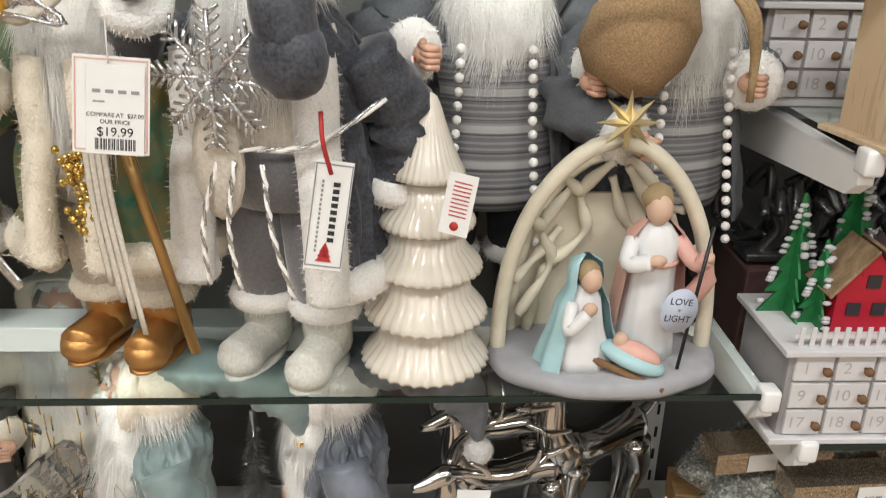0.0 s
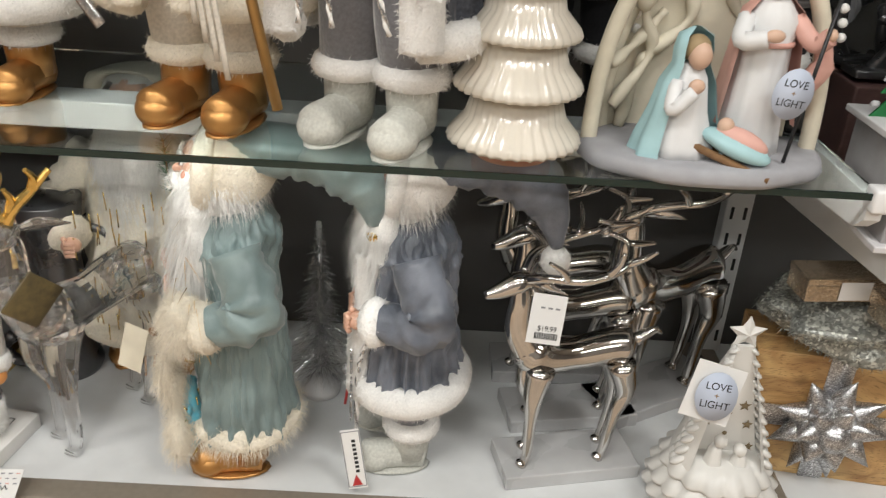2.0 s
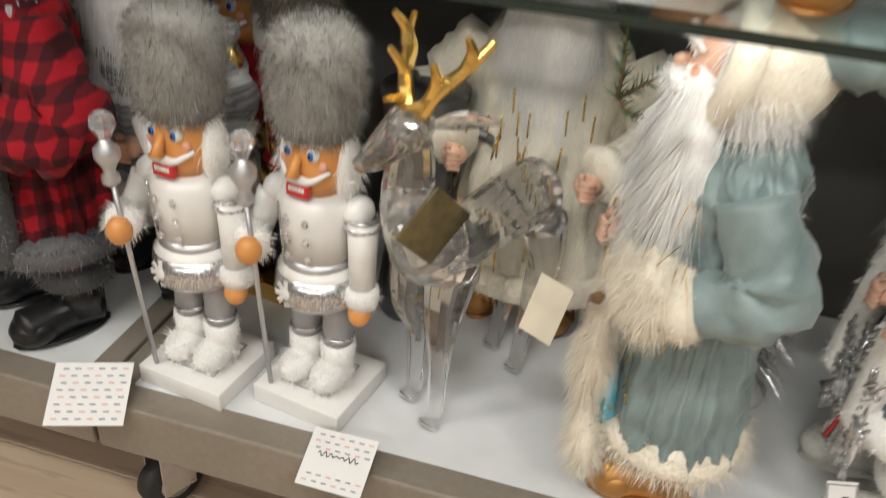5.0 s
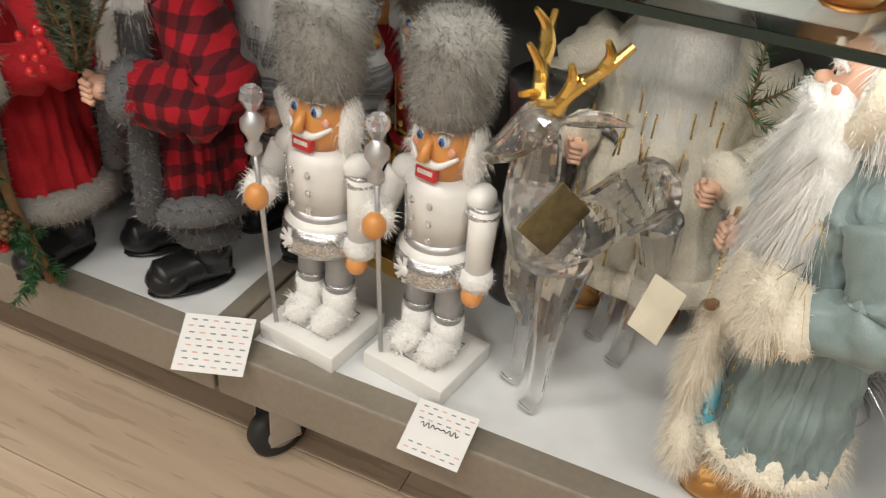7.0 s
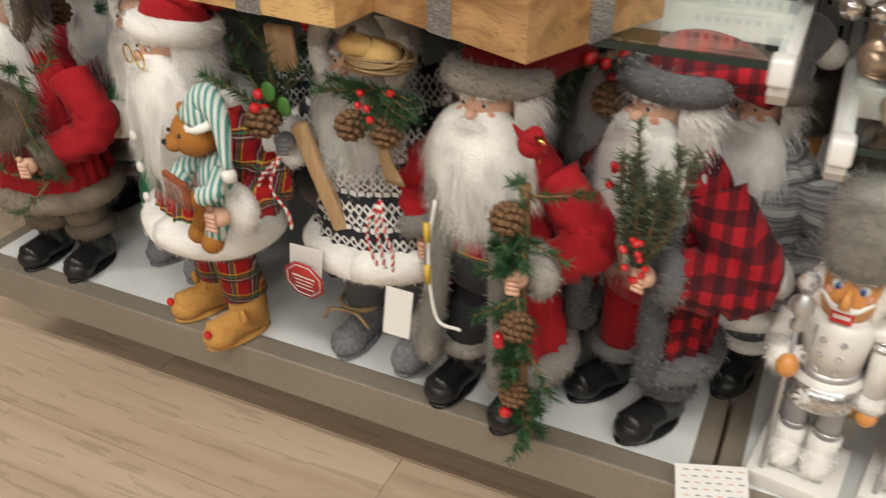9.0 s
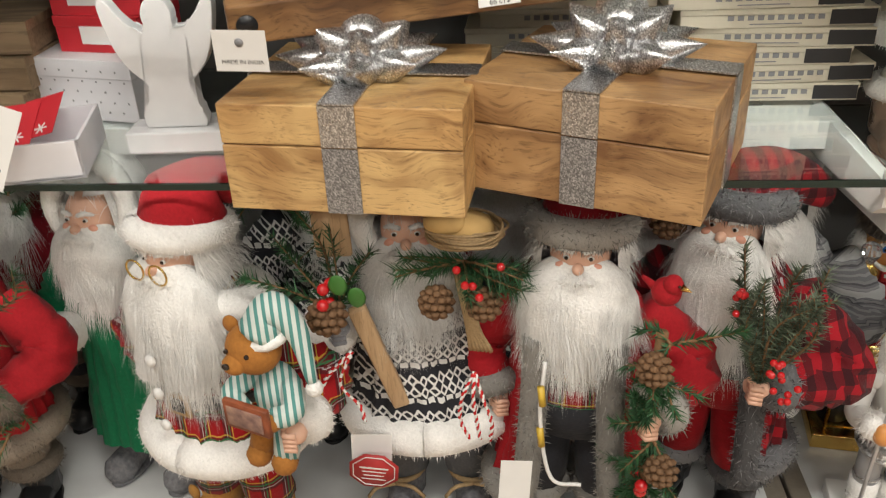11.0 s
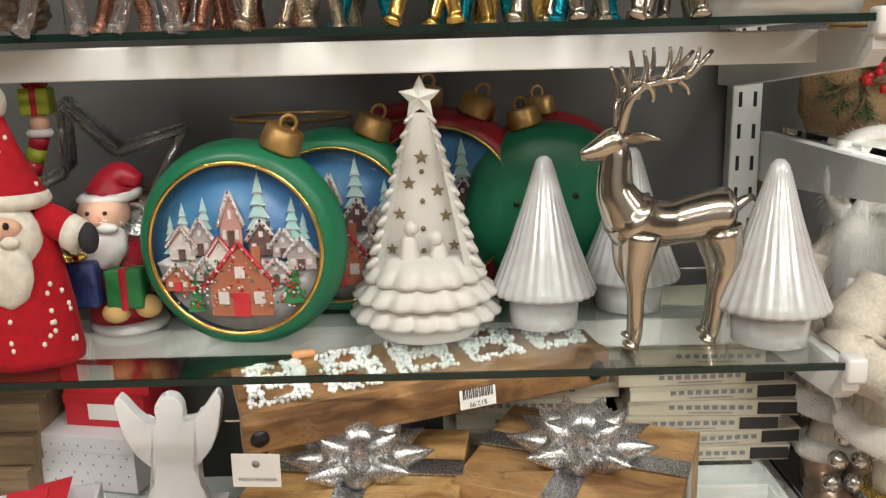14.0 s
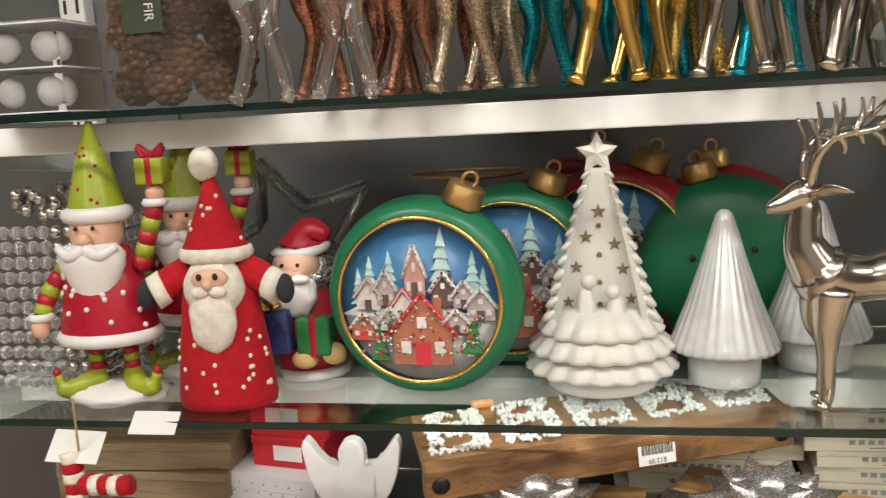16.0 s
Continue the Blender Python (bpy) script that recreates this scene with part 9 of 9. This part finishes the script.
    s.add(tube(smooth_line([(0.0, -0.032, h + 0.010), (0.05, -0.032, h + 0.008), (0.07, -0.032, h + 0.02)], 4), 0.002, 6), PAPER)
    s.part("sleigh", base, "small red sleigh")


calendar(0.600, 0.075, 0.649, 1)
calendar(0.600, 0.29, 1.004, 1, False)
for k in range(2):
    calendar(0.600, 0.29, 1.141 + 0.137 * k, 1, False)
ply = empty("plywood_house", pose(0.575, 0.045, 1.004, 0, 0, 10), "pale plywood house box with paper label", "wooden house")
s = Shape()
s.add(block((0, 0, 0.085), (0.16, 0.10, 0.16), 0.001), PLY, smooth=False)
s.part("box", ply)
for zz in (0.003, 0.168):
    s = Shape()
    s.add(block((0, 0, zz), (0.19, 0.13, 0.006), 0.001), PLY, smooth=False)
    s.part("plate", ply)
s = Shape()
s.add(block((0.0, -0.0508, 0.11), (0.07, 0.0008, 0.06), 0), PAPER, pose(0, 0, 0, 0, 12, 0), smooth=False)
s.part("label", ply)
bag = Shape()
MOSS = glitter("silver_moss", (0.45, 0.46, 0.42), 0.35, 0.4, 260)
furry(bag, ball((0, 0, 0.052), (0.165, 0.10, 0.052), 60, 34, 0.30), MOSS, 7000, 0.011, 0.0011, 0.3, 1.2)
ob = bag.thing("moss_bag", "bag of silvery decorative moss on the gift box", "bag", at=pose(0.590, 0.165, DECK + 0.207))
for k, (bx, by, bz, rz) in enumerate(((0.51, 0.13, 0.525, 6), (0.585, 0.055, 0.528, 3), (0.73, 0.11, 0.525, 2))):
    c = carton(bx, by, bz, rz, 0.17, 0.05, 0.034, CHAMP_GLIT, "champagne glitter garland box with white price label", [(-0.02 + 0.04 * (k == 1), 0.016, 0.042, 0.026, PAPER)], "garland_box", "box", "garland boxes")
    if k == 1:
        words("$12.99", 0.0085, INK, c, pose(0.02, -0.0277, 0.012))
        barcode(c, 0.02, 0.005, 0.032, 0.006, -0.0274)
HOOK = material("pewter_metal", (0.14, 0.14, 0.145), rough=0.3, metal=0.85, var=0.15)
for k in range(9):
    s = Shape()
    a = k * 0.7
    p = np.array([0.0, 0, 0])
    for q in range(3):
        s.add(tube(smooth_line([p, p + [0.02 + 0.01 * q, -0.01, 0.045], p + [-0.01 + 0.02 * q, -0.02, 0.085 + 0.012 * q], p + [0.02 * (q - 1), -0.045, 0.075]], 5), np.linspace(0.010, 0.006, 16), 9), HOOK)
    s.add(block((0, 0, 0.004), (0.05, 0.05, 0.012), 0.003), HOOK)
    s.thing("antler_hook", "dark pewter antler-shaped hook on the shelf", "hook", "antler hooks", at=pose(0.50 + 0.055 * (k % 5), 0.245 + 0.07 * (k // 5), 0.785 if k < 9 else 0.645, 0, 0, 40 * k))
crate = empty("hook_crate", pose(0.625, 0.285, 0.6455), "dark wooden crate holding antler hooks", "crate")
s = Shape()
s.add(block((0, 0, 0.066), (0.30, 0.15, 0.130), 0.003), BROWN_PRINT, smooth=False)
s.part("crate_body", crate)

# silver bottle-brush tree and pewter boot pitcher on the right deck
s = Shape()
s.add(tube([(0, 0, 0), (0, 0, 0.30)], 0.004, 6), STEEL)
zz = RNG.uniform(0.05, 0.30, 1700)
aa = RNG.uniform(0, 6.28, 1700)
s.add(strands(np.stack([0 * zz, 0 * zz, zz], 1), np.stack([np.cos(aa), np.sin(aa), -0.35 + 0 * zz], 1), 0.075 * (0.32 - zz) / 0.27, 0.0008, 0.1, 0.1, 1), SILVER_GLIT)
s.add(lathe([(0.03, 0), (0.032, 0.012), (0.01, 0.03)], 20), MARBLE)
s.thing("bottle_brush_tree", "silver bottle-brush tree behind the dolls", "small tree", at=pose(-0.215, 0.27, DECK))
s = Shape()
s.add(lathe([(0.045, 0.0), (0.05, 0.01), (0.04, 0.10), (0.038, 0.20), (0.052, 0.30), (0.05, 0.302)], 28), HOOK)
base = empty("pewter_pitcher", pose(-0.625, 0.30, DECK), "dark pewter pitcher standing behind the acrylic reindeer", "pitcher")
s.part("body", base)
s = Shape()
s.add(tube(smooth_line([(0.048, 0, 0.26), (0.09, 0, 0.24), (0.085, 0, 0.15), (0.045, 0, 0.12)], 6), 0.007, 8), HOOK)
s.part("handle", base)
s = Shape()
s.add(tube(smooth_line([(-0.03, 0, 0.02), (-0.07, -0.02, 0.02), (-0.09, -0.03, 0.05), (-0.07, -0.03, 0.075)], 6), 0.010, 8), HOOK)
s.part("curled_foot", base)

# ---------------------------------------------------------------- floor planks
sub = structure("floor", block((-0.6, -2.4, -0.03), (12.2, 6.6, 0.056), 0), FLOOR_WOOD, "greige oak-look plank floor", "floor")
PW, PL = 0.18, 1.22
data = None
for row in range(-3, 11):
    for col in range(-4, 4):
        y0 = 0.35 - row * PW
        x0 = -0.6 + col * PL + (row * 0.43 % 1) * PL
        if data is None:
            s = Shape()
            s.add(block((0, 0, -0.002), (PL - 0.0012, PW - 0.0012, 0.004), 0.0008, 1), FLOOR_WOOD, smooth=False)
            data = s.data("plank")
        if y0 < -1.6 or y0 > 0.7:
            continue
        ob = new("plank", data)
        ob.parent = sub
        ob.location = (x0, y0, 0.002)
